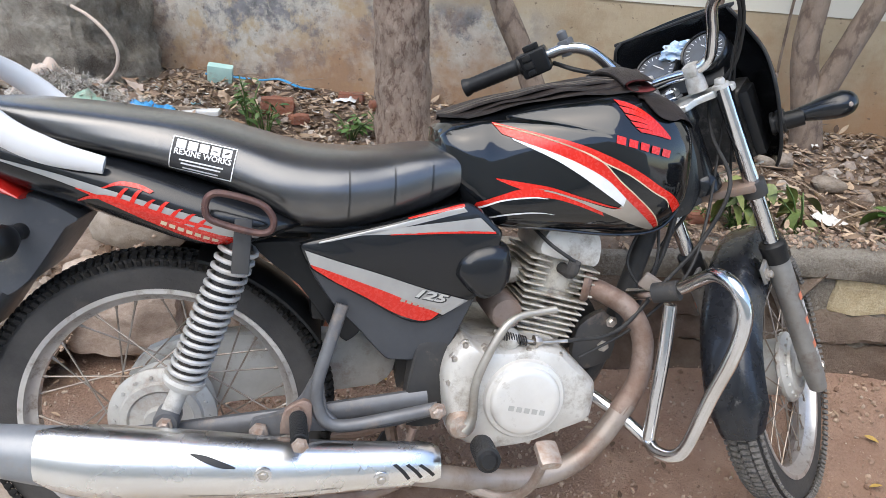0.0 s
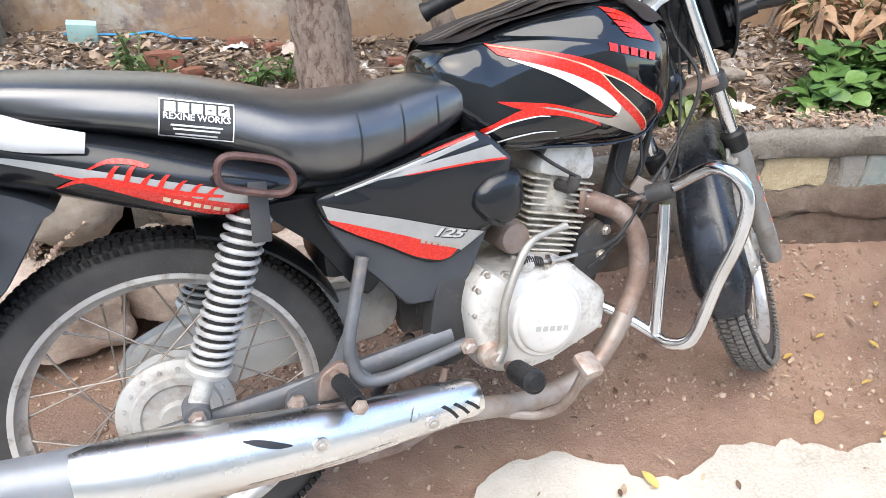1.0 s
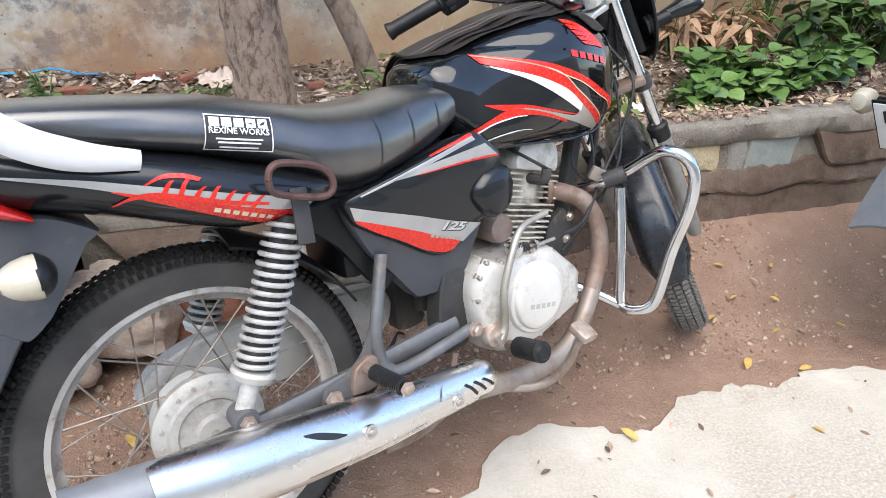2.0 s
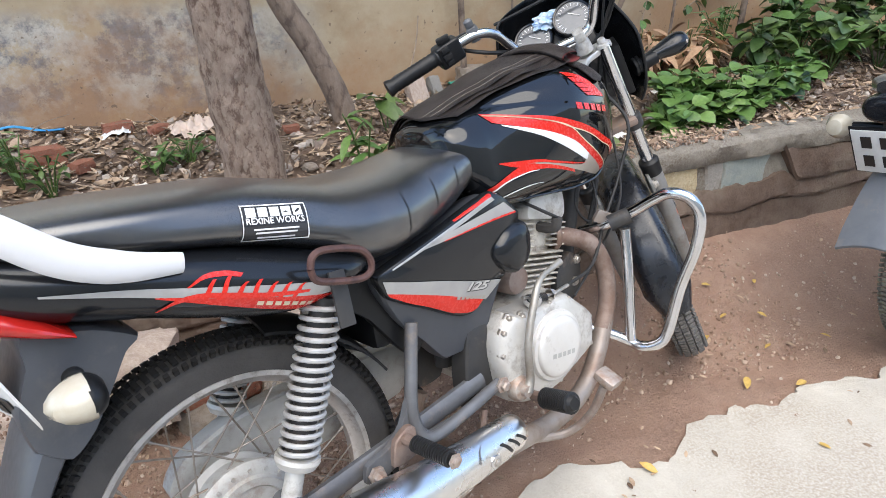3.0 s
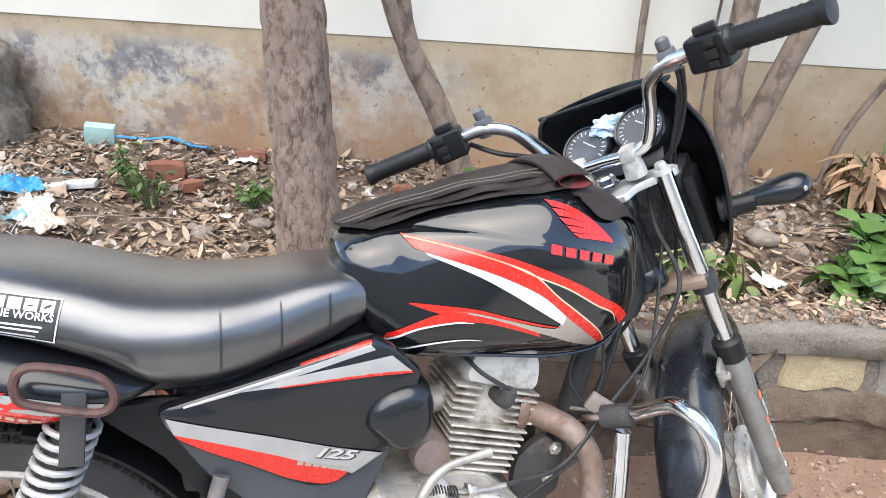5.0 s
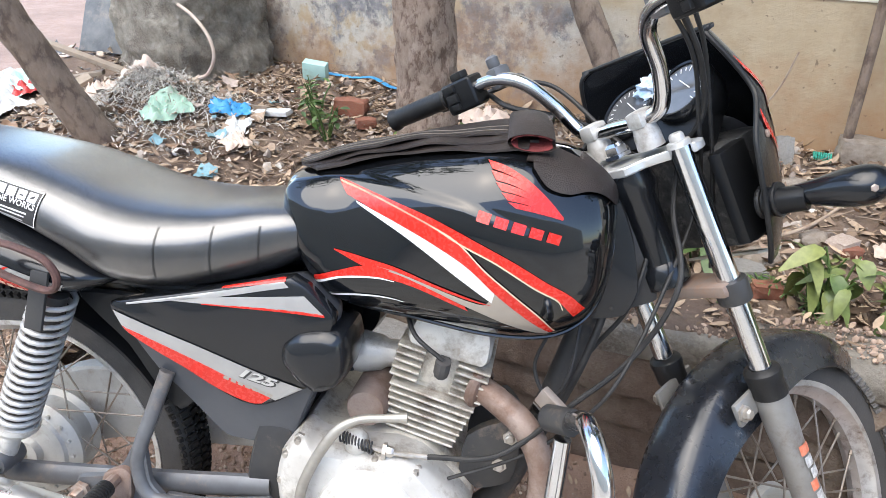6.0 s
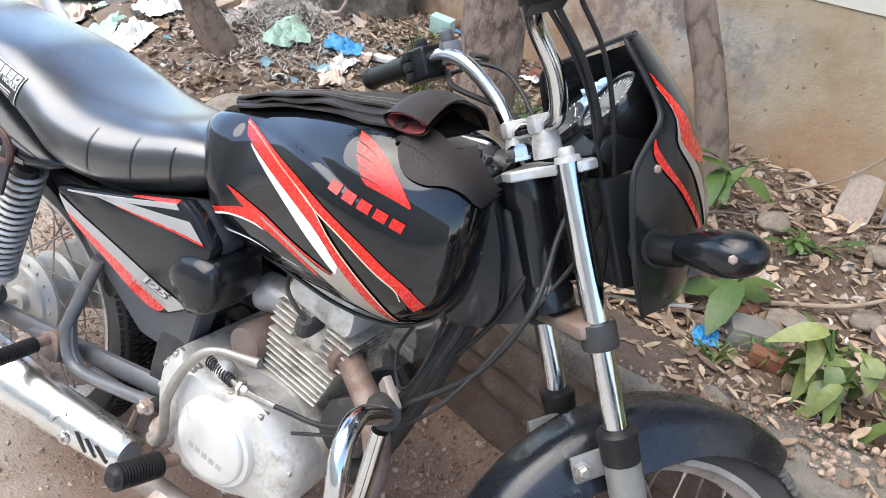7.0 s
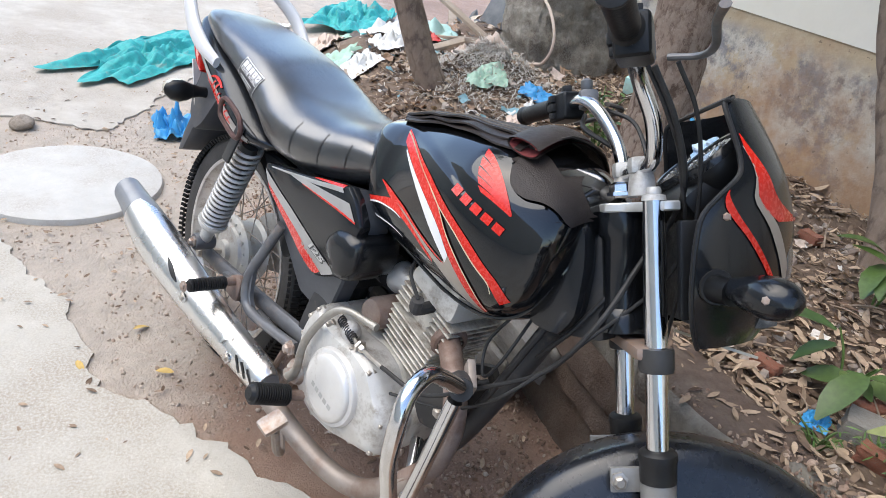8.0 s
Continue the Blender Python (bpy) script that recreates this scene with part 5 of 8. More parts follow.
    def flash(rows_, mat, name):
        # (z, from, to) as shares of the way round from the side's rear edge to the nose
        for side in (-1, 1):
            bm = bmesh.new()
            grid = []
            zz = smooth_line([(z, a, b) for z, a, b in rows_], 4)
            for p in zz:
                w = float(np.interp(p.x, [v.x for v in fine], [v.y for v in fine]))
                f = float(np.interp(p.x, [v.x for v in fine], [v.z for v in fine]))
                r = float(np.interp(p.x, [v.x for v in rear], [v.y for v in rear]))
                line = []
                for j in range(5):
                    t = math.pi / 2 * (1 - (p.y + (p.z - p.y) * j / 4))
                    line.append(bm.verts.new(S @ Vector((r + (f + 0.0016 - r) * math.cos(t) ** 1.2, side * (w + 0.0016) * math.sin(t) ** 1.15, p.x))))
                grid.append(line)
            for r0, r1 in zip(grid, grid[1:]):
                for j in range(4):
                    bm.faces.new((r0[j], r0[j + 1], r1[j + 1], r1[j]))
            part(name, bm, mat, cowl)
    flash([(0.071, 0.055, 0.068), (0.043, 0.085, 0.169), (0.007, 0.21, 0.339), (-0.025, 0.37, 0.559), (-0.041, 0.475, 0.8)], M_RED, "red_flash")
    flash([(0.055, 0.051, 0.062), (0.003, 0.203, 0.225), (-0.037, 0.373, 0.44), (-0.08, 0.492, 0.57), (-0.124, 0.6, 0.69)], M_BEIGE, "grey_flash")
    flash([(0.0, 0.02, 0.03), (-0.021, 0.119, 0.169), (-0.057, 0.271, 0.31), (-0.088, 0.373, 0.412), (-0.12, 0.475, 0.512)], M_RED, "red_flash")
    bolt("cowl_screw", S @ Vector((0.085, -0.161, -0.032)), S.to_3x3() @ Vector((0.1, -1, 0)), 0.0052, 0.006, cowl, M_RUSTY)
    part("headlamp", lathe_mesh([(0.0, 0.0), (0.045, -0.004), (0.075, -0.016), (0.085, -0.03), (0.08, -0.06), (0.04, -0.09), (0, -0.09)], (0.225, 0, -0.1), (1, 0, -0.1), 32, m=S), M_GLASS, cowl, "headlamp glass")
    part("lamp_bucket", block_mesh((0.11, 0.2, 0.15), S @ at(0.13, 0, -0.11), 0.02), M_BUCKET, cowl, "mottled grey lamp bucket")
    part("cowl_stay", block_mesh((0.06, 0.02, 0.13), S @ at(0.075, -0.11, -0.1), 0.004), M_PLASTIC, cowl)
    part("cowl_flap", block_mesh((0.07, 0.11, 0.004), S @ at(0.12, -0.03, -0.212, 0, 20, 8), 0.001), M_FLAP, cowl, "torn beige flap under the cowl")

    # indicators
    for y in (-1, 1):
        stalk = part("front_indicator", tube_mesh([S @ Vector(p) for p in ((0.07, y * 0.135, -0.118), (0.075, y * 0.165, -0.12), (0.082, y * 0.19, -0.122))], [0.02, 0.017, 0.0165], 16), M_PLASTIC, bike, "black front turn indicator on a stubby stalk")
        for k in range(3):
            part("stalk_rib", lathe_mesh([(0.0, -0.003), (0.022, -0.003), (0.023, 0), (0.022, 0.003), (0, 0.003)], (0.071 + 0.002 * k, y * (0.14 + 0.009 * k), -0.118), (0.1, y, -0.03), 18, m=S), M_GRIP, stalk)
        rings = []
        for f, r in ((0, 0.013), (0.15, 0.0145), (0.35, 0.0195), (0.58, 0.0265), (0.78, 0.0285), (0.92, 0.022), (0.985, 0.011), (1, 0.003)):
            rings.append([S @ Vector((0.08 + 0.026 * f + r * 1.0 * math.cos(a), y * (0.158 + 0.12 * f), -0.116 - 0.008 * f + r * 0.86 * math.sin(a))) for a in np.linspace(0, 2 * math.pi, 20, endpoint=False)])
        bm = bmesh.new()
        loft(bm, smooth_rings(rings))
        part("indicator_body", bm, M_SATIN, stalk)
        bolt("indicator_screw", S @ Vector((0.086, y * 0.265, -0.122)), S.to_3x3() @ Vector((-0.6, y * 0.8, 0.1)), 0.005, 0.006, stalk, M_RUSTY)

    # front mudguard
    A = (0.05, -0.676)
    bm = bmesh.new()
    rings = []
    for k, a in enumerate(np.linspace(radians(34), radians(168), 40)):
        end = min(1.0, k / 5, (39 - k) / 3)
        w = 0.06 * (0.72 + 0.28 * end)
        R = 0.324
        ring = []
        for th in (0, 0.003):
            sec = []
            for j in range(13):
                u = -1 + 2 * j / 12
                sec.append(((R - th) - (0.046 + 0.036 * math.exp(-((a - 1.6) / 0.55) ** 2)) * abs(u) ** 5, u * (w - th)))
            ring += [S @ Vector((A[0] + r * math.cos(a), y, A[1] + r * math.sin(a))) for r, y in (sec if th == 0 else sec[::-1])]
        rings.append(ring)
    loft(bm, rings)
    fend = part("front_mudguard", bm, M_FENDER, bike, "scuffed black front mudguard with a cracked edge")


def smooth_rings(rings, n=4):
    cols = [smooth_line([r[k] for r in rings], n) for k in range(len(rings[0]))]
    return [[c[i] for c in cols] for i in range(len(cols[0]))]


M_SLIDER = material("grey slider paint", (0.3, 0.3, 0.29), (0.22, 0.21, 0.2), 0.48, 0.4, scale=14, bscale=300, dirt=(0.16, 0.12, 0.1), dirt_at=0.66, dirt_scale=18)
M_CLAMP = material("silver clamp paint", (0.62, 0.62, 0.61), (0.54, 0.54, 0.52), 0.34, 0.5, scale=12, bscale=300)
M_CLAMPLOW = material("rust-stained clamp", (0.22, 0.2, 0.19), (0.3, 0.19, 0.13), 0.6, 0.3, scale=26, bump=0.1)
M_TAPE = material("white tape", (0.7, 0.7, 0.7), (0.2, 0.2, 0.2), 0.5, scale=90)
M_TAPERED = material("orange-red tape", (0.62, 0.09, 0.03), (0.6, 0.3, 0.2), 0.5, scale=60)
M_BUCKET = material("mottled grey bucket", (0.025, 0.026, 0.028), (0.08, 0.08, 0.08), 0.6, scale=45, bump=0.4, bscale=200, dirt=(0.22, 0.21, 0.2), dirt_at=0.64, dirt_scale=40)
M_FLAP = material("sun-bleached flap", (0.5, 0.48, 0.4), (0.4, 0.37, 0.3), 0.6, scale=30)

motorcycle = build_motorcycle()
build_front(motorcycle)


M_STITCH = material("grimy grey thread", (0.2, 0.17, 0.14), (0.1, 0.085, 0.07), 0.8, scale=60)


def build_tank_cover():
    """A folded rexine sheet lying over the tank's top, rolled at its front edge."""
    cover = tagged(new("tank_cover"), "folded brown-black rexine cover lying on the fuel tank", "cover")
    cover.matrix_world = BIKE
    def height(x, y):
        top = float(np.interp(x, [0.47, 0.525, 0.6, 0.7, 0.8, 0.87, 0.92], [0.846, 0.864, 0.888, 0.913, 0.929, 0.93, 0.925]))
        w = float(np.interp(x, [0.47, 0.525, 0.6, 0.7, 0.8, 0.9], [0.09, 0.108, 0.13, 0.138, 0.14, 0.13]))
        u = min(1.0, abs(y) / (w + 0.03))
        return top - 0.09 * u ** 3.2
    for name, x0, x1, y0, y1, lift, skew, wav in (("lower_fold", 0.51, 0.83, -0.1, 0.13, 0.003, 0.03, 0.0012), ("middle_fold", 0.5, 0.845, -0.092, 0.12, 0.008, 0.045, 0.0016), ("upper_fold", 0.492, 0.86, -0.08, 0.125, 0.013, 0.05, 0.0014)):
        bm = bmesh.new()
        nx, ny = 34, 20
        grid = []
        for i in range(nx + 1):
            col = []
            for j in range(ny + 1):
                v = j / ny
                y = y0 + (y1 - y0) * v + 0.035 * (1 - i / nx) ** 1.5 * (1 - v)
                x = x0 + (x1 - x0) * i / nx + skew * (v - 0.2) * (1 - i / nx) * 0.6 + 0.004 * math.sin(5 * v + 4 * lift * 100) + 0.03 * max(0.0, 1 - v / 0.3) ** 2 * (1 - i / nx)
                edge = math.sin(x * 60 + lift * 400) * wav * (1 - v) ** 2 + 0.0018 * math.sin(x * 24 + y * 30)
                front = max(0.0, i / nx - 0.82) / 0.18
                col.append(Vector((x, y + 0.006 * math.sin(x * 21 + lift * 300), height(x, y) + lift + edge + 0.014 * front ** 1.5 * (1 - abs(2 * v - 0.5)))))
            grid.append(col)
        top = [[bm.verts.new(p) for p in c] for c in grid]
        bot = [[bm.verts.new(p - Vector((0, 0, 0.003))) for p in c] for c in grid]
        for i in range(nx):
            for j in range(ny):
                bm.faces.new((top[i][j], top[i + 1][j], top[i + 1][j + 1], top[i][j + 1]))
                bm.faces.new((bot[i][j], bot[i][j + 1], bot[i + 1][j + 1], bot[i + 1][j]))
        for i in range(nx):
            for j in (0, ny):
                bm.faces.new((top[i][j], bot[i][j], bot[i + 1][j], top[i + 1][j]))
        for j in range(ny):
            for i in (0, nx):
                bm.faces.new((top[i][j], top[i][j + 1], bot[i][j + 1], bot[i][j]))
        fold = part(name, bm, M_LEATHER, cover)
        if name == "upper_fold":
            for row in (1, 3):
                part("stitching", tube_mesh([c[row] + Vector((0, 0, 0.0005)) for c in grid[::2]], 0.0007, 5, 2), M_STITCH, fold)
    # the rolled front edge, open like a tube, red cloth inside
    rings, inner = [], []
    for k in range(15):
        f = k / 14
        c = Vector((0.838 - 0.02 * f, -0.105 + 0.22 * f, 0.95 - 0.03 * (2 * f - 0.9) ** 2))
        r = 0.013 * (1 - 0.25 * f)
        rings.append([c + Vector((r * 2.5 * math.cos(a), 0, r * 0.9 * math.sin(a))) for a in np.linspace(0.5, 5.9, 18)])
        inner.append([c + Vector(((r - 0.002) * 2.5 * math.cos(a), 0, (r - 0.002) * 0.9 * math.sin(a))) for a in np.linspace(0.5, 5.9, 18)])
    bm = bmesh.new()
    loft(bm, rings, cap=False, closed=False)
    roll = part("rolled_edge", bm, M_LEATHER, cover)
    bm = bmesh.new()
    loft(bm, inner, cap=False, closed=False)
    part("red_lining", bm, M_LEATHERRED, cover, "dark red lining inside the roll")
    # straps hanging at the front of the tank
    tank = next(o for o in motorcycle.children if o.name.startswith("fuel_tank"))
    skin = BVHTree.FromPolygons([v.co for v in tank.data.vertices], [list(p.vertices) for p in tank.data.polygons])
    for lift in (0.006, 0.0035):
        part("side_flap", stripe(skin, [(0.835, 0.926), (0.865, 0.924), (0.895, 0.914), (0.92, 0.9), (0.94, 0.884), (0.954, 0.866)], [(0.842, 0.896), (0.862, 0.875), (0.888, 0.868), (0.912, 0.871), (0.932, 0.866), (0.95, 0.852)], lift, 6, 7), M_LEATHER, cover, "flap hanging down at the tank's front")
    return cover


build_tank_cover()


def build_rag():
    bm = bmesh.new()
    bmesh.ops.create_icosphere(bm, subdivisions=4, radius=1)
    for v in bm.verts:
        n = noise.noise(v.co * 2.4) * 0.5 + noise.noise(v.co * 6) * 0.22
        v.co = Vector((v.co.x * 0.022, v.co.y * 0.034, v.co.z * 0.017)) * (1 + n)
    ob = finish("rag", bm, M_RAG)
    ob.matrix_world = BIKE @ STEM @ at(0.138, 0.004, 0.062, 10, -20, 20)
    return tagged(ob, "crumpled blue and white rag tucked behind the dials", "rag")


M_RAG = material("striped rag", (0.2, 0.4, 0.66), (0.74, 0.77, 0.8), 0.8, scale=60, bump=0.4, bscale=600)
build_rag()

# ---------------------------------------------------------------- ground, kerb, bed and wall
def ground_material(name, c1, c2, c3, rough, scales=(1.3, 9.0, 120.0), wet=None, bump=0.5, dust=None):
    m = bpy.data.materials.new(name)
    m.use_nodes = True
    n, l = m.node_tree.nodes, m.node_tree.links
    b = n["Principled BSDF"]
    co = n.new("ShaderNodeTexCoord")
    outs = []
    for s in scales:
        t = n.new("ShaderNodeTexNoise")
        t.inputs["Scale"].default_value, t.inputs["Detail"].default_value, t.inputs["Roughness"].default_value = s, 8, 0.68
        l.new(co.outputs["Object"], t.inputs["Vector"])
        outs.append(t.outputs["Fac"])
    def ramp(fac, a, b_, p, q):
        r = n.new("ShaderNodeValToRGB")
        r.color_ramp.elements[0].position, r.color_ramp.elements[1].position = p, q
        r.color_ramp.elements[0].color, r.color_ramp.elements[1].color = (*a, 1), (*b_, 1)
        l.new(fac, r.inputs["Fac"])
        return r.outputs["Color"]
    def mix(f, a, b_):
        x = n.new("ShaderNodeMix")
        x.data_type = "RGBA"
        l.new(f, x.inputs[0]), l.new(a, x.inputs[6]), l.new(b_, x.inputs[7])
        return x.outputs[2]
    base = ramp(outs[1], c1, c2, 0.35, 0.65)
    mask = ramp(outs[0], (0, 0, 0), (1, 1, 1), 0.44, 0.6)
    alt = ramp(outs[2], c3, c2, 0.4, 0.7)
    col = mix(mask, base, alt)
    speck = ramp(outs[2], (0.0, 0.0, 0.0), (0.8, 0.8, 0.8), 0.63, 0.72)
    dark = ramp(outs[1], tuple(v * 0.45 for v in c1), tuple(min(1, v * 1.5) for v in c2), 0.4, 0.6)
    col = mix(speck, col, dark)
    if dust:
        # pale sand lies thick beside the concrete and behind the rear wheel, and thins out towards the kerb
        sep = n.new("ShaderNodeSeparateXYZ")
        l.new(co.outputs["Object"], sep.inputs[0])
        a = n.new("ShaderNodeMath")
        a.operation, a.inputs[1].default_value = "MULTIPLY_ADD", -0.36
        b1 = n.new("ShaderNodeMath")
        b1.operation, b1.inputs[0].default_value = "SUBTRACT", 0.12
        l.new(sep.outputs["Y"], b1.inputs[1])
        l.new(sep.outputs["X"], a.inputs[0]), l.new(b1.outputs[0], a.inputs[2])
        wob = n.new("ShaderNodeMath")
        wob.operation, wob.inputs[1].default_value = "MULTIPLY_ADD", 1.1
        mid = n.new("ShaderNodeTexNoise")
        mid.inputs["Scale"].default_value, mid.inputs["Detail"].default_value, mid.inputs["Roughness"].default_value = 3.4, 10, 0.72
        l.new(co.outputs["Object"], mid.inputs["Vector"])
        l.new(mid.outputs["Fac"], wob.inputs[0]), l.new(a.outputs[0], wob.inputs[2])
        sand = ramp(outs[1], dust, tuple(v * 0.72 for v in dust), 0.35, 0.7)
        col = mix(ramp(wob.outputs[0], (0, 0, 0), (1, 1, 1), 0.52, 0.9), col, sand)
    l.new(col, b.inputs["Base Color"])
    rr = n.new("ShaderNodeMapRange")
    rr.inputs["To Min"].default_value, rr.inputs["To Max"].default_value = (wet if wet is not None else rough), rough + 0.08
    l.new(outs[0], rr.inputs["Value"])
    l.new(rr.outputs["Result"], b.inputs["Roughness"])
    bp = n.new("ShaderNodeBump")
    bp.inputs["Strength"].default_value, bp.inputs["Distance"].default_value = bump, 0.01
    l.new(outs[2], bp.inputs["Height"])
    bp2 = n.new("ShaderNodeBump")
    bp2.inputs["Strength"].default_value, bp2.inputs["Distance"].default_value = bump * 0.8, 0.03
    l.new(outs[1], bp2.inputs["Height"])
    l.new(bp.outputs["Normal"], bp2.inputs["Normal"])
    l.new(bp2.outputs["Normal"], b.inputs["Normal"])
    return m


M_DIRT = ground_material("damp red-brown dirt", (0.275, 0.165, 0.115), (0.36, 0.238, 0.172), (0.205, 0.125, 0.088), 0.66, (1.6, 11, 150), wet=0.45, bump=0.75, dust=(0.5, 0.42, 0.34))
M_SOIL = ground_material("dry garden soil", (0.1, 0.064, 0.045), (0.17, 0.116, 0.082), (0.22, 0.16, 0.116), 0.85, (2.2, 18, 170), bump=0.7)
M_CONCRETE = ground_material("pale dusty concrete", (0.44, 0.41, 0.355), (0.52, 0.49, 0.43), (0.34, 0.295, 0.24), 0.8, (1.3, 7, 150), bump=0.3)
M_KERB = ground_material("grey mortar kerb", (0.2, 0.18, 0.15), (0.29, 0.265, 0.225), (0.13, 0.105, 0.082), 0.8, (3, 20, 130), bump=0.6)
M_KERBDIRT = ground_material("dirt-smeared kerb plaster", (0.1, 0.066, 0.048), (0.16, 0.112, 0.085), (0.2, 0.16, 0.125), 0.85, (3, 20, 130), bump=0.6)
M_CREAM = material("cream wall paint", (0.64, 0.6, 0.5), (0.69, 0.65, 0.56), 0.75, scale=2.2, bump=0.12, bscale=70, dirt=(0.36, 0.3, 0.22), dirt_at=0.76, dirt_scale=3.0)


M_YARD = ground_material("sandy dusty yard", (0.46, 0.415, 0.355), (0.54, 0.5, 0.44), (0.36, 0.305, 0.25), 0.85, (1.6, 9, 120), bump=0.7)
M_SLAB = ground_material("pale cover slab", (0.5, 0.485, 0.45), (0.56, 0.54, 0.505), (0.42, 0.385, 0.34), 0.8, (3, 14, 160), bump=0.4)


def ground_z(x, y):
    z = 0.2 * fade(0.38, 0.86, y) * fade(0.5, 1.5, x) + 0.06 * fade(0.3, 0.9, y) * (1 - fade(0.5, 1.5, x))
    near = math.exp(-((x - 1.0) ** 2 + y * y) / 9)
    return z + near * (0.006 * noise.noise((x * 3, y * 3, 0)) + 0.003 * noise.noise((x * 11, y * 11, 1))) - 0.003 * near


def grid_sheet(xs, ys, fn):
    me = bpy.data.meshes.new("sheet")
    verts = [(x, y, fn(x, y)) for y in ys for x in xs]
    n = len(xs)
    faces = [(j * n + i, j * n + i + 1, (j + 1) * n + i + 1, (j + 1) * n + i) for j in range(len(ys) - 1) for i in range(n - 1)]
    me.from_pydata(verts, [], faces)
    me.polygons.foreach_set("use_smooth", [True] * len(me.polygons))
    return me


def sheet(name, me, mat, kind="structure", label="", category=""):
    me.materials.append(mat)
    ob = new(name, me)
    return tagged(ob, label, category, "", kind)


xs = [-400, -100, -40, -15, -8, -5] + list(np.arange(-4, 4.001, 0.05)) + [5, 8, 15, 40, 100, 400]
ys = [-400, -100, -40, -15, -7, -4] + list(np.arange(-2.5, 1.601, 0.05)) + [2, 4, 8, 20, 60, 400]
sheet("ground", grid_sheet(xs, ys, ground_z), M_DIRT, label="damp reddish-brown bare dirt ground", category="ground")


def apron(name, outline, label, mat):
    """A thin concrete skin on the dirt with a ragged, broken edge."""
    pts = []
    for a, b in zip(outline, outline[1:] + outline[:1]):
        d = Vector(b) - Vector(a)
        k = max(1, min(160, int(d.length / 0.02)))
        for i in range(k):
            p = Vector(a) + d * i / k
            if max(abs(p.x), abs(p.y)) < 4:
                q = Vector((noise.noise((p.x * 5, p.y * 5, 3)), noise.noise((p.x * 5, p.y * 5, 9)))) * 0.05
                q += Vector((noise.noise((p.x * 22, p.y * 22, 3)), noise.noise((p.x * 22, p.y * 22, 9)))) * 0.025
                q += Vector((noise.noise((p.x * 70, p.y * 70, 3)), noise.noise((p.x * 70, p.y * 70, 9)))) * 0.012
                p = p + q
            pts.append(p)
    bm = bmesh.new()
    top = [bm.verts.new((p.x, p.y, ground_z(p.x, p.y) + 0.009)) for p in pts]
    low = [bm.verts.new((p.x, p.y, ground_z(p.x, p.y) - 0.02)) for p in pts]
    f = bm.faces.new(top)
    for i in range(len(pts)):
        j = (i + 1) % len(pts)
        bm.faces.new((top[i], low[i], low[j], top[j]))
    bmesh.ops.triangulate(bm, faces=[f])
    return tagged(finish(name, bm, mat), label, "pavement", "", "structure")


apron("pavement", [(-0.95, -0.88), (-0.65, -0.63), (-0.19, -0.39), (0.07, -0.26), (0.29, -0.13), (0.39, 0.01), (0.54, 0.16), (0.68, 0.16), (0.89, 0.13), (1.2, 0.2), (1.4, 0.18), (2.2, 0.1), (4.2, -0.1), (40, -1), (40, -40), (-6, -40)], "pale concrete pavement with a ragged broken edge", M_CONCRETE)
apron("pavement", [(-1.75, -0.9), (-1.6, -0.35), (-2.2, -0.1), (-3.2, 0.35), (-4.2, 0.6), (-40, 3), (-40, -38), (-7, -38), (-2.5, -2.2)], "pale dusty concrete yard", M_YARD)


def build_slab():
    bm = bmesh.new()
    pr = [(0, 0.022), (0.31, 0.022), (0.327, 0.017), (0.332, 0.0), (0.332, -0.03)]
    lathe(bm, pr, (-1.06, -0.47, 0.0), (0, 0, 1), 64)
    for v in bm.verts:
        r = (v.co - Vector((-1.06, -0.47, v.co.z))).length
        if r > 0.28:
            k = 1 + 0.03 * noise.noise(v.co * 4)
            v.co.x, v.co.y = -1.06 + (v.co.x + 1.06) * k, -0.47 + (v.co.y + 0.47) * k
    ob = tagged(finish("round_slab", bm, M_SLAB), "flat round pale concrete cover slab on the dirt", "slab")
    return ob


build_slab()


def bed_y0(x):
    return 0.905 - 0.655 * (1 - fade(-0.7, -0.32, x))


def bed_z(x, y):
    core = 0.425 + 0.065 * fade(0.7, 1.5, x) + 0.11 * fade(1.0, 1.8, y) - 0.02 * fade(0.6, 1.6, x)
    if x < -0.3:
        bank = fade(0.22, 0.95, y) * 0.46 + 0.11 * fade(1.0, 1.8, y)
        core = core + (bank - core) * (1 - fade(-0.65, -0.3, x))
    core *= 0.12 + 0.88 * fade(-2.9, -1.7, x + 0.25 * y)
    rough = 0.022 * noise.noise((x * 4, y * 4, 2)) + 0.012 * noise.noise((x * 12, y * 12, 5)) + 0.006 * noise.noise((x * 34, y * 34, 7))
    heap = (0.15 + 0.05 * noise.noise((x * 9, y * 9, 3))) * math.exp(-((x + 1.12) ** 2 + 1.4 * (y - 1.2) ** 2) / 0.06)
    return core + rough + heap


def build_bed():
    xs = [v for v in np.arange(-3.4, 3.6, 0.025)] + [4, 5, 6, 7.9]
    rows = 46
    verts, faces = [], []
    for x in xs:
        y0 = bed_y0(x)
        for j in range(rows):
            y = y0 + (1.98 - y0) * j / (rows - 1)
            verts.append((x, y, bed_z(x, y)))
    for i in range(len(xs) - 1):
        for j in range(rows - 1):
            a = i * rows + j
            faces.append((a, a + rows, a + rows + 1, a + 1))
    me = bpy.data.meshes.new("soil")
    me.from_pydata(verts, [], faces)
    me.polygons.foreach_set("use_smooth", [True] * len(faces))
    return sheet("soil_bed", me, M_SOIL, "structure", "raised bed of dry soil and litter", "soil")


build_bed()


def kerb_top(x):
    return 0.44 + 0.085 * fade(0.7, 1.5, x)


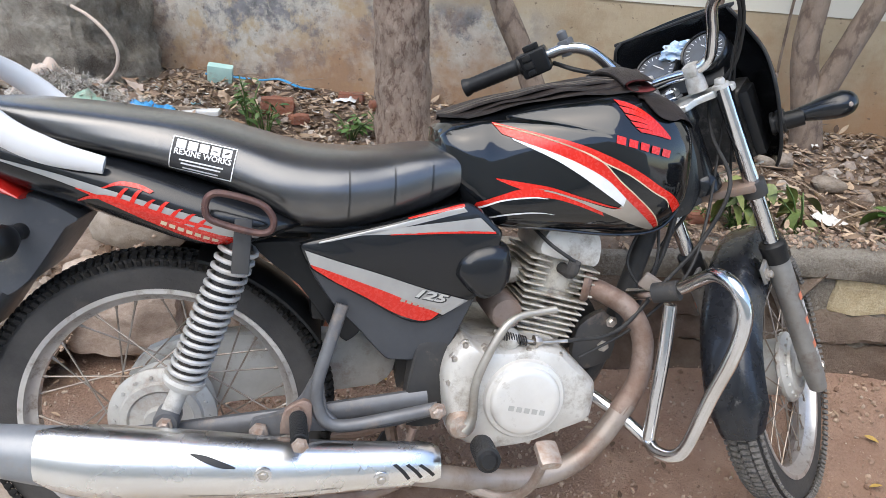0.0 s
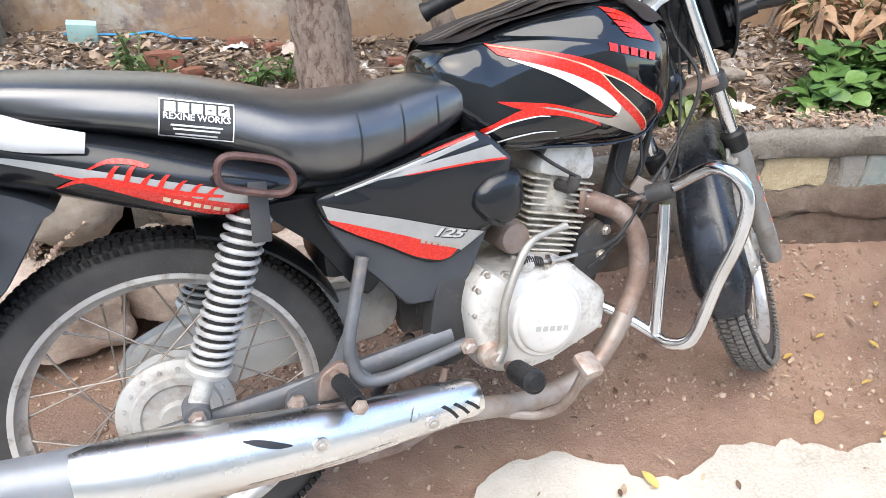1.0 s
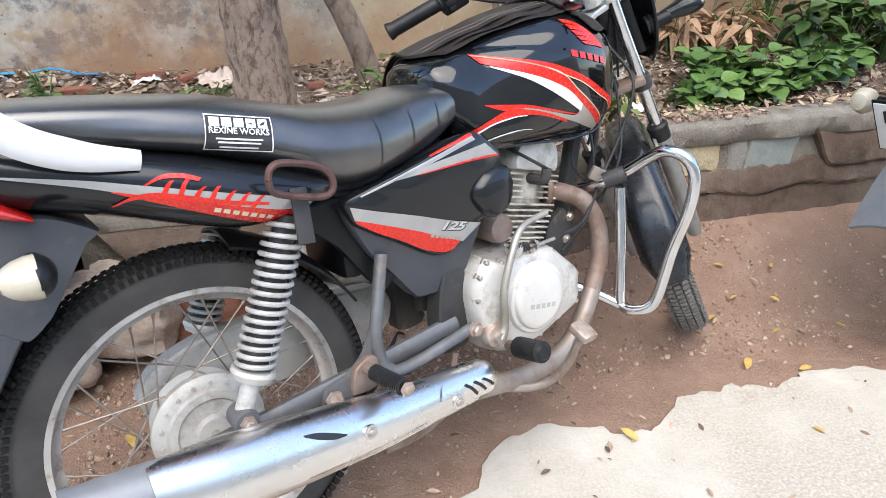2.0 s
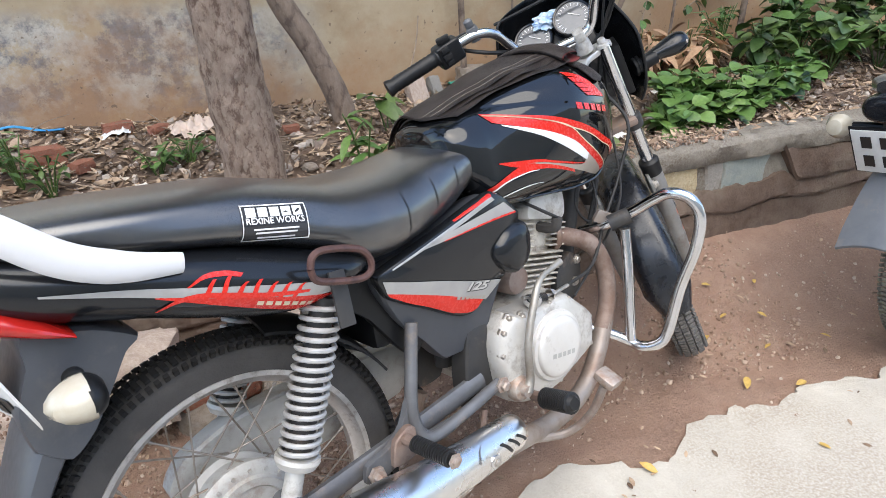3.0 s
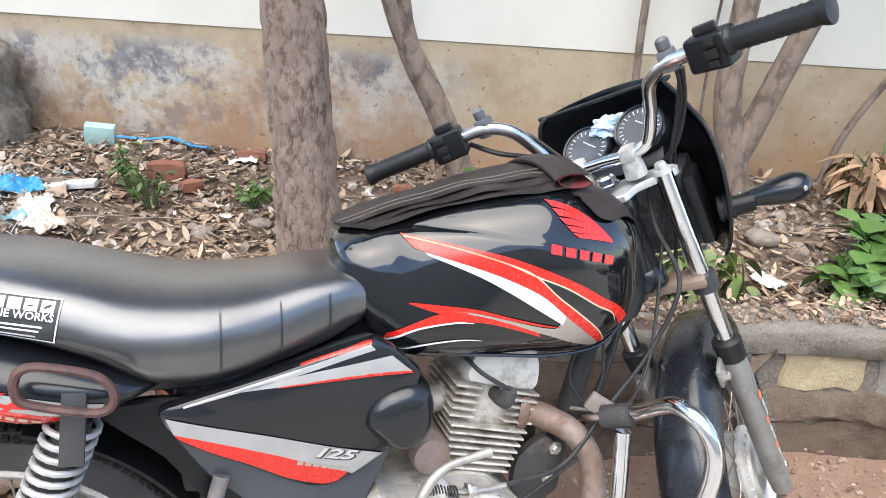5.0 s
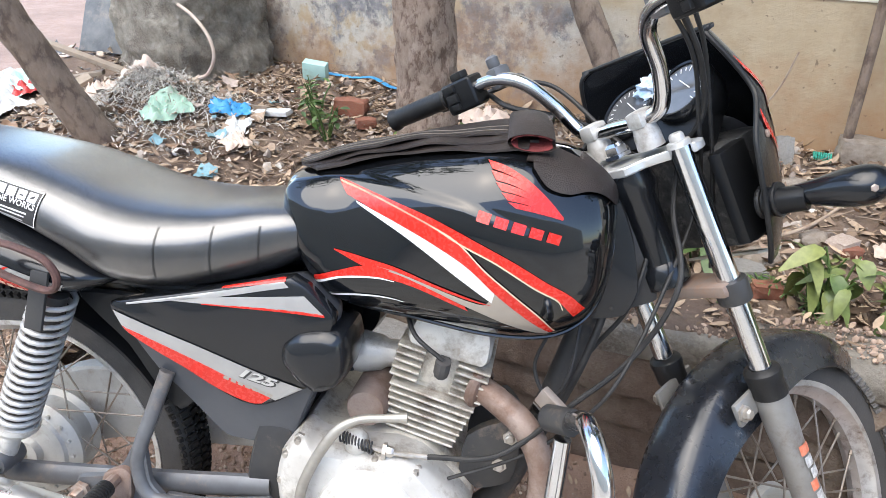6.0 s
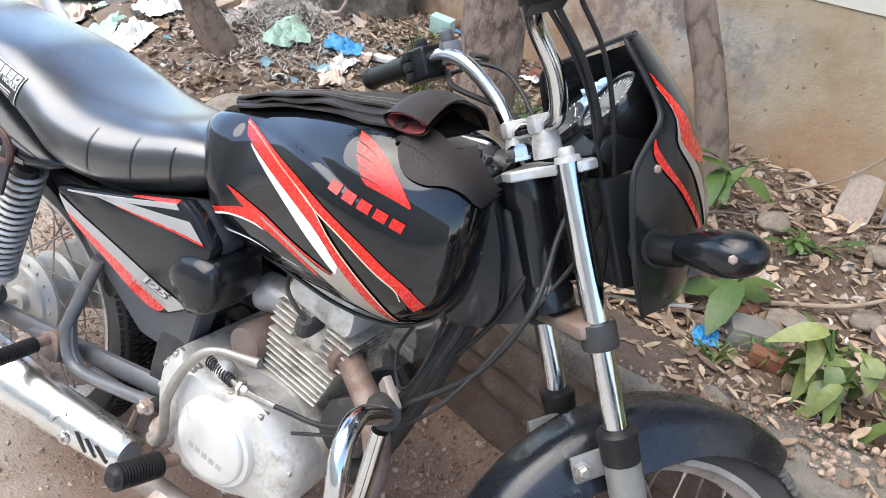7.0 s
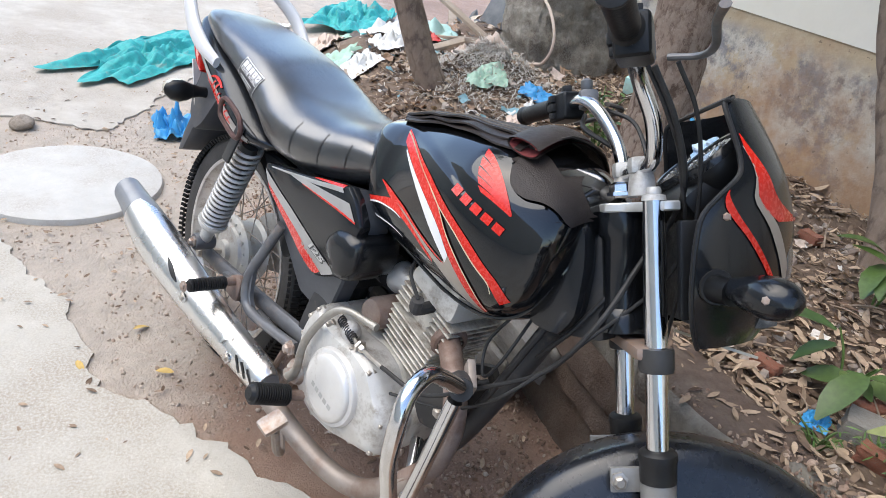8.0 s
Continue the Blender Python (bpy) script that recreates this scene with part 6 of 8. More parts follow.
def build_kerb():
    xs = [v for v in np.arange(-0.36, 3.6, 0.03)] + [4.5, 6, 8]
    rings = []
    for x in xs:
        t = kerb_top(x) + 0.007 * noise.noise((x * 5, 0, 4))
        n = lambda k: 0.009 * noise.noise((x * 7, k, 8)) + 0.004 * noise.noise((x * 25, k, 8))
        rings.append([(x, 0.805 + n(1), 0.0), (x, 0.80 + n(2), t - 0.24), (x, 0.815 + n(3), t - 0.09), (x, 0.79 + n(4), t - 0.075), (x, 0.782 + n(5), t - 0.02), (x, 0.795 + n(5), t - 0.004), (x, 0.83, t + n(6)), (x, 0.89 + n(3), t + n(7)), (x, 0.925 + n(2), t - 0.012), (x, 0.95, t - 0.2), (x, 0.95, 0.0)])
    bm = bmesh.new()
    loft(bm, rings)
    return tagged(finish("kerb", bm, M_KERB, angle=50), "low stone and mortar kerb along the soil bed", "kerb", "", "structure")


kerb = build_kerb()


def build_mud():
    """Soil washed over the near end of the kerb's top; its dark colour includes shade."""
    xs, ys = np.arange(-0.34, 1.3, 0.02), np.linspace(0.79, 0.94, 10)
    bm = bmesh.new()
    rows = []
    for x in xs:
        row = []
        for y in ys:
            t = fade(1.2, 0.9, x + 0.12 * noise.noise((x * 6, y * 14, 2)) - 0.5 * (y - 0.9))
            z = kerb_top(x) - 0.012 + 0.024 * t + 0.006 * noise.noise((x * 16, y * 16, 5)) - 0.03 * fade(0.815, 0.79, y)
            row.append(bm.verts.new((x, y, z)))
        rows.append(row)
    for a, b in zip(rows, rows[1:]):
        for k in range(len(ys) - 1):
            bm.faces.new((a[k], a[k + 1], b[k + 1], b[k]))
    return tagged(finish("mud", bm, M_KERBDIRT, angle=70), "soil smeared over the kerb's top, darkened to include the shade there", "soil", "", "structure")


build_mud()

# wall: stained ochre dado, cream paint above, a shallow ledge between
def wall_lower_material():
    m = bpy.data.materials.new("stained ochre plaster")
    m.use_nodes = True
    n, l = m.node_tree.nodes, m.node_tree.links
    b = n["Principled BSDF"]
    co = n.new("ShaderNodeTexCoord")
    def tex(s, d=9, r=0.7, off=(0, 0, 0), stretch=(1, 1, 1)):
        mp = n.new("ShaderNodeMapping")
        mp.inputs["Location"].default_value, mp.inputs["Scale"].default_value = off, stretch
        l.new(co.outputs["Object"], mp.inputs["Vector"])
        t = n.new("ShaderNodeTexNoise")
        t.inputs["Scale"].default_value, t.inputs["Detail"].default_value, t.inputs["Roughness"].default_value = s, d, r
        l.new(mp.outputs["Vector"], t.inputs["Vector"])
        return t.outputs["Fac"]
    def ramp(fac, stops):
        r = n.new("ShaderNodeValToRGB")
        while len(r.color_ramp.elements) < len(stops):
            r.color_ramp.elements.new(0.5)
        for e, (p, c) in zip(r.color_ramp.elements, stops):
            e.position, e.color = p, (*c, 1)
        l.new(fac, r.inputs["Fac"])
        return r.outputs["Color"]
    def mix(f, a, b_):
        x = n.new("ShaderNodeMix")
        x.data_type = "RGBA"
        l.new(f, x.inputs[0]), l.new(a, x.inputs[6])
        if isinstance(b_, tuple):
            x.inputs[7].default_value = (*b_, 1)
        else:
            l.new(b_, x.inputs[7])
        return x.outputs[2]
    col = ramp(tex(2.6), [(0.3, (0.38, 0.29, 0.18)), (0.5, (0.44, 0.35, 0.232)), (0.72, (0.3, 0.21, 0.12))])
    sep = n.new("ShaderNodeSeparateXYZ")
    l.new(co.outputs["Object"], sep.inputs[0])
    # peeling band: pale lime and dark mould in patches, strongest at mid height of the dado and towards the left
    band = n.new("ShaderNodeMapRange")
    band.inputs["From Min"].default_value, band.inputs["From Max"].default_value, band.interpolation_type = 0.985, 0.89, "SMOOTHSTEP"
    l.new(sep.outputs["Z"], band.inputs["Value"])
    along = n.new("ShaderNodeMapRange")
    along.inputs["From Min"].default_value, along.inputs["From Max"].default_value = 0.6, 0.25
    l.new(sep.outputs["X"], along.inputs["Value"])
    mul = n.new("ShaderNodeMath")
    mul.operation = "MULTIPLY"
    l.new(band.outputs["Result"], mul.inputs[0]), l.new(along.outputs["Result"], mul.inputs[1])
    def gate(fac, lo, hi):
        g = n.new("ShaderNodeMath")
        g.operation = "MULTIPLY"
        r = ramp(fac, [(lo, (0, 0, 0)), (hi, (1, 1, 1))])
        l.new(r, g.inputs[0]), l.new(mul.outputs[0], g.inputs[1])
        return g.outputs[0]
    pale = ramp(tex(30), [(0.35, (0.42, 0.38, 0.32)), (0.65, (0.53, 0.49, 0.42))])
    col = mix(gate(tex(5.5, off=(3, 0, 1)), 0.4, 0.48), col, pale)
    mould = ramp(tex(26), [(0.35, (0.13, 0.125, 0.125)), (0.65, (0.25, 0.24, 0.24))])
    col = mix(gate(tex(4.6, 10, 0.74, (7, 0, 2)), 0.47, 0.55), col, mould)
    # rusty damp towards the soil on the far stretch, and small dark chips
    fall = n.new("ShaderNodeMapRange")
    fall.inputs["From Min"].default_value, fall.inputs["From Max"].default_value = 1.0, 0.55
    fall.inputs["To Min"].default_value, fall.inputs["To Max"].default_value = -0.12, 0.2
    l.new(sep.outputs["Z"], fall.inputs["Value"])
    rise = n.new("ShaderNodeMath")
    l.new(tex(3.2, off=(0, 0, 5)), rise.inputs[0]), l.new(fall.outputs["Result"], rise.inputs[1])
    far = n.new("ShaderNodeMapRange")
    far.inputs["From Min"].default_value, far.inputs["From Max"].default_value, far.inputs["To Max"].default_value = 1.5, 2.4, 0.16
    l.new(sep.outputs["X"], far.inputs["Value"])
    both = n.new("ShaderNodeMath")
    l.new(rise.outputs[0], both.inputs[0]), l.new(far.outputs["Result"], both.inputs[1])
    damp = ramp(both.outputs[0], [(0.45, (0, 0, 0)), (0.72, (0.85, 0.85, 0.85))])
    col = mix(damp, col, (0.36, 0.21, 0.11))
    chips = ramp(tex(42, 3, 0.5), [(0.67, (0, 0, 0)), (0.71, (0.7, 0.7, 0.7))])
    col = mix(chips, col, (0.14, 0.1, 0.07))
    l.new(col, b.inputs["Base Color"])
    b.inputs["Roughness"].default_value = 0.85
    bp = n.new("ShaderNodeBump")
    bp.inputs["Strength"].default_value, bp.inputs["Distance"].default_value = 0.5, 0.012
    l.new(tex(28), bp.inputs["Height"])
    l.new(bp.outputs["Normal"], b.inputs["Normal"])
    return m


M_OCHRE = wall_lower_material()


def wall_part(name, z0, z1, y, mat, label, amp):
    xs = list(np.arange(-2.3, 8.01, 0.06))
    zs = list(np.linspace(z0, z1, max(2, int((z1 - z0) / 0.06))))
    bm = bmesh.new()
    front = [[bm.verts.new((x, y + amp * (noise.noise((x * 3, z * 3, 1)) + 0.5 * noise.noise((x * 10, z * 10, 4))), z)) for x in xs] for z in zs]
    back = [[bm.verts.new((x, 2.17, z)) for x in (xs[0], xs[-1])] for z in (zs[0], zs[-1])]
    for r, s in zip(front, front[1:]):
        for i in range(len(xs) - 1):
            bm.faces.new((r[i], r[i + 1], s[i + 1], s[i]))
    bm.faces.new([*front[-1], back[1][1], back[1][0]])
    bm.faces.new([*front[0][::-1], back[0][0], back[0][1]])
    bm.faces.new((back[0][0], back[0][1], back[1][1], back[1][0]))
    bm.faces.new([r[0] for r in front] + [back[1][0], back[0][0]])
    bm.faces.new([r[-1] for r in front][::-1] + [back[0][1], back[1][1]])
    return tagged(finish(name, bm, mat, angle=60), label, "wall", "", "structure")


wall_part("wall_lower", -0.1, 1.006, 1.949, M_OCHRE, "stained and peeling ochre plaster wall base", 0.004)
wall_part("wall_upper", 1.006, 3.2, 1.944, M_CREAM, "cream painted compound wall", 0.002)


# ---------------------------------------------------------------- trees
def bark_material(name, c1, c2, c3, scale, bump):
    m = bpy.data.materials.new(name)
    m.use_nodes = True
    n, l = m.node_tree.nodes, m.node_tree.links
    b = n["Principled BSDF"]
    co = n.new("ShaderNodeTexCoord")
    mp = n.new("ShaderNodeMapping")
    mp.inputs["Scale"].default_value = (1, 1, 0.55)
    l.new(co.outputs["Object"], mp.inputs["Vector"])
    v = n.new("ShaderNodeTexVoronoi")
    v.feature = "F1"
    v.inputs["Scale"].default_value = scale
    nz = n.new("ShaderNodeTexNoise")
    nz.inputs["Scale"].default_value, nz.inputs["Detail"].default_value, nz.inputs["Roughness"].default_value = scale * 0.9, 9, 0.75
    l.new(mp.outputs["Vector"], nz.inputs["Vector"])
    add = n.new("ShaderNodeMix")
    add.data_type = "VECTOR"
    add.inputs[0].default_value = 0.06
    l.new(mp.outputs["Vector"], add.inputs[4]), l.new(nz.outputs["Color"], add.inputs[5])
    l.new(add.outputs[1], v.inputs["Vector"])
    r = n.new("ShaderNodeValToRGB")
    r.color_ramp.elements[0].position, r.color_ramp.elements[0].color = 0.3, (*c1, 1)
    r.color_ramp.elements[1].position, r.color_ramp.elements[1].color = 0.7, (*c2, 1)
    l.new(nz.outputs["Fac"], r.inputs["Fac"])
    r2 = n.new("ShaderNodeValToRGB")
    r2.color_ramp.elements[0].position, r2.color_ramp.elements[0].color = 0.5, (0, 0, 0, 1)
    r2.color_ramp.elements[1].position, r2.color_ramp.elements[1].color = 0.8, (1, 1, 1, 1)
    l.new(v.outputs["Distance"], r2.inputs["Fac"])
    mx = n.new("ShaderNodeMix")
    mx.data_type = "RGBA"
    mx.inputs[7].default_value = (*c3, 1)
    l.new(r2.outputs["Color"], mx.inputs[0]), l.new(r.outputs["Color"], mx.inputs[6])
    l.new(mx.outputs[2], b.inputs["Base Color"])
    b.inputs["Roughness"].default_value = 0.88
    inv = n.new("ShaderNodeMath")
    inv.operation = "MULTIPLY_ADD"
    inv.inputs[1].default_value, inv.inputs[2].default_value = -1.0, 1.0
    l.new(v.outputs["Distance"], inv.inputs[0])
    sm = n.new("ShaderNodeMath")
    sm.operation = "ADD"
    l.new(inv.outputs[0], sm.inputs[0]), l.new(nz.outputs["Fac"], sm.inputs[1])
    bp = n.new("ShaderNodeBump")
    bp.inputs["Strength"].default_value, bp.inputs["Distance"].default_value = bump, 0.012
    l.new(sm.outputs[0], bp.inputs["Height"])
    l.new(bp.outputs["Normal"], b.inputs["Normal"])
    return m


M_BARK = bark_material("rough grey-brown bark", (0.36, 0.25, 0.19), (0.56, 0.44, 0.35), (0.21, 0.135, 0.1), 64, 1.0)
M_BARK2 = bark_material("smooth grey bark", (0.18, 0.13, 0.098), (0.28, 0.215, 0.165), (0.12, 0.085, 0.065), 34, 0.5)


def leaf_material(name, c1, c2, rough=0.45):
    m = bpy.data.materials.new(name)
    m.use_nodes = True
    n, l = m.node_tree.nodes, m.node_tree.links
    b = n["Principled BSDF"]
    g = n.new("ShaderNodeNewGeometry")
    r = n.new("ShaderNodeValToRGB")
    r.color_ramp.elements[0].color, r.color_ramp.elements[1].color = (*c1, 1), (*c2, 1)
    l.new(g.outputs["Random Per Island"], r.inputs["Fac"])
    co = n.new("ShaderNodeTexCoord")
    nz = n.new("ShaderNodeTexNoise")
    nz.inputs["Scale"].default_value = 90
    l.new(co.outputs["Object"], nz.inputs["Vector"])
    hsv = n.new("ShaderNodeHueSaturation")
    mr = n.new("ShaderNodeMapRange")
    mr.inputs["To Min"].default_value, mr.inputs["To Max"].default_value = 0.6, 1.4
    l.new(nz.outputs["Fac"], mr.inputs["Value"])
    l.new(mr.outputs["Result"], hsv.inputs["Value"])
    l.new(r.outputs["Color"], hsv.inputs["Color"])
    l.new(hsv.outputs["Color"], b.inputs["Base Color"])
    b.inputs["Roughness"].default_value = rough
    b.inputs["Subsurface Weight"].default_value = 0.0
    return m


M_LEAF = leaf_material("fresh green leaf", (0.05, 0.115, 0.022), (0.115, 0.2, 0.048))
M_LEAFDARK = leaf_material("dark green leaf", (0.03, 0.07, 0.016), (0.085, 0.135, 0.03))
M_LEAFYELLOW = leaf_material("yellow-green wilting leaf", (0.065, 0.115, 0.03), (0.22, 0.24, 0.075))
M_LITTER = leaf_material("dry leaf litter", (0.09, 0.052, 0.032), (0.5, 0.37, 0.255), 0.85)
M_DRYLEAF = leaf_material("withered brown leaf", (0.26, 0.14, 0.07), (0.5, 0.33, 0.2), 0.8)
M_FALLEN = leaf_material("fallen yellow leaf", (0.5, 0.36, 0.06), (0.45, 0.28, 0.1), 0.6)
M_TWIG = material("dry twig", (0.22, 0.155, 0.11), (0.34, 0.27, 0.2), 0.85, scale=30, per_object=0.2)


def leaf_into(verts, faces, m, length, width, curl=0.25, fold=0.2):
    """A leaf with a midrib fold and a drooping tip: 8 quads."""
    i0 = len(verts)
    for k in range(5):
        f = k / 4
        w = width * math.sin(math.pi * min(1, f * 0.92 + 0.06)) ** 0.75 / 2
        x, z = f * length, -curl * length * f * f
        for s in (-1, 0, 1):
            verts.append(m @ Vector((x, s * w, z + abs(s) * fold * w)))
    for k in range(4):
        for s in range(2):
            a = i0 + k * 3 + s
            faces.append((a, a + 3, a + 4, a + 1))


def mesh_of(name, verts, faces, mat):
    me = bpy.data.meshes.new(name)
    me.from_pydata(verts, [], faces)
    me.polygons.foreach_set("use_smooth", [True] * len(faces))
    me.materials.append(mat)
    return me


def trunk_mesh(path, radii, mat, name, parent, seg=72, n=34, rough=0.06, freq=16.0):
    line = smooth_line(path, n)
    rings = []
    for k, p in enumerate(line):
        d = (line[min(k + 1, len(line) - 1)] - line[max(k - 1, 0)]).normalized()
        u = d.cross(Vector((0.3, 1, 0.1))).normalized()
        v = d.cross(u)
        r = float(np.interp(k / (len(line) - 1), np.linspace(0, 1, len(radii)), radii))
        ring = []
        for q in range(seg):
            a = 2 * math.pi * q / seg
            o = u * math.cos(a) + v * math.sin(a)
            w = p + o * r
            k2 = 1 + rough * (noise.noise(w * freq) + 0.6 * noise.noise(Vector((w.x * 55, w.y * 55, w.z * 24))))
            ring.append(p + o * r * k2)
        rings.append(ring)
    bm = bmesh.new()
    loft(bm, rings)
    return finish(name, bm, mat, parent, angle=80)


def crown(tree, centre, spread, count, rnd, mat, size=0.11):
    verts, faces = [], []
    clumps = [Vector((rnd.gauss(0, 0.5) * spread[0], rnd.gauss(0, 0.5) * spread[1], rnd.gauss(0, 0.5) * spread[2])) + Vector(centre) for _ in range(26)]
    for _ in range(count):
        c = rnd.choice(clumps)
        p = c + Vector((rnd.gauss(0, 0.16), rnd.gauss(0, 0.16), rnd.gauss(0, 0.13)))
        leaf_into(verts, faces, Matrix.Translation(p) @ pose(0, 0, 0, rnd.uniform(-50, 50), rnd.uniform(-20, 60), rnd.uniform(0, 360)), size * rnd.uniform(0.7, 1.2), size * 0.42)
    ob = new("crown", mesh_of("crown", verts, faces, mat))
    ob.parent = tree
    return clumps


def tree_thing(name_label, path, radii, limbs, crown_at, spread, mat, seed, rough=0.06, count=1500, leafy=None):
    rnd = random.Random(seed)
    tree = tagged(new("tree"), name_label, "tree")
    trunk_mesh(path, radii, mat, "trunk", tree, rough=rough)
    for lp, lr in limbs:
        trunk_mesh(lp, lr, mat, "limb", tree, seg=18, n=10, rough=0.04)
    clumps = crown(tree, crown_at, spread, count, rnd, leafy or M_LEAFDARK)
    top = Vector(path[-1])
    for c in clumps[:9]:
        mid = top.lerp(c, 0.5) + Vector((0, 0, -0.08))
        trunk_mesh([top, mid, c], [radii[-1] * 0.5, radii[-1] * 0.3, 0.008], mat, "limb", tree, seg=8, n=4, rough=0.03)
    return tree


tree_thing("sturdy tree with rough flaky grey-brown bark", [(0.165, 1.09, 0.3), (0.16, 1.09, 0.5), (0.143, 1.1, 0.8), (0.125, 1.1, 1.1), (0.112, 1.11, 1.4), (0.11, 1.14, 2.0), (0.16, 1.2, 2.7)], [0.1, 0.088, 0.081, 0.078, 0.076, 0.07, 0.055], [], (0.2, 1.25, 3.5), (1.0, 0.8, 0.5), M_BARK, 4, 0.1)
tree_thing("slender leaning grey tree with a pruned fork", [(0.575, 1.63, 0.42), (0.545, 1.63, 0.6), (0.468, 1.63, 0.79), (0.385, 1.63, 0.94), (0.347, 1.63, 1.02), (0.322, 1.63, 1.17), (0.3, 1.63, 1.6), (0.28, 1.62, 2.4)], [0.055, 0.046, 0.042, 0.042, 0.036, 0.03, 0.026, 0.018],
           [([(0.36, 1.62, 0.99), (0.32, 1.6, 1.06), (0.28, 1.58, 1.17), (0.265, 1.57, 1.24)], [0.033, 0.026, 0.022, 0.012])], (0.3, 1.5, 3.1), (0.7, 0.5, 0.4), M_BARK2, 5, 0.03, 800)
# the forking tree's crown, out of view, is enlarged to shade the wall's far end
tree_thing("grey tree forking low against the wall", [(1.54, 1.7, 0.42), (1.475, 1.7, 0.69), (1.42, 1.7, 0.88), (1.41, 1.7, 1.04), (1.42, 1.7, 1.5), (1.4, 1.68, 2.3)], [0.062, 0.05, 0.044, 0.042, 0.036, 0.025],
           [([(1.478, 1.7, 0.68), (1.53, 1.685, 0.87), (1.59, 1.68, 1.08), (1.68, 1.66, 1.4), (1.84, 1.62, 2.2)], [0.045, 0.04, 0.038, 0.032, 0.022])], (2.2, 1.45, 2.6), (1.1, 0.5, 0.4), M_BARK2, 6, 0.03, 3000)
tree_thing("leaning brown tree beside the rubbish heap", [(-1.02, 1.0, 0.22), (-1.04, 0.95, 0.42), (-1.07, 0.87, 0.58), (-1.1, 0.8, 0.76), (-1.13, 0.73, 0.95), (-1.2, 0.62, 1.5), (-1.25, 0.55, 2.4)], [0.1, 0.07, 0.06, 0.056, 0.054, 0.048, 0.036],
           [([(-1.03, 0.96, 0.42), (-0.92, 0.93, 0.46), (-0.8, 0.93, 0.45)], [0.035, 0.022, 0.01]), ([(-1.02, 0.98, 0.42), (-0.92, 1.04, 0.48), (-0.84, 1.12, 0.47)], [0.035, 0.02, 0.009])], (-1.3, 0.6, 3.1), (0.9, 0.7, 0.5), M_BARK2, 7, 0.05, 900)
for pts, r in (([(1.15, 1.84, 0.5), (1.142, 1.85, 0.85), (1.133, 1.85, 1.15), (1.14, 1.84, 1.7)], 0.014), ([(1.84, 1.84, 0.5), (1.87, 1.85, 0.66), (1.93, 1.85, 0.85), (2.08, 1.84, 1.12), (2.3, 1.8, 1.5)], 0.012), ([(1.4, 1.87, 0.6), (1.39, 1.88, 1.1), (1.42, 1.88, 1.6)], 0.005), ([(2.2, 1.84, 0.5), (2.24, 1.86, 0.8), (2.26, 1.86, 1.1), (2.3, 1.85, 1.5)], 0.007), ([(2.6, 1.8, 0.5), (2.64, 1.82, 0.9), (2.72, 1.82, 1.1), (2.9, 1.8, 1.5)], 0.016)):
    tagged(finish("sapling", tube_mesh(pts, r, 10), M_BARK2), "thin bare grey sapling stem by the wall", "sapling")


# ---------------------------------------------------------------- plants
def plant(label, base, stems, leaf_len, leaf_w, per, mat, seed, tall=0.2, spread=0.12, heart=False, droop=0.25):
    rnd = random.Random(seed)
    ob = tagged(new("plant"), label, "plant")
    ob.matrix_world = Matrix.Translation(base)
    verts, faces = [], []
    for k in range(stems):
        a = rnd.uniform(0, 2 * math.pi)
        s = rnd.uniform(0.3, 1.0)
        h = tall * rnd.uniform(0.55, 1.1)
        end = Vector((math.cos(a) * spread * s, math.sin(a) * spread * s, h))
        mid = end * 0.5 + Vector((0, 0, h * 0.15))
        part("stem", tube_mesh([(0, 0, -0.02), mid, end], [0.0035, 0.002], 6, 5), M_LEAFDARK, ob)
        for q in range(per):
            f = rnd.uniform(0.35, 1.0)
            p = mid.lerp(end, max(0.0, 2 * f - 1)) if f > 0.5 else mid * (2 * f)
            m = Matrix.Translation(p) @ pose(0, 0, 0, 0, 0, rnd.uniform(0, 360)) @ pose(0, 0, 0, rnd.uniform(-25, 25), rnd.uniform(-35, 30), 0) @ Matrix.Translation((0.01, 0, 0))
            leaf_into(verts, faces, m, leaf_len * rnd.uniform(0.6, 1.15), leaf_w * rnd.uniform(0.75, 1.1), droop, 0.25)
    lv = new("foliage", mesh_of("foliage", verts, faces, mat))
    lv.parent = ob
    return ob


def on_bed(x, y, up=0.0):
    return (x, y, bed_z(x, y) + up)


plant("big-leaved green shrub behind the fuel tank", on_bed(0.5, 1.12), 5, 0.1, 0.034, 4, M_LEAF, 11, 0.24, 0.09, droop=0.6)
for x, y, s in ((1.62, 1.05, 1), (1.7, 1.1, 2), (1.78, 1.05, 3), (1.88, 1.08, 4), (1.98, 1.1, 5), (1.72, 1.2, 6), (1.85, 1.22, 7), (2.0, 1.24, 8), (2.12, 1.16, 9), (2.24, 1.22, 10), (2.38, 1.27, 11), (2.52, 1.33, 12)):
    plant("low heart-leaved green creeper on the bed", on_bed(x, y), 9, 0.072, 0.068, 5, M_LEAF, 20 + s, 0.15, 0.12)
for x, y, s in ((2.45, 1.5, 1), (2.62, 1.46, 2), (2.8, 1.42, 3), (2.95, 1.5, 4), (3.1, 1.4, 5), (2.7, 1.65, 6), (2.9, 1.72, 7), (3.12, 1.66, 8), (3.3, 1.5, 9), (3.3, 1.75, 10), (3.5, 1.6, 11)):
    plant("dark green climbing bush at the wall", on_bed(x, y), 9, 0.095, 0.07, 5, M_LEAFDARK if s % 3 else M_LEAF, 40 + s, 0.26 if s < 6 else 0.34, 0.2)
plant("bright green bushy weed by the wall", on_bed(2.36, 1.66), 16, 0.04, 0.022, 8, M_LEAF, 57, 0.24, 0.1)
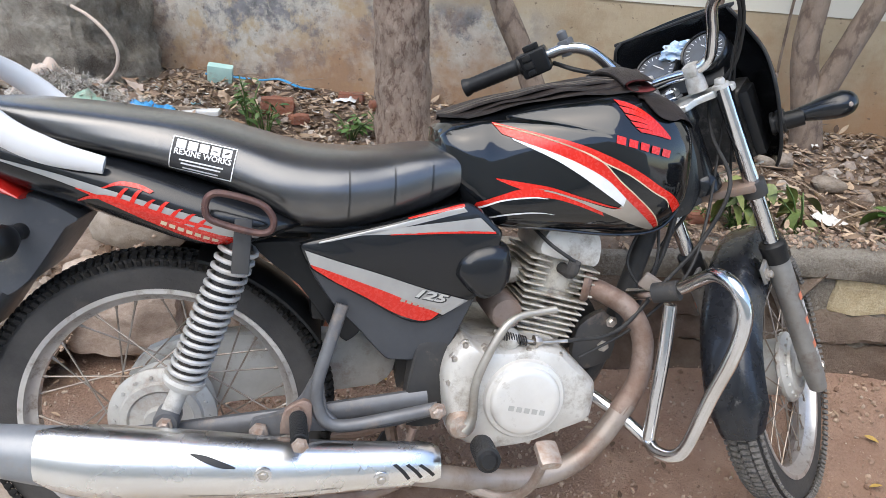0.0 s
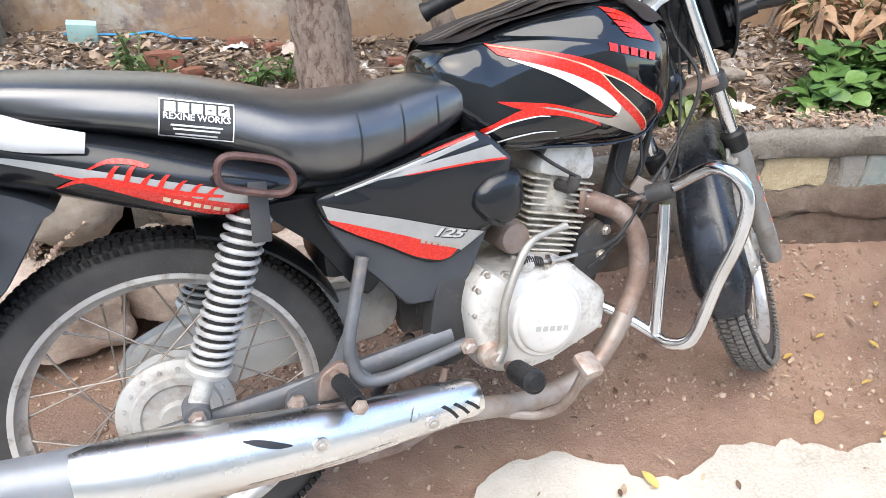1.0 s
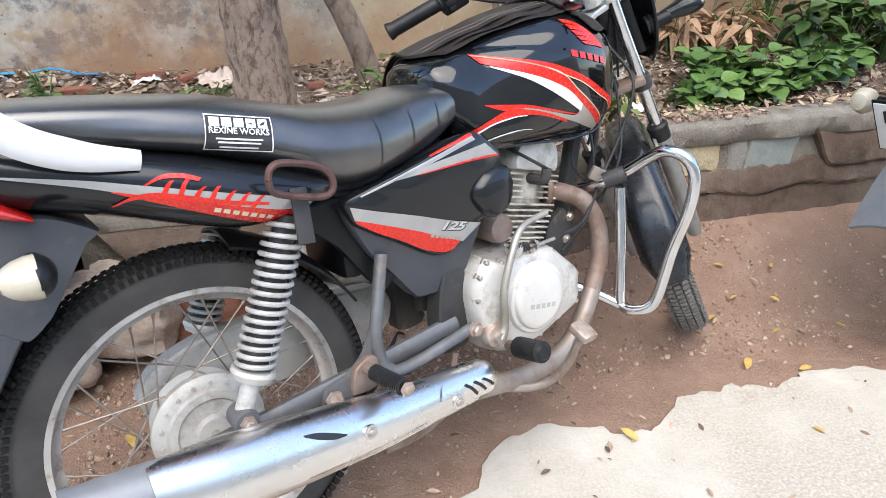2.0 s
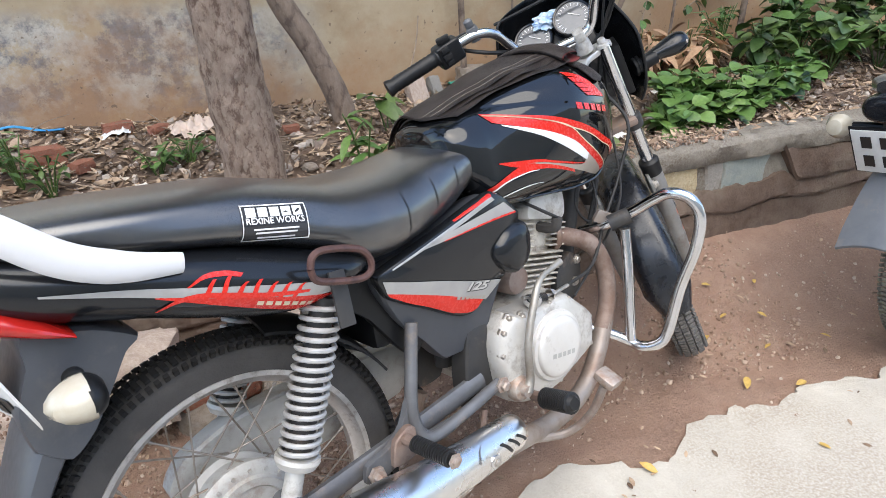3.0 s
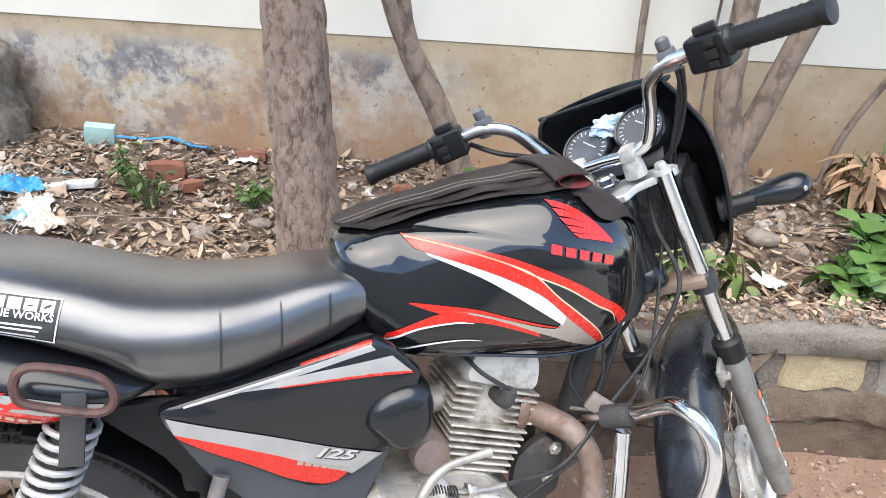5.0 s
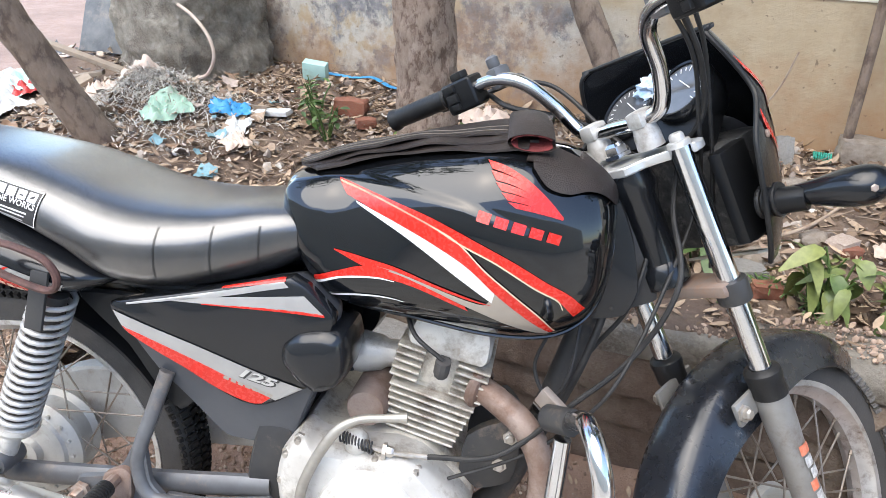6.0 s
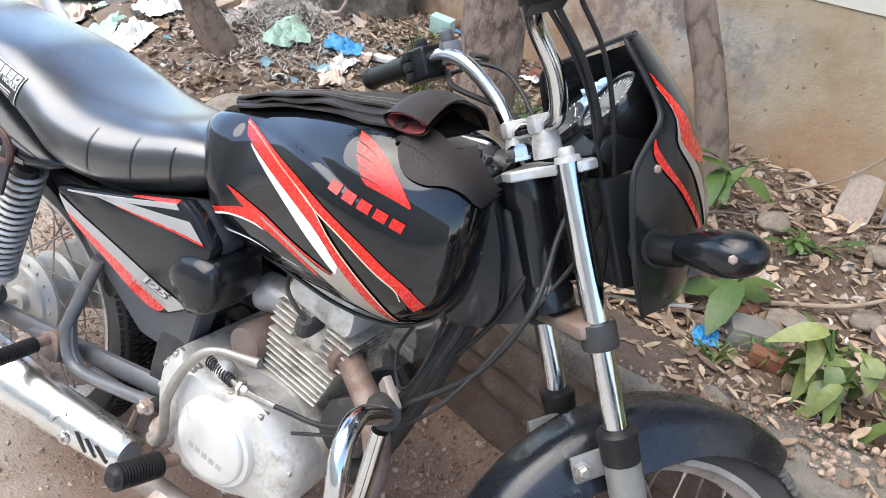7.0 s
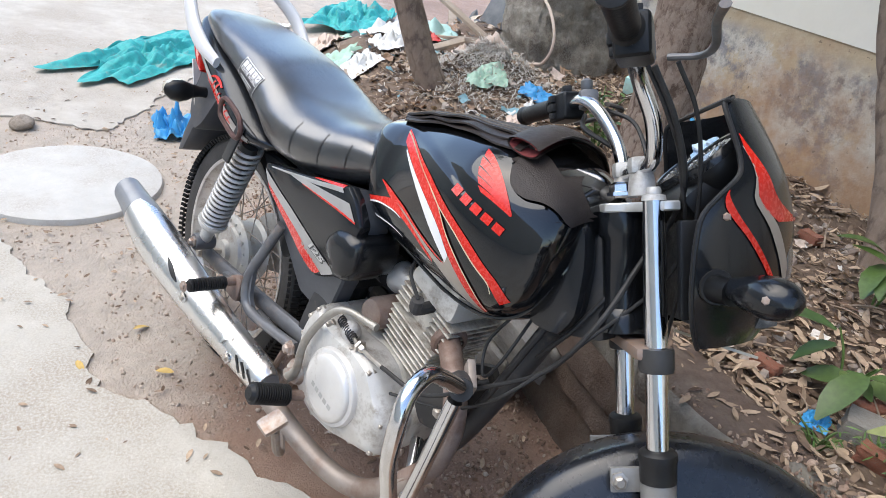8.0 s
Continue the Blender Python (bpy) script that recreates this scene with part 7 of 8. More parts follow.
for x, y, s in ((1.84, 1.6, 1), (1.98, 1.62, 2), (2.12, 1.6, 3), (2.02, 1.45, 4)):
    plant("withered brown plant with hanging dry leaves", on_bed(x, y), 9, 0.1, 0.032, 6, M_DRYLEAF, 120 + s, 0.2, 0.13, droop=1.0)


def vine(label, pts, every, leaf, mat, seed):
    """A thin stem up the wall with a leaf here and there."""
    rnd = random.Random(seed)
    ob = tagged(new("vine"), label, "vine")
    line = smooth_line(pts, 10)
    part("stem", tube_mesh(pts, 0.0035, 6, 8), M_TWIG, ob)
    verts, faces = [], []
    for p in line[3::every]:
        for _ in range(2):
            leaf_into(verts, faces, Matrix.Translation(p) @ pose(0, 0, 0, rnd.uniform(-30, 30), rnd.uniform(10, 60), rnd.uniform(180, 360)), leaf * rnd.uniform(0.7, 1.2), leaf * 0.75, 0.3, 0.25)
    lv = new("foliage", mesh_of("foliage", verts, faces, mat))
    lv.parent = ob


vine("thin vine with pale green leaves on the wall", [(2.0, 1.8, 0.58), (2.06, 1.86, 0.72), (2.12, 1.89, 0.88), (2.24, 1.9, 1.02), (2.3, 1.9, 1.25)], 5, 0.05, M_LEAF, 31)
vine("dark leafy sprig against the stained wall", [(2.3, 1.86, 0.8), (2.42, 1.88, 0.86), (2.55, 1.88, 0.93), (2.72, 1.87, 0.97)], 3, 0.05, M_LEAFDARK, 32)
vine("thin vine with small green leaves on the wall", [(2.85, 1.85, 0.6), (2.95, 1.88, 0.85), (3.1, 1.89, 1.05), (3.15, 1.89, 1.3)], 6, 0.05, M_LEAF, 33)
for x, y, s, t in ((-0.12, 1.42, 1, 0.1), (-0.02, 1.47, 2, 0.09), (-0.5, 1.4, 3, 0.17), (-0.42, 1.36, 4, 0.14), (0.9, 1.5, 8, 0.06)):
    plant("small weedy green plant in the litter", on_bed(x, y), 7, 0.036, 0.017, 6, M_LEAF if s % 2 else M_LEAFDARK, 60 + s, t, 0.09)
for x, y, s in ((1.14, 1.03, 1), (1.17, 1.0, 2), (1.31, 0.99, 3)):
    plant("wilting yellow-green seedling with drooping leaves", on_bed(x, y), 4, 0.062, 0.034, 4, M_LEAFYELLOW, 80 + s, 0.17 if s > 1 else 0.13, 0.07, droop=1.0)
for x, y, s in ((0.68, 1.48, 2), (0.88, 1.18, 3)):
    plant("broad dark-leaved seedling at the kerb", on_bed(x, y), s, 0.12, 0.055, 3, M_LEAFDARK, 90 + s, 0.16, 0.08, droop=0.35)
for x, y, s in ((1.05, 1.06, 1), (0.98, 1.0, 2), (1.15, 1.02, 3)):
    plant("tuft of short green grass at the kerb", on_bed(x, y), 9, 0.026, 0.004, 4, M_LEAF, 95 + s, 0.045, 0.05)


# ---------------------------------------------------------------- litter, twigs, stones
def build_litter():
    rnd = random.Random(3)
    verts, faces = [], []
    for _ in range(32000):
        x = rnd.uniform(-1.6, 3.2)
        y0 = bed_y0(x)
        y = rnd.uniform(y0 + 0.03, 1.93)
        if rnd.random() > 0.62 + 0.6 * noise.noise((x * 2.2, y * 2.2, 11)):
            continue
        L = rnd.choice((0.009, 0.012, 0.016, 0.022, 0.032, 0.05))
        m = Matrix.Translation((x, y, bed_z(x, y) + 0.004 + rnd.random() * 0.012)) @ pose(0, 0, 0, rnd.gauss(0, 18), rnd.gauss(0, 16), rnd.uniform(0, 360))
        leaf_into(verts, faces, m, L, L * rnd.uniform(0.22, 0.5), rnd.uniform(-0.35, 0.3), rnd.uniform(-0.5, 0.6))
    tagged(new("leaf_litter", mesh_of("litter", verts, faces, M_LITTER)), "thick litter of dry brown leaves", "leaf litter", "", "stuff")
    verts, faces = [], []
    for _ in range(2200):
        x = rnd.uniform(-4.8, 3)
        y = rnd.uniform(-1.4, 0.75)
        if rnd.random() < 0.35:
            continue
        L = rnd.uniform(0.01, 0.03)
        leaf_into(verts, faces, Matrix.Translation((x, y, ground_z(x, y) + 0.012)) @ pose(0, 0, 0, rnd.gauss(0, 10), rnd.gauss(0, 8), rnd.uniform(0, 360)), L, L * 0.4, rnd.uniform(-0.2, 0.2), 0.3)
    tagged(new("leaf_scraps", mesh_of("scraps", verts, faces, M_LITTER)), "scattered dry leaf scraps on the dirt", "leaf litter", "", "stuff")
    # pebbles and grit
    base = bmesh.new()
    bmesh.ops.create_icosphere(base, subdivisions=1, radius=1)
    bv, bf = [v.co.copy() for v in base.verts], [[v.index for v in f.verts] for f in base.faces]
    base.free()
    def grit(name, n, spot, lo, hi, mat, label):
        verts, faces = [], []
        for _ in range(n):
            p = spot()
            if p is None:
                continue
            s = lo * (hi / lo) ** (rnd.random() ** 2.2)
            k = len(verts)
            m = Matrix.Translation(p) @ pose(0, 0, 0, rnd.uniform(0, 360), rnd.uniform(0, 360), rnd.uniform(0, 360)) @ Matrix.Diagonal((s, s * rnd.uniform(0.6, 1), s * rnd.uniform(0.4, 0.8), 1))
            verts += [m @ (v * rnd.uniform(0.75, 1.15)) for v in bv]
            faces += [[k + i for i in f] for f in bf]
        me = mesh_of(name, verts, faces, mat)
        me.polygons.foreach_set("use_smooth", [False] * len(faces))
        tagged(new(name, me), label, "gravel", "", "stuff")
    def bed_spot():
        x = rnd.uniform(-1.9, 3)
        y = rnd.uniform(bed_y0(x) + 0.02, 1.92)
        return (x, y, bed_z(x, y) + 0.003)
    def dirt_spot():
        x, y = rnd.uniform(-2.0, 2.6), rnd.uniform(-0.75, 0.75)
        if x > 0.35 and rnd.random() < 0.45:
            return None
        if y < -0.3 + 0.62 * min(1.0, max(0.0, x)) and rnd.random() < 0.9 and x > -0.5:
            return None
        return (x, y, ground_z(x, y) + 0.002)
    grit("pebbles", 3200, bed_spot, 0.004, 0.028, M_PEBBLE, "small grey and brown pebbles in the bed")
    grit("grit", 14000, dirt_spot, 0.0015, 0.009, M_GRIT, "fine grit on the dirt")
    def bank_spot():
        x, y = rnd.uniform(-1.2, 0.75), rnd.uniform(0.12, 0.78)
        if y < 0.1 + 0.45 * max(0.0, x):
            return None
        return (x, y, max(ground_z(x, y), bed_z(x, y) if x < -0.35 else 0) + 0.002)
    grit("clods", 4200, bank_spot, 0.0025, 0.012, M_CLOD, "loose brown clods and stones under the motorcycle")
    def crumb_spot():
        x = rnd.uniform(-0.3, 1.7)
        if rnd.random() < 0.5:
            y = rnd.uniform(0.8, 0.93)
            return (x, y, kerb_top(x) + 0.004)
        y = rnd.uniform(0.3, 0.79)
        return (x, y, ground_z(x, y) + 0.003)
    grit("soil_crumbs", 5200, crumb_spot, 0.002, 0.011, M_CLOD, "dark crumbs of soil along the kerb")
    verts, faces = [], []
    for _ in range(420):
        x, y = rnd.uniform(-0.3, 2.2), rnd.uniform(0.81, 0.95)
        L = rnd.uniform(0.01, 0.04)
        leaf_into(verts, faces, Matrix.Translation((x, y, kerb_top(x) + 0.012)) @ pose(0, 0, 0, rnd.gauss(0, 14), rnd.gauss(0, 12), rnd.uniform(0, 360)), L, L * 0.35, rnd.uniform(-0.3, 0.3), 0.3)
    tagged(new("kerb_litter", mesh_of("kerb_litter", verts, faces, M_LITTER)), "dry leaf scraps lying on the kerb", "leaf litter", "", "stuff")
    # twigs
    for k in range(150):
        x, y = rnd.uniform(-0.9, 2.6), rnd.uniform(1.02, 1.88)
        L, a = rnd.uniform(0.06, 0.28), rnd.uniform(0, math.pi)
        p = Vector((x, y, bed_z(x, y) + 0.014))
        d = Vector((math.cos(a), math.sin(a) * 0.7, rnd.uniform(-0.05, 0.16))) * L
        ob = finish("twig", tube_mesh([p, p + d * 0.5 + Vector((rnd.gauss(0, 0.012), rnd.gauss(0, 0.012), 0.008)), p + d], [rnd.uniform(0.0016, 0.004), 0.0012], 5, 4), M_TWIG)
        tagged(ob, "dry fallen twig on the soil bed", "twig", "fallen twigs")
    for x, y, s in ((1.33, 0.28, 0.05), (1.43, 0.2, 0.042), (1.36, 0.47, 0.035), (1.45, 0.62, 0.035), (1.52, 0.38, 0.032), (1.47, 0.52, 0.03), (0.87, 0.08, 0.045), (1.3, -0.02, 0.035), (-0.1, -0.22, 0.05), (0.1, -0.12, 0.045), (0.02, -0.35, 0.04), (1.65, 0.6, 0.03), (1.58, 0.5, 0.03), (1.7, 0.36, 0.03), (0.25, 0.62, 0.04), (-0.25, 0.42, 0.05)):
        verts, faces = [], []
        leaf_into(verts, faces, Matrix.Translation((x, y, ground_z(x, y) + 0.014)) @ pose(0, 0, 0, rnd.gauss(0, 12), rnd.gauss(0, 6), rnd.uniform(0, 360)), s, s * 0.42, 0.15, 0.4)
        tagged(new("fallen_leaf", mesh_of("fallen_leaf", verts, faces, M_FALLEN)), "curled yellow leaf fallen on the ground", "leaf", "fallen yellow leaves")


M_CLOD = leaf_material("brown clods", (0.2, 0.125, 0.09), (0.44, 0.33, 0.25), 0.9)
M_GRIT = leaf_material("sandy grit", (0.33, 0.24, 0.18), (0.52, 0.43, 0.35), 0.85)
M_PEBBLE = leaf_material("mixed pebble", (0.2, 0.15, 0.12), (0.46, 0.4, 0.34), 0.85)
build_litter()


def rock(name, label, category, centre, size, mat, seed, rough=0.28, sub=4, turn=0.0, boxy=0.0, tilt=(0, 0)):
    bm = bmesh.new()
    if boxy:
        bmesh.ops.create_cube(bm, size=2)
        bmesh.ops.subdivide_edges(bm, edges=bm.edges, cuts=2 ** sub - 1, use_grid_fill=True)
        for v in bm.verts:
            s = v.co.normalized() * 1.25
            v.co = v.co.lerp(s, 1 - boxy)
    else:
        bmesh.ops.create_icosphere(bm, subdivisions=sub, radius=1)
    for v in bm.verts:
        q = v.co + Vector((seed * 3.1, seed, 0))
        v.co *= 1 + rough * (noise.noise(q * 1.3) + 0.45 * noise.noise(q * 3.6) + 0.2 * noise.noise(q * 9))
    ob = finish(name, bm, mat, angle=60)
    ob.matrix_world = Matrix.Translation(centre) @ pose(0, 0, 0, tilt[0], tilt[1], turn) @ Matrix.Diagonal((*size, 1))
    return tagged(ob, label, category)


M_BOULDER = ground_material("weathered boulder", (0.26, 0.23, 0.185), (0.42, 0.38, 0.32), (0.13, 0.1, 0.075), 0.88, (2.6, 11, 70), bump=1.0)
M_BRICK = material("broken red brick", (0.3, 0.1, 0.055), (0.22, 0.085, 0.055), 0.85, scale=20, bump=0.5, bscale=150, dirt=(0.25, 0.18, 0.13), dirt_at=0.6, dirt_scale=9)
M_STONE = ground_material("rubble stone", (0.3, 0.25, 0.2), (0.42, 0.36, 0.3), (0.2, 0.15, 0.11), 0.85, (3, 12, 90), bump=0.5)
M_STONEYELLOW = ground_material("pale yellow kerb stone", (0.5, 0.4, 0.24), (0.6, 0.52, 0.36), (0.4, 0.3, 0.17), 0.8, (9, 34, 160), bump=0.7)
M_STONEPINK = ground_material("pale pinkish broken stone", (0.42, 0.33, 0.27), (0.54, 0.45, 0.38), (0.34, 0.25, 0.2), 0.85, (5, 18, 120), bump=0.4)
M_STONEWHITE = ground_material("white broken tile", (0.56, 0.54, 0.5), (0.64, 0.62, 0.58), (0.46, 0.43, 0.38), 0.6, (5, 18, 120), bump=0.2)
M_GREENCOIL = material("green plastic coil", (0.03, 0.28, 0.2), (0.05, 0.36, 0.26), 0.4, scale=30)
M_STONETEAL = ground_material("grey-green kerb stone", (0.24, 0.28, 0.27), (0.32, 0.36, 0.34), (0.3, 0.3, 0.27), 0.75, (6, 24, 160), bump=0.4)
M_STONEGREY = ground_material("grey kerb stone", (0.27, 0.26, 0.24), (0.36, 0.34, 0.31), (0.22, 0.2, 0.18), 0.8, (6, 24, 160), bump=0.5)

rock("boulder", "large weathered boulder standing against the wall", "boulder", (-1.47, 1.72, 0.63), (0.33, 0.24, 0.27), M_BOULDER, 2, 0.2, 5, -12, 0.55)
for x, y, s, r, k in ((-0.45, 1.54, 0.06, 20, 1), (-0.34, 1.48, 0.035, 50, 2), (-0.24, 1.8, 0.05, 10, 3), (1.05, 1.06, 0.032, 20, 9), (0.93, 1.19, 0.03, 70, 4), (1.2, 1.3, 0.025, 30, 5), (0.35, 1.62, 0.03, 5, 6), (-0.1, 1.72, 0.035, 40, 7), (0.75, 1.1, 0.03, 15, 8)):
    rock("brick", "broken piece of red brick in the litter", "brick", (x, y, bed_z(x, y) + s * 0.5), (s, s * 0.62, s * 0.48), M_BRICK, k, 0.16, 3, r, 0.75)
for x, y, s, k in ((-0.42, 0.62, 0.13, 1), (-0.22, 0.78, 0.1, 2), (-0.62, 0.75, 0.1, 3), (-0.1, 0.66, 0.07, 4), (0.12, 0.72, 0.08, 5), (-0.75, 0.5, 0.09, 6)):
    rock("rubble_stone", "rough rubble stone on the earth bank", "stone", (x, y, (bed_z(x, y) if x < -0.32 else ground_z(x, y)) + s * 0.25), (s, s * 0.75, s * 0.6), M_STONE, k + 10, 0.2, 3, k * 40)
for x, y, s, k in ((1.02, 1.2, 0.05, 1), (1.12, 1.34, 0.04, 2), (0.8, 1.55, 0.05, 3), (1.35, 1.5, 0.06, 4), (1.05, 1.6, 0.045, 5), (-0.05, 1.3, 0.035, 6), (0.02, 1.27, 0.03, 7), (-0.2, 1.22, 0.04, 8), (0.35, 1.3, 0.03, 9), (1.48, 1.35, 0.05, 10), (-1.62, -0.7, 0.06, 11)):
    z = bed_z(x, y) if y > 0.9 else 0.0
    rock("stone", "loose pale stone lying among litter", "stone", (x, y, z + s * 0.3), (s, s * 0.8, s * 0.55), M_STONE, k + 30, 0.22, 3, k * 33)
for lab, x, y, sz, turn, mat, k in (("pale broken concrete slab leaning in the litter", 0.9, 1.78, (0.042, 0.025, 0.07), 14, M_STONEPINK, 51), ("grey broken tile piece in the litter", 0.99, 1.79, (0.026, 0.016, 0.046), 20, M_STONEGREY, 52), ("white broken tile strip in the litter", 1.09, 1.58, (0.05, 0.018, 0.012), -50, M_STONEWHITE, 53), ("angular grey stone in the litter", 0.99, 1.12, (0.05, 0.035, 0.03), 30, M_STONEGREY, 54), ("pale pink stone in the litter", 1.18, 1.32, (0.035, 0.025, 0.02), 60, M_STONEPINK, 55), ("brown rounded stone at the wall", 1.2, 1.86, (0.07, 0.05, 0.045), 10, M_STONE, 56)):
    rock("stone", lab, "stone", (x, y, bed_z(x, y) + sz[2] * 0.6), sz, mat, k, 0.1, 3, turn, 0.72, (-28, 0) if sz[2] > 0.045 else (0, 0))
for x, y, z, sx, sy, sz, turn, k, mat, lab in ((-0.5, 0.6, 0.17, 0.15, 0.1, 0.11, 20, 71, M_STONEPINK, "large pale rough stone on the earth bank"), (-0.25, 0.68, 0.2, 0.12, 0.08, 0.1, -15, 72, M_STONEPINK, "large pale rough stone on the earth bank"), (-0.66, 0.72, 0.3, 0.13, 0.09, 0.09, 35, 73, M_STONEPINK, "large pale rough stone on the earth bank"),
                                             (-0.05, 0.72, 0.14, 0.1, 0.06, 0.08, 8, 74, M_BRICK, "broken red brick at the kerb's foot"), (0.1, 0.74, 0.2, 0.09, 0.05, 0.07, -10, 75, M_STONEPINK, "pale rubble block at the kerb's foot"), (0.24, 0.73, 0.11, 0.12, 0.06, 0.06, 6, 76, M_STONEGREY, "grey concrete block at the kerb's foot"),
                                             (0.32, 0.745, 0.22, 0.13, 0.05, 0.055, 3, 78, M_STONEGREY, "grey concrete block at the kerb's foot")):
    rock("stone" if mat is not M_BRICK else "brick", lab, "stone" if mat is not M_BRICK else "brick", (x, y, z), (sx, sy, sz), mat, k, 0.17, 4, turn, 0.62)
coil = [Vector((1.07 + 0.05 * k / 60, 1.83 + 0.012 * math.cos(k * 0.8), bed_z(1.09, 1.83) + 0.016 + 0.012 * math.sin(k * 0.8))) for k in range(61)]
tagged(finish("plastic_coil", tube_mesh(coil, 0.0028, 6, smooth=False), M_GREENCOIL), "small green plastic coil in the litter", "coil")
tagged(finish("dry_stalk", tube_mesh([(0.76, 1.66, 0.57), (0.86, 1.76, 0.64), (0.93, 1.84, 0.75), (0.96, 1.88, 0.86)], 0.0032, 6, 6), M_TWIG), "long pale dry stalk leaning on the wall", "stalk")
# stones set in the kerb's face
kerb_stones = [(1.45, 0.19, M_STONEYELLOW), (1.61, 0.07, M_STONEGREY), (1.75, 0.2, M_STONETEAL)]
for k, (x, w, mat) in enumerate(kerb_stones):
    bm = bmesh.new()
    block(bm, (w, 0.05, 0.13 + 0.015 * (k % 3)), at(x, 0.83, kerb_top(x) - 0.115, 0, 3 * ((k % 3) - 1), 0), 0.006, 1)
    bmesh.ops.subdivide_edges(bm, edges=bm.edges, cuts=3, use_grid_fill=True)
    for v in bm.verts:
        v.co += Vector((0.022 * noise.noise(v.co * 11), -0.007 * abs(noise.noise(v.co * 30)), 0.022 * noise.noise(v.co * 10 + Vector((4, 0, 0)))))
    part("kerb_stone", bm, mat, kerb)


def build_plaster(x0, x1, drop, fall, out, seed):
    """A smear of muddy plaster on the kerb's face with a broken upper edge."""
    rings = []
    for x in np.arange(x0, x1, 0.012):
        end = min(1.0, (x - x0) / 0.08, (x1 - x) / 0.08)
        n = lambda k, f, a: a * noise.noise((x * f, k, seed))
        top = kerb_top(x) - drop + n(1, 6, 0.03) + n(2, 30, 0.014)
        low = kerb_top(x) - drop - fall * end + n(3, 5, 0.02) + n(4, 26, 0.008)
        o = out * (0.4 + 0.6 * end)
        rings.append([(x, 0.83, top), (x, 0.798 - o * 0.3 + n(5, 20, 0.006), top - 0.004), (x, 0.792 - o * 0.7 + n(6, 16, 0.008), top * 0.6 + low * 0.4), (x, 0.786 - o + n(7, 18, 0.008), low + 0.012), (x, 0.79 - o * 0.8, low), (x, 0.83, low)])
    bm = bmesh.new()
    loft(bm, rings)
    part("mud_plaster", bm, M_KERBDIRT, kerb, "cracked brown mud plaster")


build_plaster(-0.3, 3.5, 0.17, 0.085, 0.006, 3.0)
build_plaster(-0.34, 3.45, 0.25, 0.3, 0.02, 7.0)
build_plaster(1.89, 3.4, 0.07, 0.12, 0.008, 11.0)
build_plaster(-0.32, 1.33, 0.06, 0.12, 0.008, 15.0)


# ---------------------------------------------------------------- rubbish
def cloth(name, label, category, centre, size, mat, seed, amp, freq=3.0, lift=0.0, tilt=(0, 0, 0), n=40, ragged=0.12, fn=None):
    bm = bmesh.new()
    grid = []
    for i in range(n + 1):
        col = []
        for j in range(n + 1):
            u, v = i / n * 2 - 1, j / n * 2 - 1
            q = Vector((u * freq + seed, v * freq, seed * 2))
            e = 1 + ragged * noise.noise(Vector((u * 2 + seed, v * 2, 1)))
            z = amp * (abs(noise.noise(q)) * 1.6 + 0.5 * abs(noise.noise(q * 2.3)) + 0.2 * noise.noise(q * 5)) * (1 - 0.75 * max(abs(u), abs(v)) ** 3)
            p = Vector((u * size[0] * e, v * size[1] * e, z + 0.006))
            w = Matrix.Translation(centre) @ pose(0, 0, 0, *tilt) @ p
            if fn:
                w.z += fn(w.x, w.y) - centre[2]
            col.append(bm.verts.new(w))
        grid.append(col)
    for i in range(n):
        for j in range(n):
            bm.faces.new((grid[i][j], grid[i + 1][j], grid[i + 1][j + 1], grid[i][j + 1]))
    ob = finish(name, bm, mat, angle=70)
    return tagged(ob, label, category)


def sheet_mat(name, c1, c2, rough=0.5, scale=12):
    return material(name, c1, c2, rough, scale=scale, bump=0.2, bscale=120, dirt=(0.3, 0.25, 0.2), dirt_at=0.68, dirt_scale=8)


M_TEAL = sheet_mat("teal netting", (0.03, 0.4, 0.38), (0.02, 0.26, 0.26), 0.6, 30)
M_BLUE = sheet_mat("blue plastic", (0.03, 0.24, 0.54), (0.05, 0.33, 0.62), 0.4)
M_WHITEBAG = sheet_mat("white plastic bag", (0.72, 0.72, 0.7), (0.6, 0.6, 0.58), 0.4)
M_PINK = sheet_mat("pinkish cardboard", (0.64, 0.52, 0.44), (0.54, 0.42, 0.34), 0.8)
M_REDBAG = sheet_mat("red plastic bag", (0.55, 0.03, 0.03), (0.42, 0.03, 0.03), 0.35)
M_GREENSCRAP = sheet_mat("pale green scrap", (0.3, 0.48, 0.36), (0.4, 0.56, 0.44), 0.45)
M_TEALBOX = sheet_mat("pale teal carton", (0.36, 0.58, 0.54), (0.46, 0.66, 0.6), 0.5)
M_WOOD = material("weathered plank", (0.36, 0.3, 0.23), (0.26, 0.2, 0.15), 0.8, scale=16, bump=0.3, bscale=140)
M_DARKSHEET = sheet_mat("dark grey sheet", (0.07, 0.075, 0.08), (0.16, 0.16, 0.16), 0.5)
cloth("teal_net", "crumpled heap of teal netting on the yard", "net", (-2.8, -0.18, 0.02), (0.56, 0.24, 1), M_TEAL, 1, 0.07, 2.6, tilt=(0, 0, 145), n=70, ragged=0.6)
cloth("teal_net", "crumpled strip of teal netting behind the heap", "net", (-4.1, 1.35, 0.1), (0.6, 0.25, 1), M_TEAL, 2, 0.11, 2.4, tilt=(0, 0, -30), n=60, ragged=0.5)
cloth("plastic_bag", "torn bright blue plastic bag on the dirt", "plastic bag", (-1.64, -0.09, 0.0), (0.13, 0.085, 1), M_BLUE, 3, 0.1, 2.6, n=26, ragged=0.5)
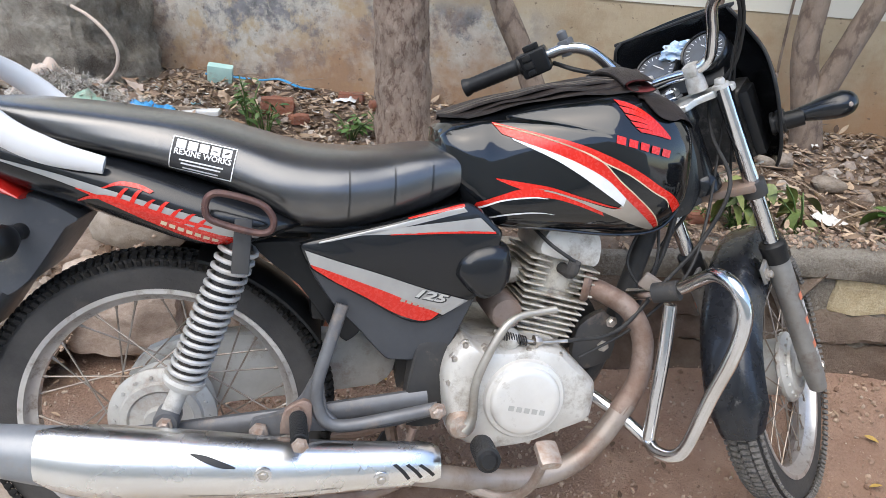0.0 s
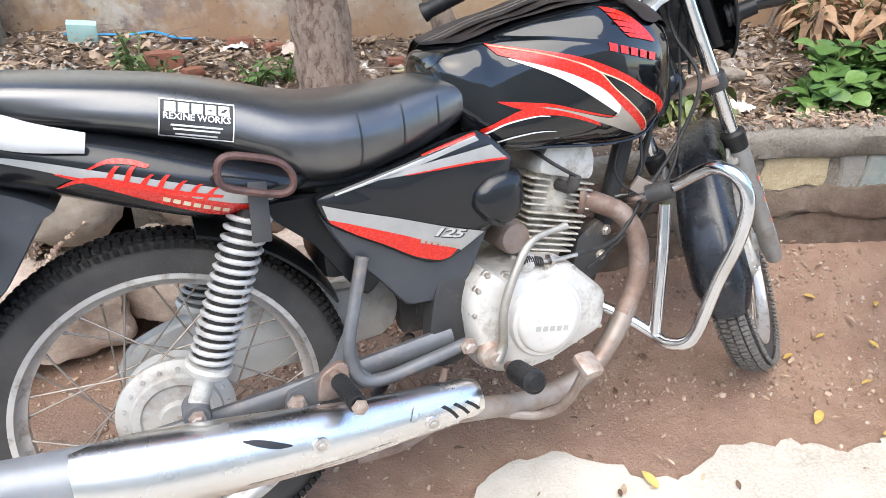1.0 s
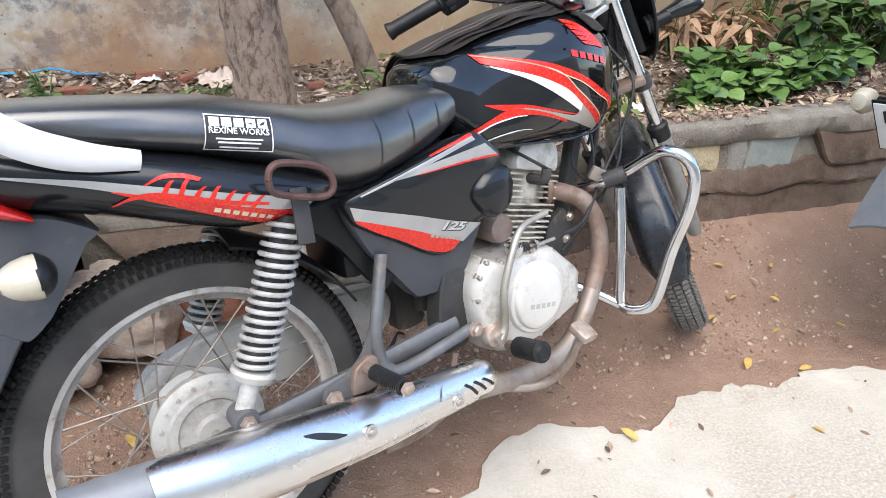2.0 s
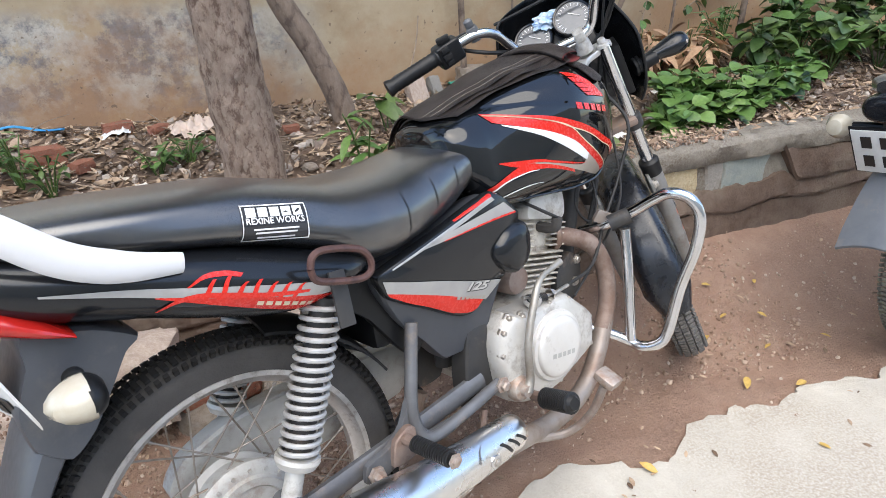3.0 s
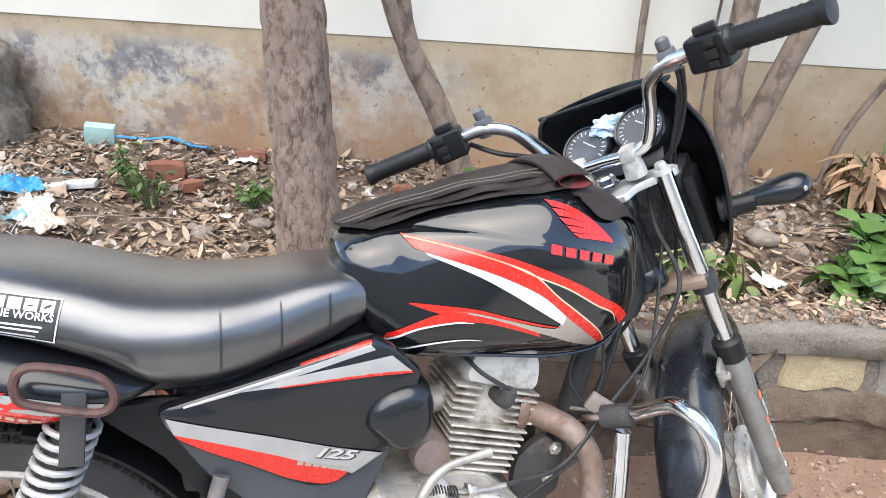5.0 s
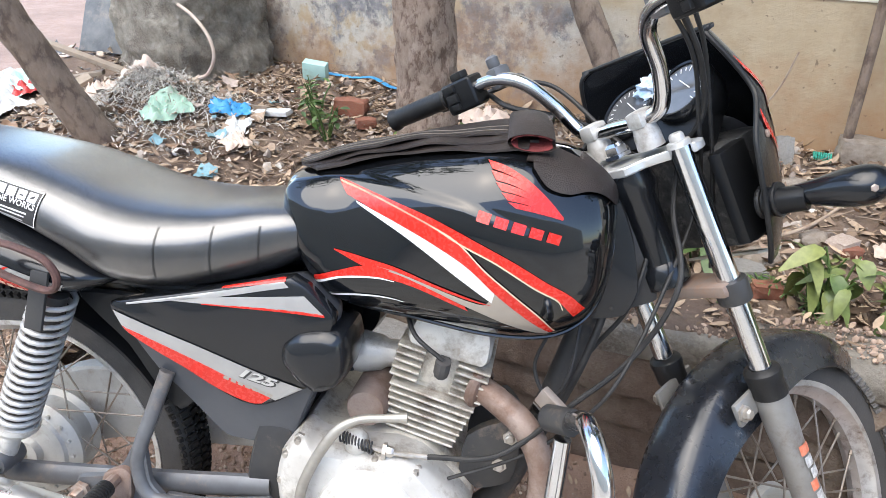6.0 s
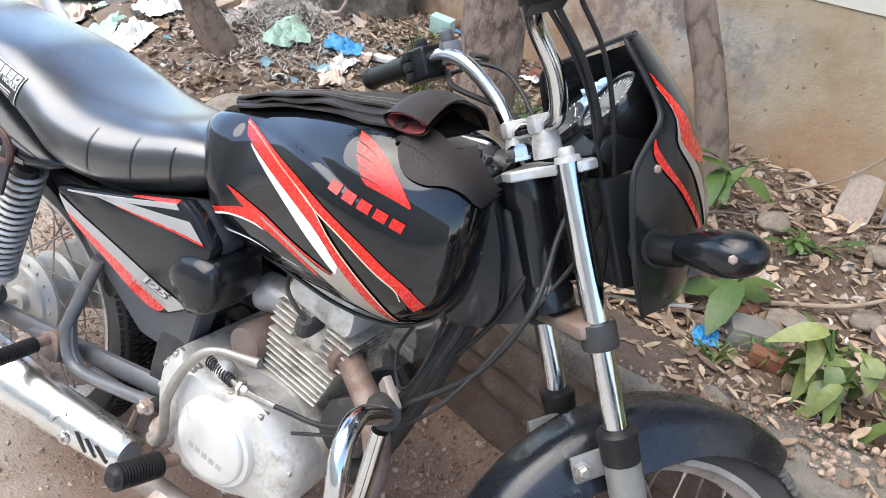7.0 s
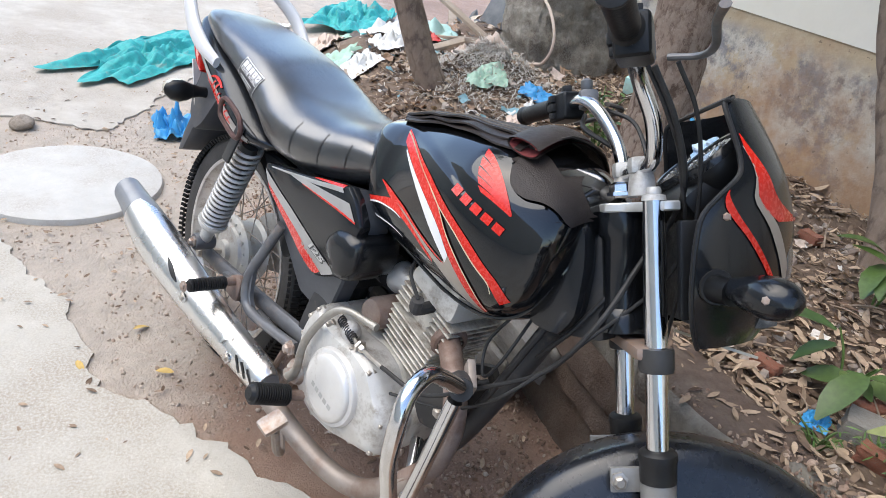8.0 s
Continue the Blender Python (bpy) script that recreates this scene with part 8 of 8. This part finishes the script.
cloth("cardboard", "flattened pinkish cardboard sheet", "cardboard", (-2.9, 0.85, 0.12), (0.42, 0.3, 1), M_PINK, 4, 0.04, 1.2, tilt=(0, -6, 20), n=20, ragged=0.2)
for k, (x, y, sx, mat, name, label) in enumerate(((-1.75, 0.95, 0.13, M_WHITEBAG, "plastic_bag", "crumpled white plastic bag on the heap"), (-2.0, 1.05, 0.16, M_WHITEBAG, "plastic_bag", "crumpled white plastic bag on the heap"), (-1.85, 1.15, 0.09, M_REDBAG, "plastic_bag", "small torn red plastic bag"),
                                                  (-2.35, 1.2, 0.18, M_WHITEBAG, "plastic_sheet", "dirty white plastic sheet in the rubbish"), (-2.3, 0.7, 0.16, M_PINK, "cardboard", "bent scrap of brown cardboard"), (-1.6, 0.75, 0.12, M_WHITEBAG, "plastic_bag", "torn white plastic bag on the bank"),
                                                  (-0.82, 1.3, 0.07, M_BLUE, "plastic_scrap", "scrap of blue plastic by the boulder"), (-0.95, 1.12, 0.08, M_GREENSCRAP, "plastic_scrap", "pale green plastic scrap"), (-0.7, 1.2, 0.07, M_WHITEBAG, "paper", "crumpled pale paper in the litter"),
                                                  (-0.62, 1.12, 0.06, M_PINK, "paper", "faded pinkish paper scrap"), (-0.25, 1.73, 0.05, M_WHITEBAG, "paper", "crumpled white paper by the wall"), (0.02, 1.7, 0.09, M_PINK, "dry_bark", "curled piece of pale dry bark"),
                                                  (1.0, 1.14, 0.022, M_PINK, "paper", "small faded brown paper scrap"), (0.93, 1.05, 0.035, M_BLUE, "plastic_scrap", "small blue plastic scrap"), (-1.5, 1.25, 0.1, M_PINK, "dry_leaf", "large pale dry leaf on the earth heap"), (-1.2, 1.22, 0.09, M_PINK, "dry_leaf", "large pale dry leaf on the earth heap"),
                                                  (-3.3, 1.5, 0.3, M_WHITEBAG, "plastic_sheet", "white plastic sheet in the rubbish"), (-2.7, 1.6, 0.25, M_DARKSHEET, "plastic_sheet", "dark grey plastic sheet"), (1.42, 1.12, 0.04, M_WHITEBAG, "paper", "small white scrap of paper in the litter"))):
    cloth(name, label, name.replace("_", " "), (x, y, 0.0), (sx, sx * 0.7, 1), mat, 10 + k, sx * 0.45, 2.4, tilt=(0, 0, 37 * k), n=18, ragged=0.22, fn=lambda a, b: max(bed_z(a, b), ground_z(a, b)) + 0.012)
# more refuse strewn where the bank meets the yard
rnd = random.Random(77)
for k in range(26):
    x, y = rnd.uniform(-4.2, -1.75), rnd.uniform(0.35, 1.45)
    sx = rnd.uniform(0.05, 0.17)
    mat, name, label = rnd.choice(((M_WHITEBAG, "plastic_bag", "crumpled dirty white plastic bag on the heap"), (M_PINK, "cardboard", "torn piece of faded brown cardboard"), (M_WHITEBAG, "paper", "crumpled sheet of dirty white paper"), (M_DARKSHEET, "plastic_sheet", "torn dark grey plastic sheet"), (M_GREENSCRAP, "plastic_scrap", "pale green torn plastic scrap"), (M_TEALBOX, "carton", "flattened pale teal paper carton")))
    cloth(name, label, name.replace("_", " "), (x, y, 0.0), (sx, sx * rnd.uniform(0.5, 0.9), 1), mat, 60 + k, sx * 0.35, 2.0, tilt=(0, 0, rnd.uniform(0, 360)), n=14, ragged=0.5, fn=lambda a, b: max(bed_z(a, b), ground_z(a, b)) + 0.012)
ribbon = [(-0.88, 1.78), (-0.78, 1.83), (-0.66, 1.84), (-0.58, 1.86), (-0.49, 1.85), (-0.42, 1.83)]
tagged(finish("plastic_ribbon", tube_mesh([(x, y, bed_z(x, y) + 0.025 + 0.008 * math.sin(40 * x)) for x, y in ribbon], 0.016, 8, 8, r2=0.004), M_BLUE), "twisted bright blue plastic ribbon along the wall", "plastic ribbon")
tagged(finish("carton", block_mesh((0.1, 0.045, 0.075), at(-0.8, 1.76, bed_z(-0.8, 1.76) + 0.035, 14, 6, 20), 0.004), M_TEALBOX), "small pale teal carton by the wall", "carton")
tagged(finish("foam_strip", block_mesh((0.16, 0.05, 0.018), at(-0.68, 1.36, bed_z(-0.68, 1.36) + 0.018, 4, -5, 10), 0.004), M_WHITEBAG), "white foam strip lying in the litter", "foam strip")
for x, y, z, L, rx, ry, rz in ((-1.75, 1.35, 0.62, 0.5, 0, 18, 25), (-1.9, 1.2, 0.5, 0.6, 0, -10, 40), (-1.65, 1.15, 0.5, 0.3, 20, -24, 70), (-2.2, 1.45, 0.5, 0.7, 0, 6, -20)):
    tagged(finish("plank", block_mesh((L, 0.05, 0.018), at(x, y, z, rx, ry, rz), 0.003), M_WOOD), "weathered wooden plank leaning on the rubbish", "plank")
tagged(finish("sheet_metal", block_mesh((0.5, 0.012, 0.4), at(-1.9, 1.72, 0.75, -25, 0, 12), 0.003), M_DARKSHEET), "bent dark grey sheet leaning by the boulder", "metal sheet")
tagged(finish("wire_loop", tube_mesh([(-1.212, 1.45, 0.86), (-1.144, 1.45, 0.829), (-1.08, 1.45, 0.776), (-1.047, 1.45, 0.719), (-1.053, 1.45, 0.659), (-1.1, 1.45, 0.602), (-1.163, 1.45, 0.582)], 0.0065, 8, 8), M_PINK), "stiff pale vine stem looped over the boulder", "vine stem")
for k in range(14):
    rnd = random.Random(200 + k)
    x0 = -1.65 + 0.5 * rnd.random()
    tagged(finish("dry_stalk", tube_mesh([(x0, 1.6 + 0.2 * rnd.random(), 0.91), (x0 + 0.1, 1.58 + 0.2 * rnd.random(), 0.94), (x0 + 0.22, 1.55 + 0.2 * rnd.random(), 0.91)], 0.004, 6, 4), M_TWIG), "dry stalk lying on the boulder", "stalk", "dry stalks")
tagged(finish("fallen_branch", tube_mesh([on_bed(0.96, 1.25, 0.02), on_bed(1.1, 1.32, 0.05), on_bed(1.2, 1.42, 0.14), on_bed(1.27, 1.5, 0.25)], [0.006, 0.004, 0.002], 8, 6), M_TWIG), "long thin dry branch arching over the litter", "branch")


def build_scraps():
    """Torn paper, leaf sheaths and plastic flakes mixed through the heap and the bed, too many to count."""
    rnd = random.Random(17)
    for name, mat, count, spots, size in (("rubbish_scraps", M_SCRAP, 750, (-2.6, -0.5, 0.7, 1.7), (0.012, 0.075)), ("paper_scraps", M_SCRAPPALE, 260, (-0.9, 2.4, 1.02, 1.75), (0.012, 0.045))):
        verts, faces = [], []
        for _ in range(count):
            x, y = rnd.uniform(spots[0], spots[1]), rnd.uniform(spots[2], spots[3])
            L = size[0] * (size[1] / size[0]) ** (rnd.random() ** 1.6)
            m = Matrix.Translation((x, y, max(bed_z(x, y), ground_z(x, y)) + 0.006 + 0.02 * rnd.random())) @ pose(0, 0, 0, rnd.gauss(0, 16), rnd.gauss(0, 14), rnd.uniform(0, 360))
            k, seed, asp = len(verts), rnd.random() * 40, rnd.uniform(0.25, 0.9)
            for i in range(5):
                for j in range(5):
                    u, v = i / 2 - 1, j / 2 - 1
                    n = noise.noise((u * 1.3 + seed, v * 1.3, seed))
                    verts.append(m @ Vector((u * L * 0.5 * (1 + 0.4 * noise.noise((v + seed, 3, 1))), v * L * 0.5 * asp * (1 + 0.4 * noise.noise((u + seed, 9, 1))), L * 0.25 * n + 0.15 * L * u * u)))
            for i in range(4):
                for j in range(4):
                    a = k + i * 5 + j
                    faces.append((a, a + 5, a + 6, a + 1))
        tagged(new(name, mesh_of(name, verts, faces, mat)), "scattered torn scraps of paper and plastic in the litter", "litter", "", "stuff")


def build_straw():
    rnd = random.Random(23)
    verts, faces = [], []
    for _ in range(5200):
        a, r = rnd.uniform(0, 2 * math.pi), abs(rnd.gauss(0, 0.19))
        x, y = -1.12 + 1.2 * r * math.cos(a), 1.2 + r * math.sin(a)
        p = Vector((x, y, bed_z(x, y) + 0.004 + 0.012 * rnd.random()))
        d = Vector((rnd.gauss(0, 1), rnd.gauss(0, 1), rnd.gauss(0, 0.25))).normalized() * rnd.uniform(0.02, 0.06)
        w = Vector((-d.y, d.x, 0)).normalized() * rnd.uniform(0.0008, 0.002)
        k = len(verts)
        verts += [p - w, p + w, p + d * 0.5 + w + Vector((0, 0, 0.006)), p + d * 0.5 - w + Vector((0, 0, 0.006)), p + d + w, p + d - w]
        faces += [(k, k + 1, k + 2, k + 3), (k + 3, k + 2, k + 4, k + 5)]
    tagged(new("straw", mesh_of("straw", verts, faces, M_STRAW)), "matted grey straw over the earth heap", "straw", "", "stuff")


M_STRAW = leaf_material("weathered grey straw", (0.34, 0.31, 0.27), (0.62, 0.58, 0.52), 0.9)
build_straw()


def scrap_material(name, colours):
    m = leaf_material(name, (0, 0, 0), (1, 1, 1), 0.6)
    for node in m.node_tree.nodes:
        if node.type == "VALTORGB":
            ramp = node.color_ramp
            ramp.interpolation = "CONSTANT"
            while len(ramp.elements) < len(colours):
                ramp.elements.new(0.5)
            for k, (e, c) in enumerate(zip(ramp.elements, colours)):
                e.position, e.color = k / len(colours), (*c, 1)
    return m


M_SCRAP = scrap_material("mixed rubbish", [(0.6, 0.58, 0.54), (0.4, 0.32, 0.25), (0.3, 0.19, 0.12), (0.24, 0.16, 0.11), (0.46, 0.4, 0.33), (0.12, 0.1, 0.09), (0.5, 0.4, 0.34), (0.36, 0.26, 0.18), (0.18, 0.32, 0.36), (0.33, 0.29, 0.24), (0.26, 0.2, 0.15), (0.44, 0.34, 0.25)])
M_SCRAPPALE = scrap_material("pale scraps", [(0.62, 0.58, 0.52), (0.5, 0.4, 0.32), (0.56, 0.48, 0.4), (0.38, 0.3, 0.22)])
build_scraps()


# ---------------------------------------------------------------- another motorcycle parked ahead, seen from its tail
M_GREYGUARD = material("sun-faded grey mudguard", (0.1, 0.11, 0.125), (0.15, 0.16, 0.175), 0.4, scale=8, bscale=200, dirt=(0.22, 0.19, 0.16), dirt_at=0.68, dirt_scale=12)
M_GREENGRIT = material("muddy green-grey tread", (0.09, 0.085, 0.075), (0.2, 0.19, 0.16), 0.85, scale=90, bump=0.4, bscale=300, dirt=(0.28, 0.29, 0.2), dirt_at=0.6, dirt_scale=60)


def build_neighbour():
    ob = tagged(new("motorcycle"), "second dark motorcycle parked ahead with a faded grey mudguard", "motorcycle")
    ob.matrix_world = Matrix.Translation((1.965, 0.2, 0.012)) @ pose(0, 0, 0, -8, 0, 14)
    wheel("rear_wheel", at(0, 0, 0.3), 0.302, 0.05, 0.232, 0.075, 1, M_GREENGRIT, ob, "mud-caked rear wheel")
    wheel("front_wheel", at(1.26, 0, 0.3), 0.302, 0.042, 0.235, 0.072, 1, M_GREENGRIT, ob, "wire-spoked front wheel")
    bm = bmesh.new()
    rings = []
    for x, z, w in smooth_line([(0.2, 0.62, 0.06), (0.0, 0.665, 0.065), (-0.2, 0.65, 0.07), (-0.33, 0.585, 0.078), (-0.42, 0.49, 0.085), (-0.46, 0.43, 0.088)], 5):
        rings.append([(x, y * w, z - 0.02 * y * y) for y in np.linspace(-1, 1, 9)] + [(x + 0.003, y * (w - 0.003), z - 0.006 - 0.02 * y * y) for y in np.linspace(1, -1, 9)])
    loft(bm, rings)
    part("rear_mudguard", bm, M_GREYGUARD, ob, "faded grey plastic mudguard flap")
    m = at(-0.375, 0, 0.645, 0, -28, 0)
    plate = part("number_plate", block_mesh((0.004, 0.2, 0.13), m, 0.0015), M_PLATE, ob, "white number plate in a dark frame")
    part("plate_frame", block_mesh((0.006, 0.212, 0.142), m @ at(0.006, 0, 0), 0.002), M_PLASTIC, plate)
    for row in (0.03, -0.028):
        for k in range(4):
            part("plate_bar", block_mesh((0.002, 0.024, 0.034), m @ at(-0.0032, -0.066 + 0.044 * k, row)), M_DECALBLACK, plate)
    bm = bmesh.new()
    loft(bm, oval_sections([(-0.42, 0.78, 0.74, 0.05), (-0.4, 0.79, 0.72, 0.08), (-0.25, 0.79, 0.69, 0.11), (0.0, 0.765, 0.66, 0.12), (0.25, 0.73, 0.62, 0.11)], 28, 5, 0.6, 0.8, 0.9))
    part("tail_cowl", bm, M_SATIN, ob)
    bm = bmesh.new()
    loft(bm, oval_sections([(-0.38, 0.82, 0.785, 0.06), (-0.3, 0.83, 0.775, 0.1), (0, 0.81, 0.745, 0.125), (0.25, 0.77, 0.69, 0.13), (0.45, 0.77, 0.7, 0.12), (0.52, 0.77, 0.73, 0.06)], 28, 5, 0.62, 0.72, 0.97))
    part("seat", bm, M_SEAT, ob)
    bm = bmesh.new()
    loft(bm, oval_sections([(0.47, 0.8, 0.76, 0.05), (0.52, 0.84, 0.7, 0.1), (0.65, 0.88, 0.66, 0.13), (0.8, 0.89, 0.66, 0.135), (0.9, 0.86, 0.7, 0.11), (0.94, 0.82, 0.75, 0.05)], 32, 6, 0.8, 0.82, 0.8))
    part("fuel_tank", bm, M_PAINT, ob)
    part("engine", block_mesh((0.32, 0.22, 0.26), at(0.62, 0, 0.36), 0.05, 3), M_FIN, ob)
    for y in (-1, 1):
        st = part("rear_indicator", tube_mesh([(-0.34, y * 0.05, 0.7), (-0.345, y * 0.12, 0.7)], 0.012, 10, smooth=False), M_PLASTIC, ob)
        part("indicator_lens", lathe_mesh([(0, -0.035), (0.018, -0.03), (0.03, -0.01), (0.032, 0.008), (0.02, 0.03), (0, 0.036)], (-0.35, y * 0.15, 0.7), (-1, 0, 0), 18), M_LENSCLEAR, st, "clear indicator lens")
        part("rear_shock", tube_mesh([(0.13, y * 0.13, 0.63), (0.02, y * 0.13, 0.33)], 0.026, 12, smooth=False), M_FRAME, ob)
        part("swingarm", tube_mesh([(0.0, y * 0.1, 0.3), (0.48, y * 0.09, 0.34)], 0.017, 10, smooth=False), M_FRAME, ob)
        part("frame_tube", tube_mesh([(-0.3, y * 0.08, 0.72), (0.1, y * 0.1, 0.66), (0.5, y * 0.08, 0.64), (0.95, y * 0.02, 0.82)], 0.012, 10), M_FRAME, ob)
        part("fork_leg", tube_mesh([(0.95, y * 0.09, 0.9), (1.26, y * 0.09, 0.3)], 0.019, 12, smooth=False), M_CHROME, ob)
    part("down_tube", tube_mesh([(0.95, 0, 0.82), (0.82, 0, 0.5), (0.75, 0, 0.24)], 0.018, 10), M_FRAME, ob)
    part("steering_head", tube_mesh([(0.94, 0, 0.92), (1.02, 0, 0.72)], 0.05, 12, smooth=False), M_FRAME, ob)
    part("handlebar", tube_mesh([(0.78, -0.35, 1.0), (0.85, -0.2, 1.02), (0.95, -0.06, 0.93), (0.95, 0.06, 0.93), (0.85, 0.2, 1.02), (0.78, 0.35, 1.0)], 0.011, 10), M_CHROME, ob)
    part("side_stand", tube_mesh([(0.5, 0.1, 0.28), (0.45, 0.2, 0.12), (0.43, 0.26, 0.035)], 0.011, 8), M_FRAME, ob)
    part("muffler", tube_mesh([(0.75, -0.1, 0.28), (0.4, -0.15, 0.26), (0.1, -0.17, 0.28), (-0.28, -0.18, 0.34)], [0.02, 0.022, 0.045, 0.04], 14), M_MUFFLER, ob)
    return ob


build_neighbour()


# an added wall, out of view behind the walk, keeps bright horizon out of reflections
def build_reflection_wall():
    bm = bmesh.new()
    block(bm, (30, 0.25, 3.8), at(0, -5.8, 1.88), 0.02)
    return tagged(finish("wall_unseen", bm, M_CREAM), "added unseen wall that darkens low reflections", "wall", "", "structure")


build_reflection_wall()
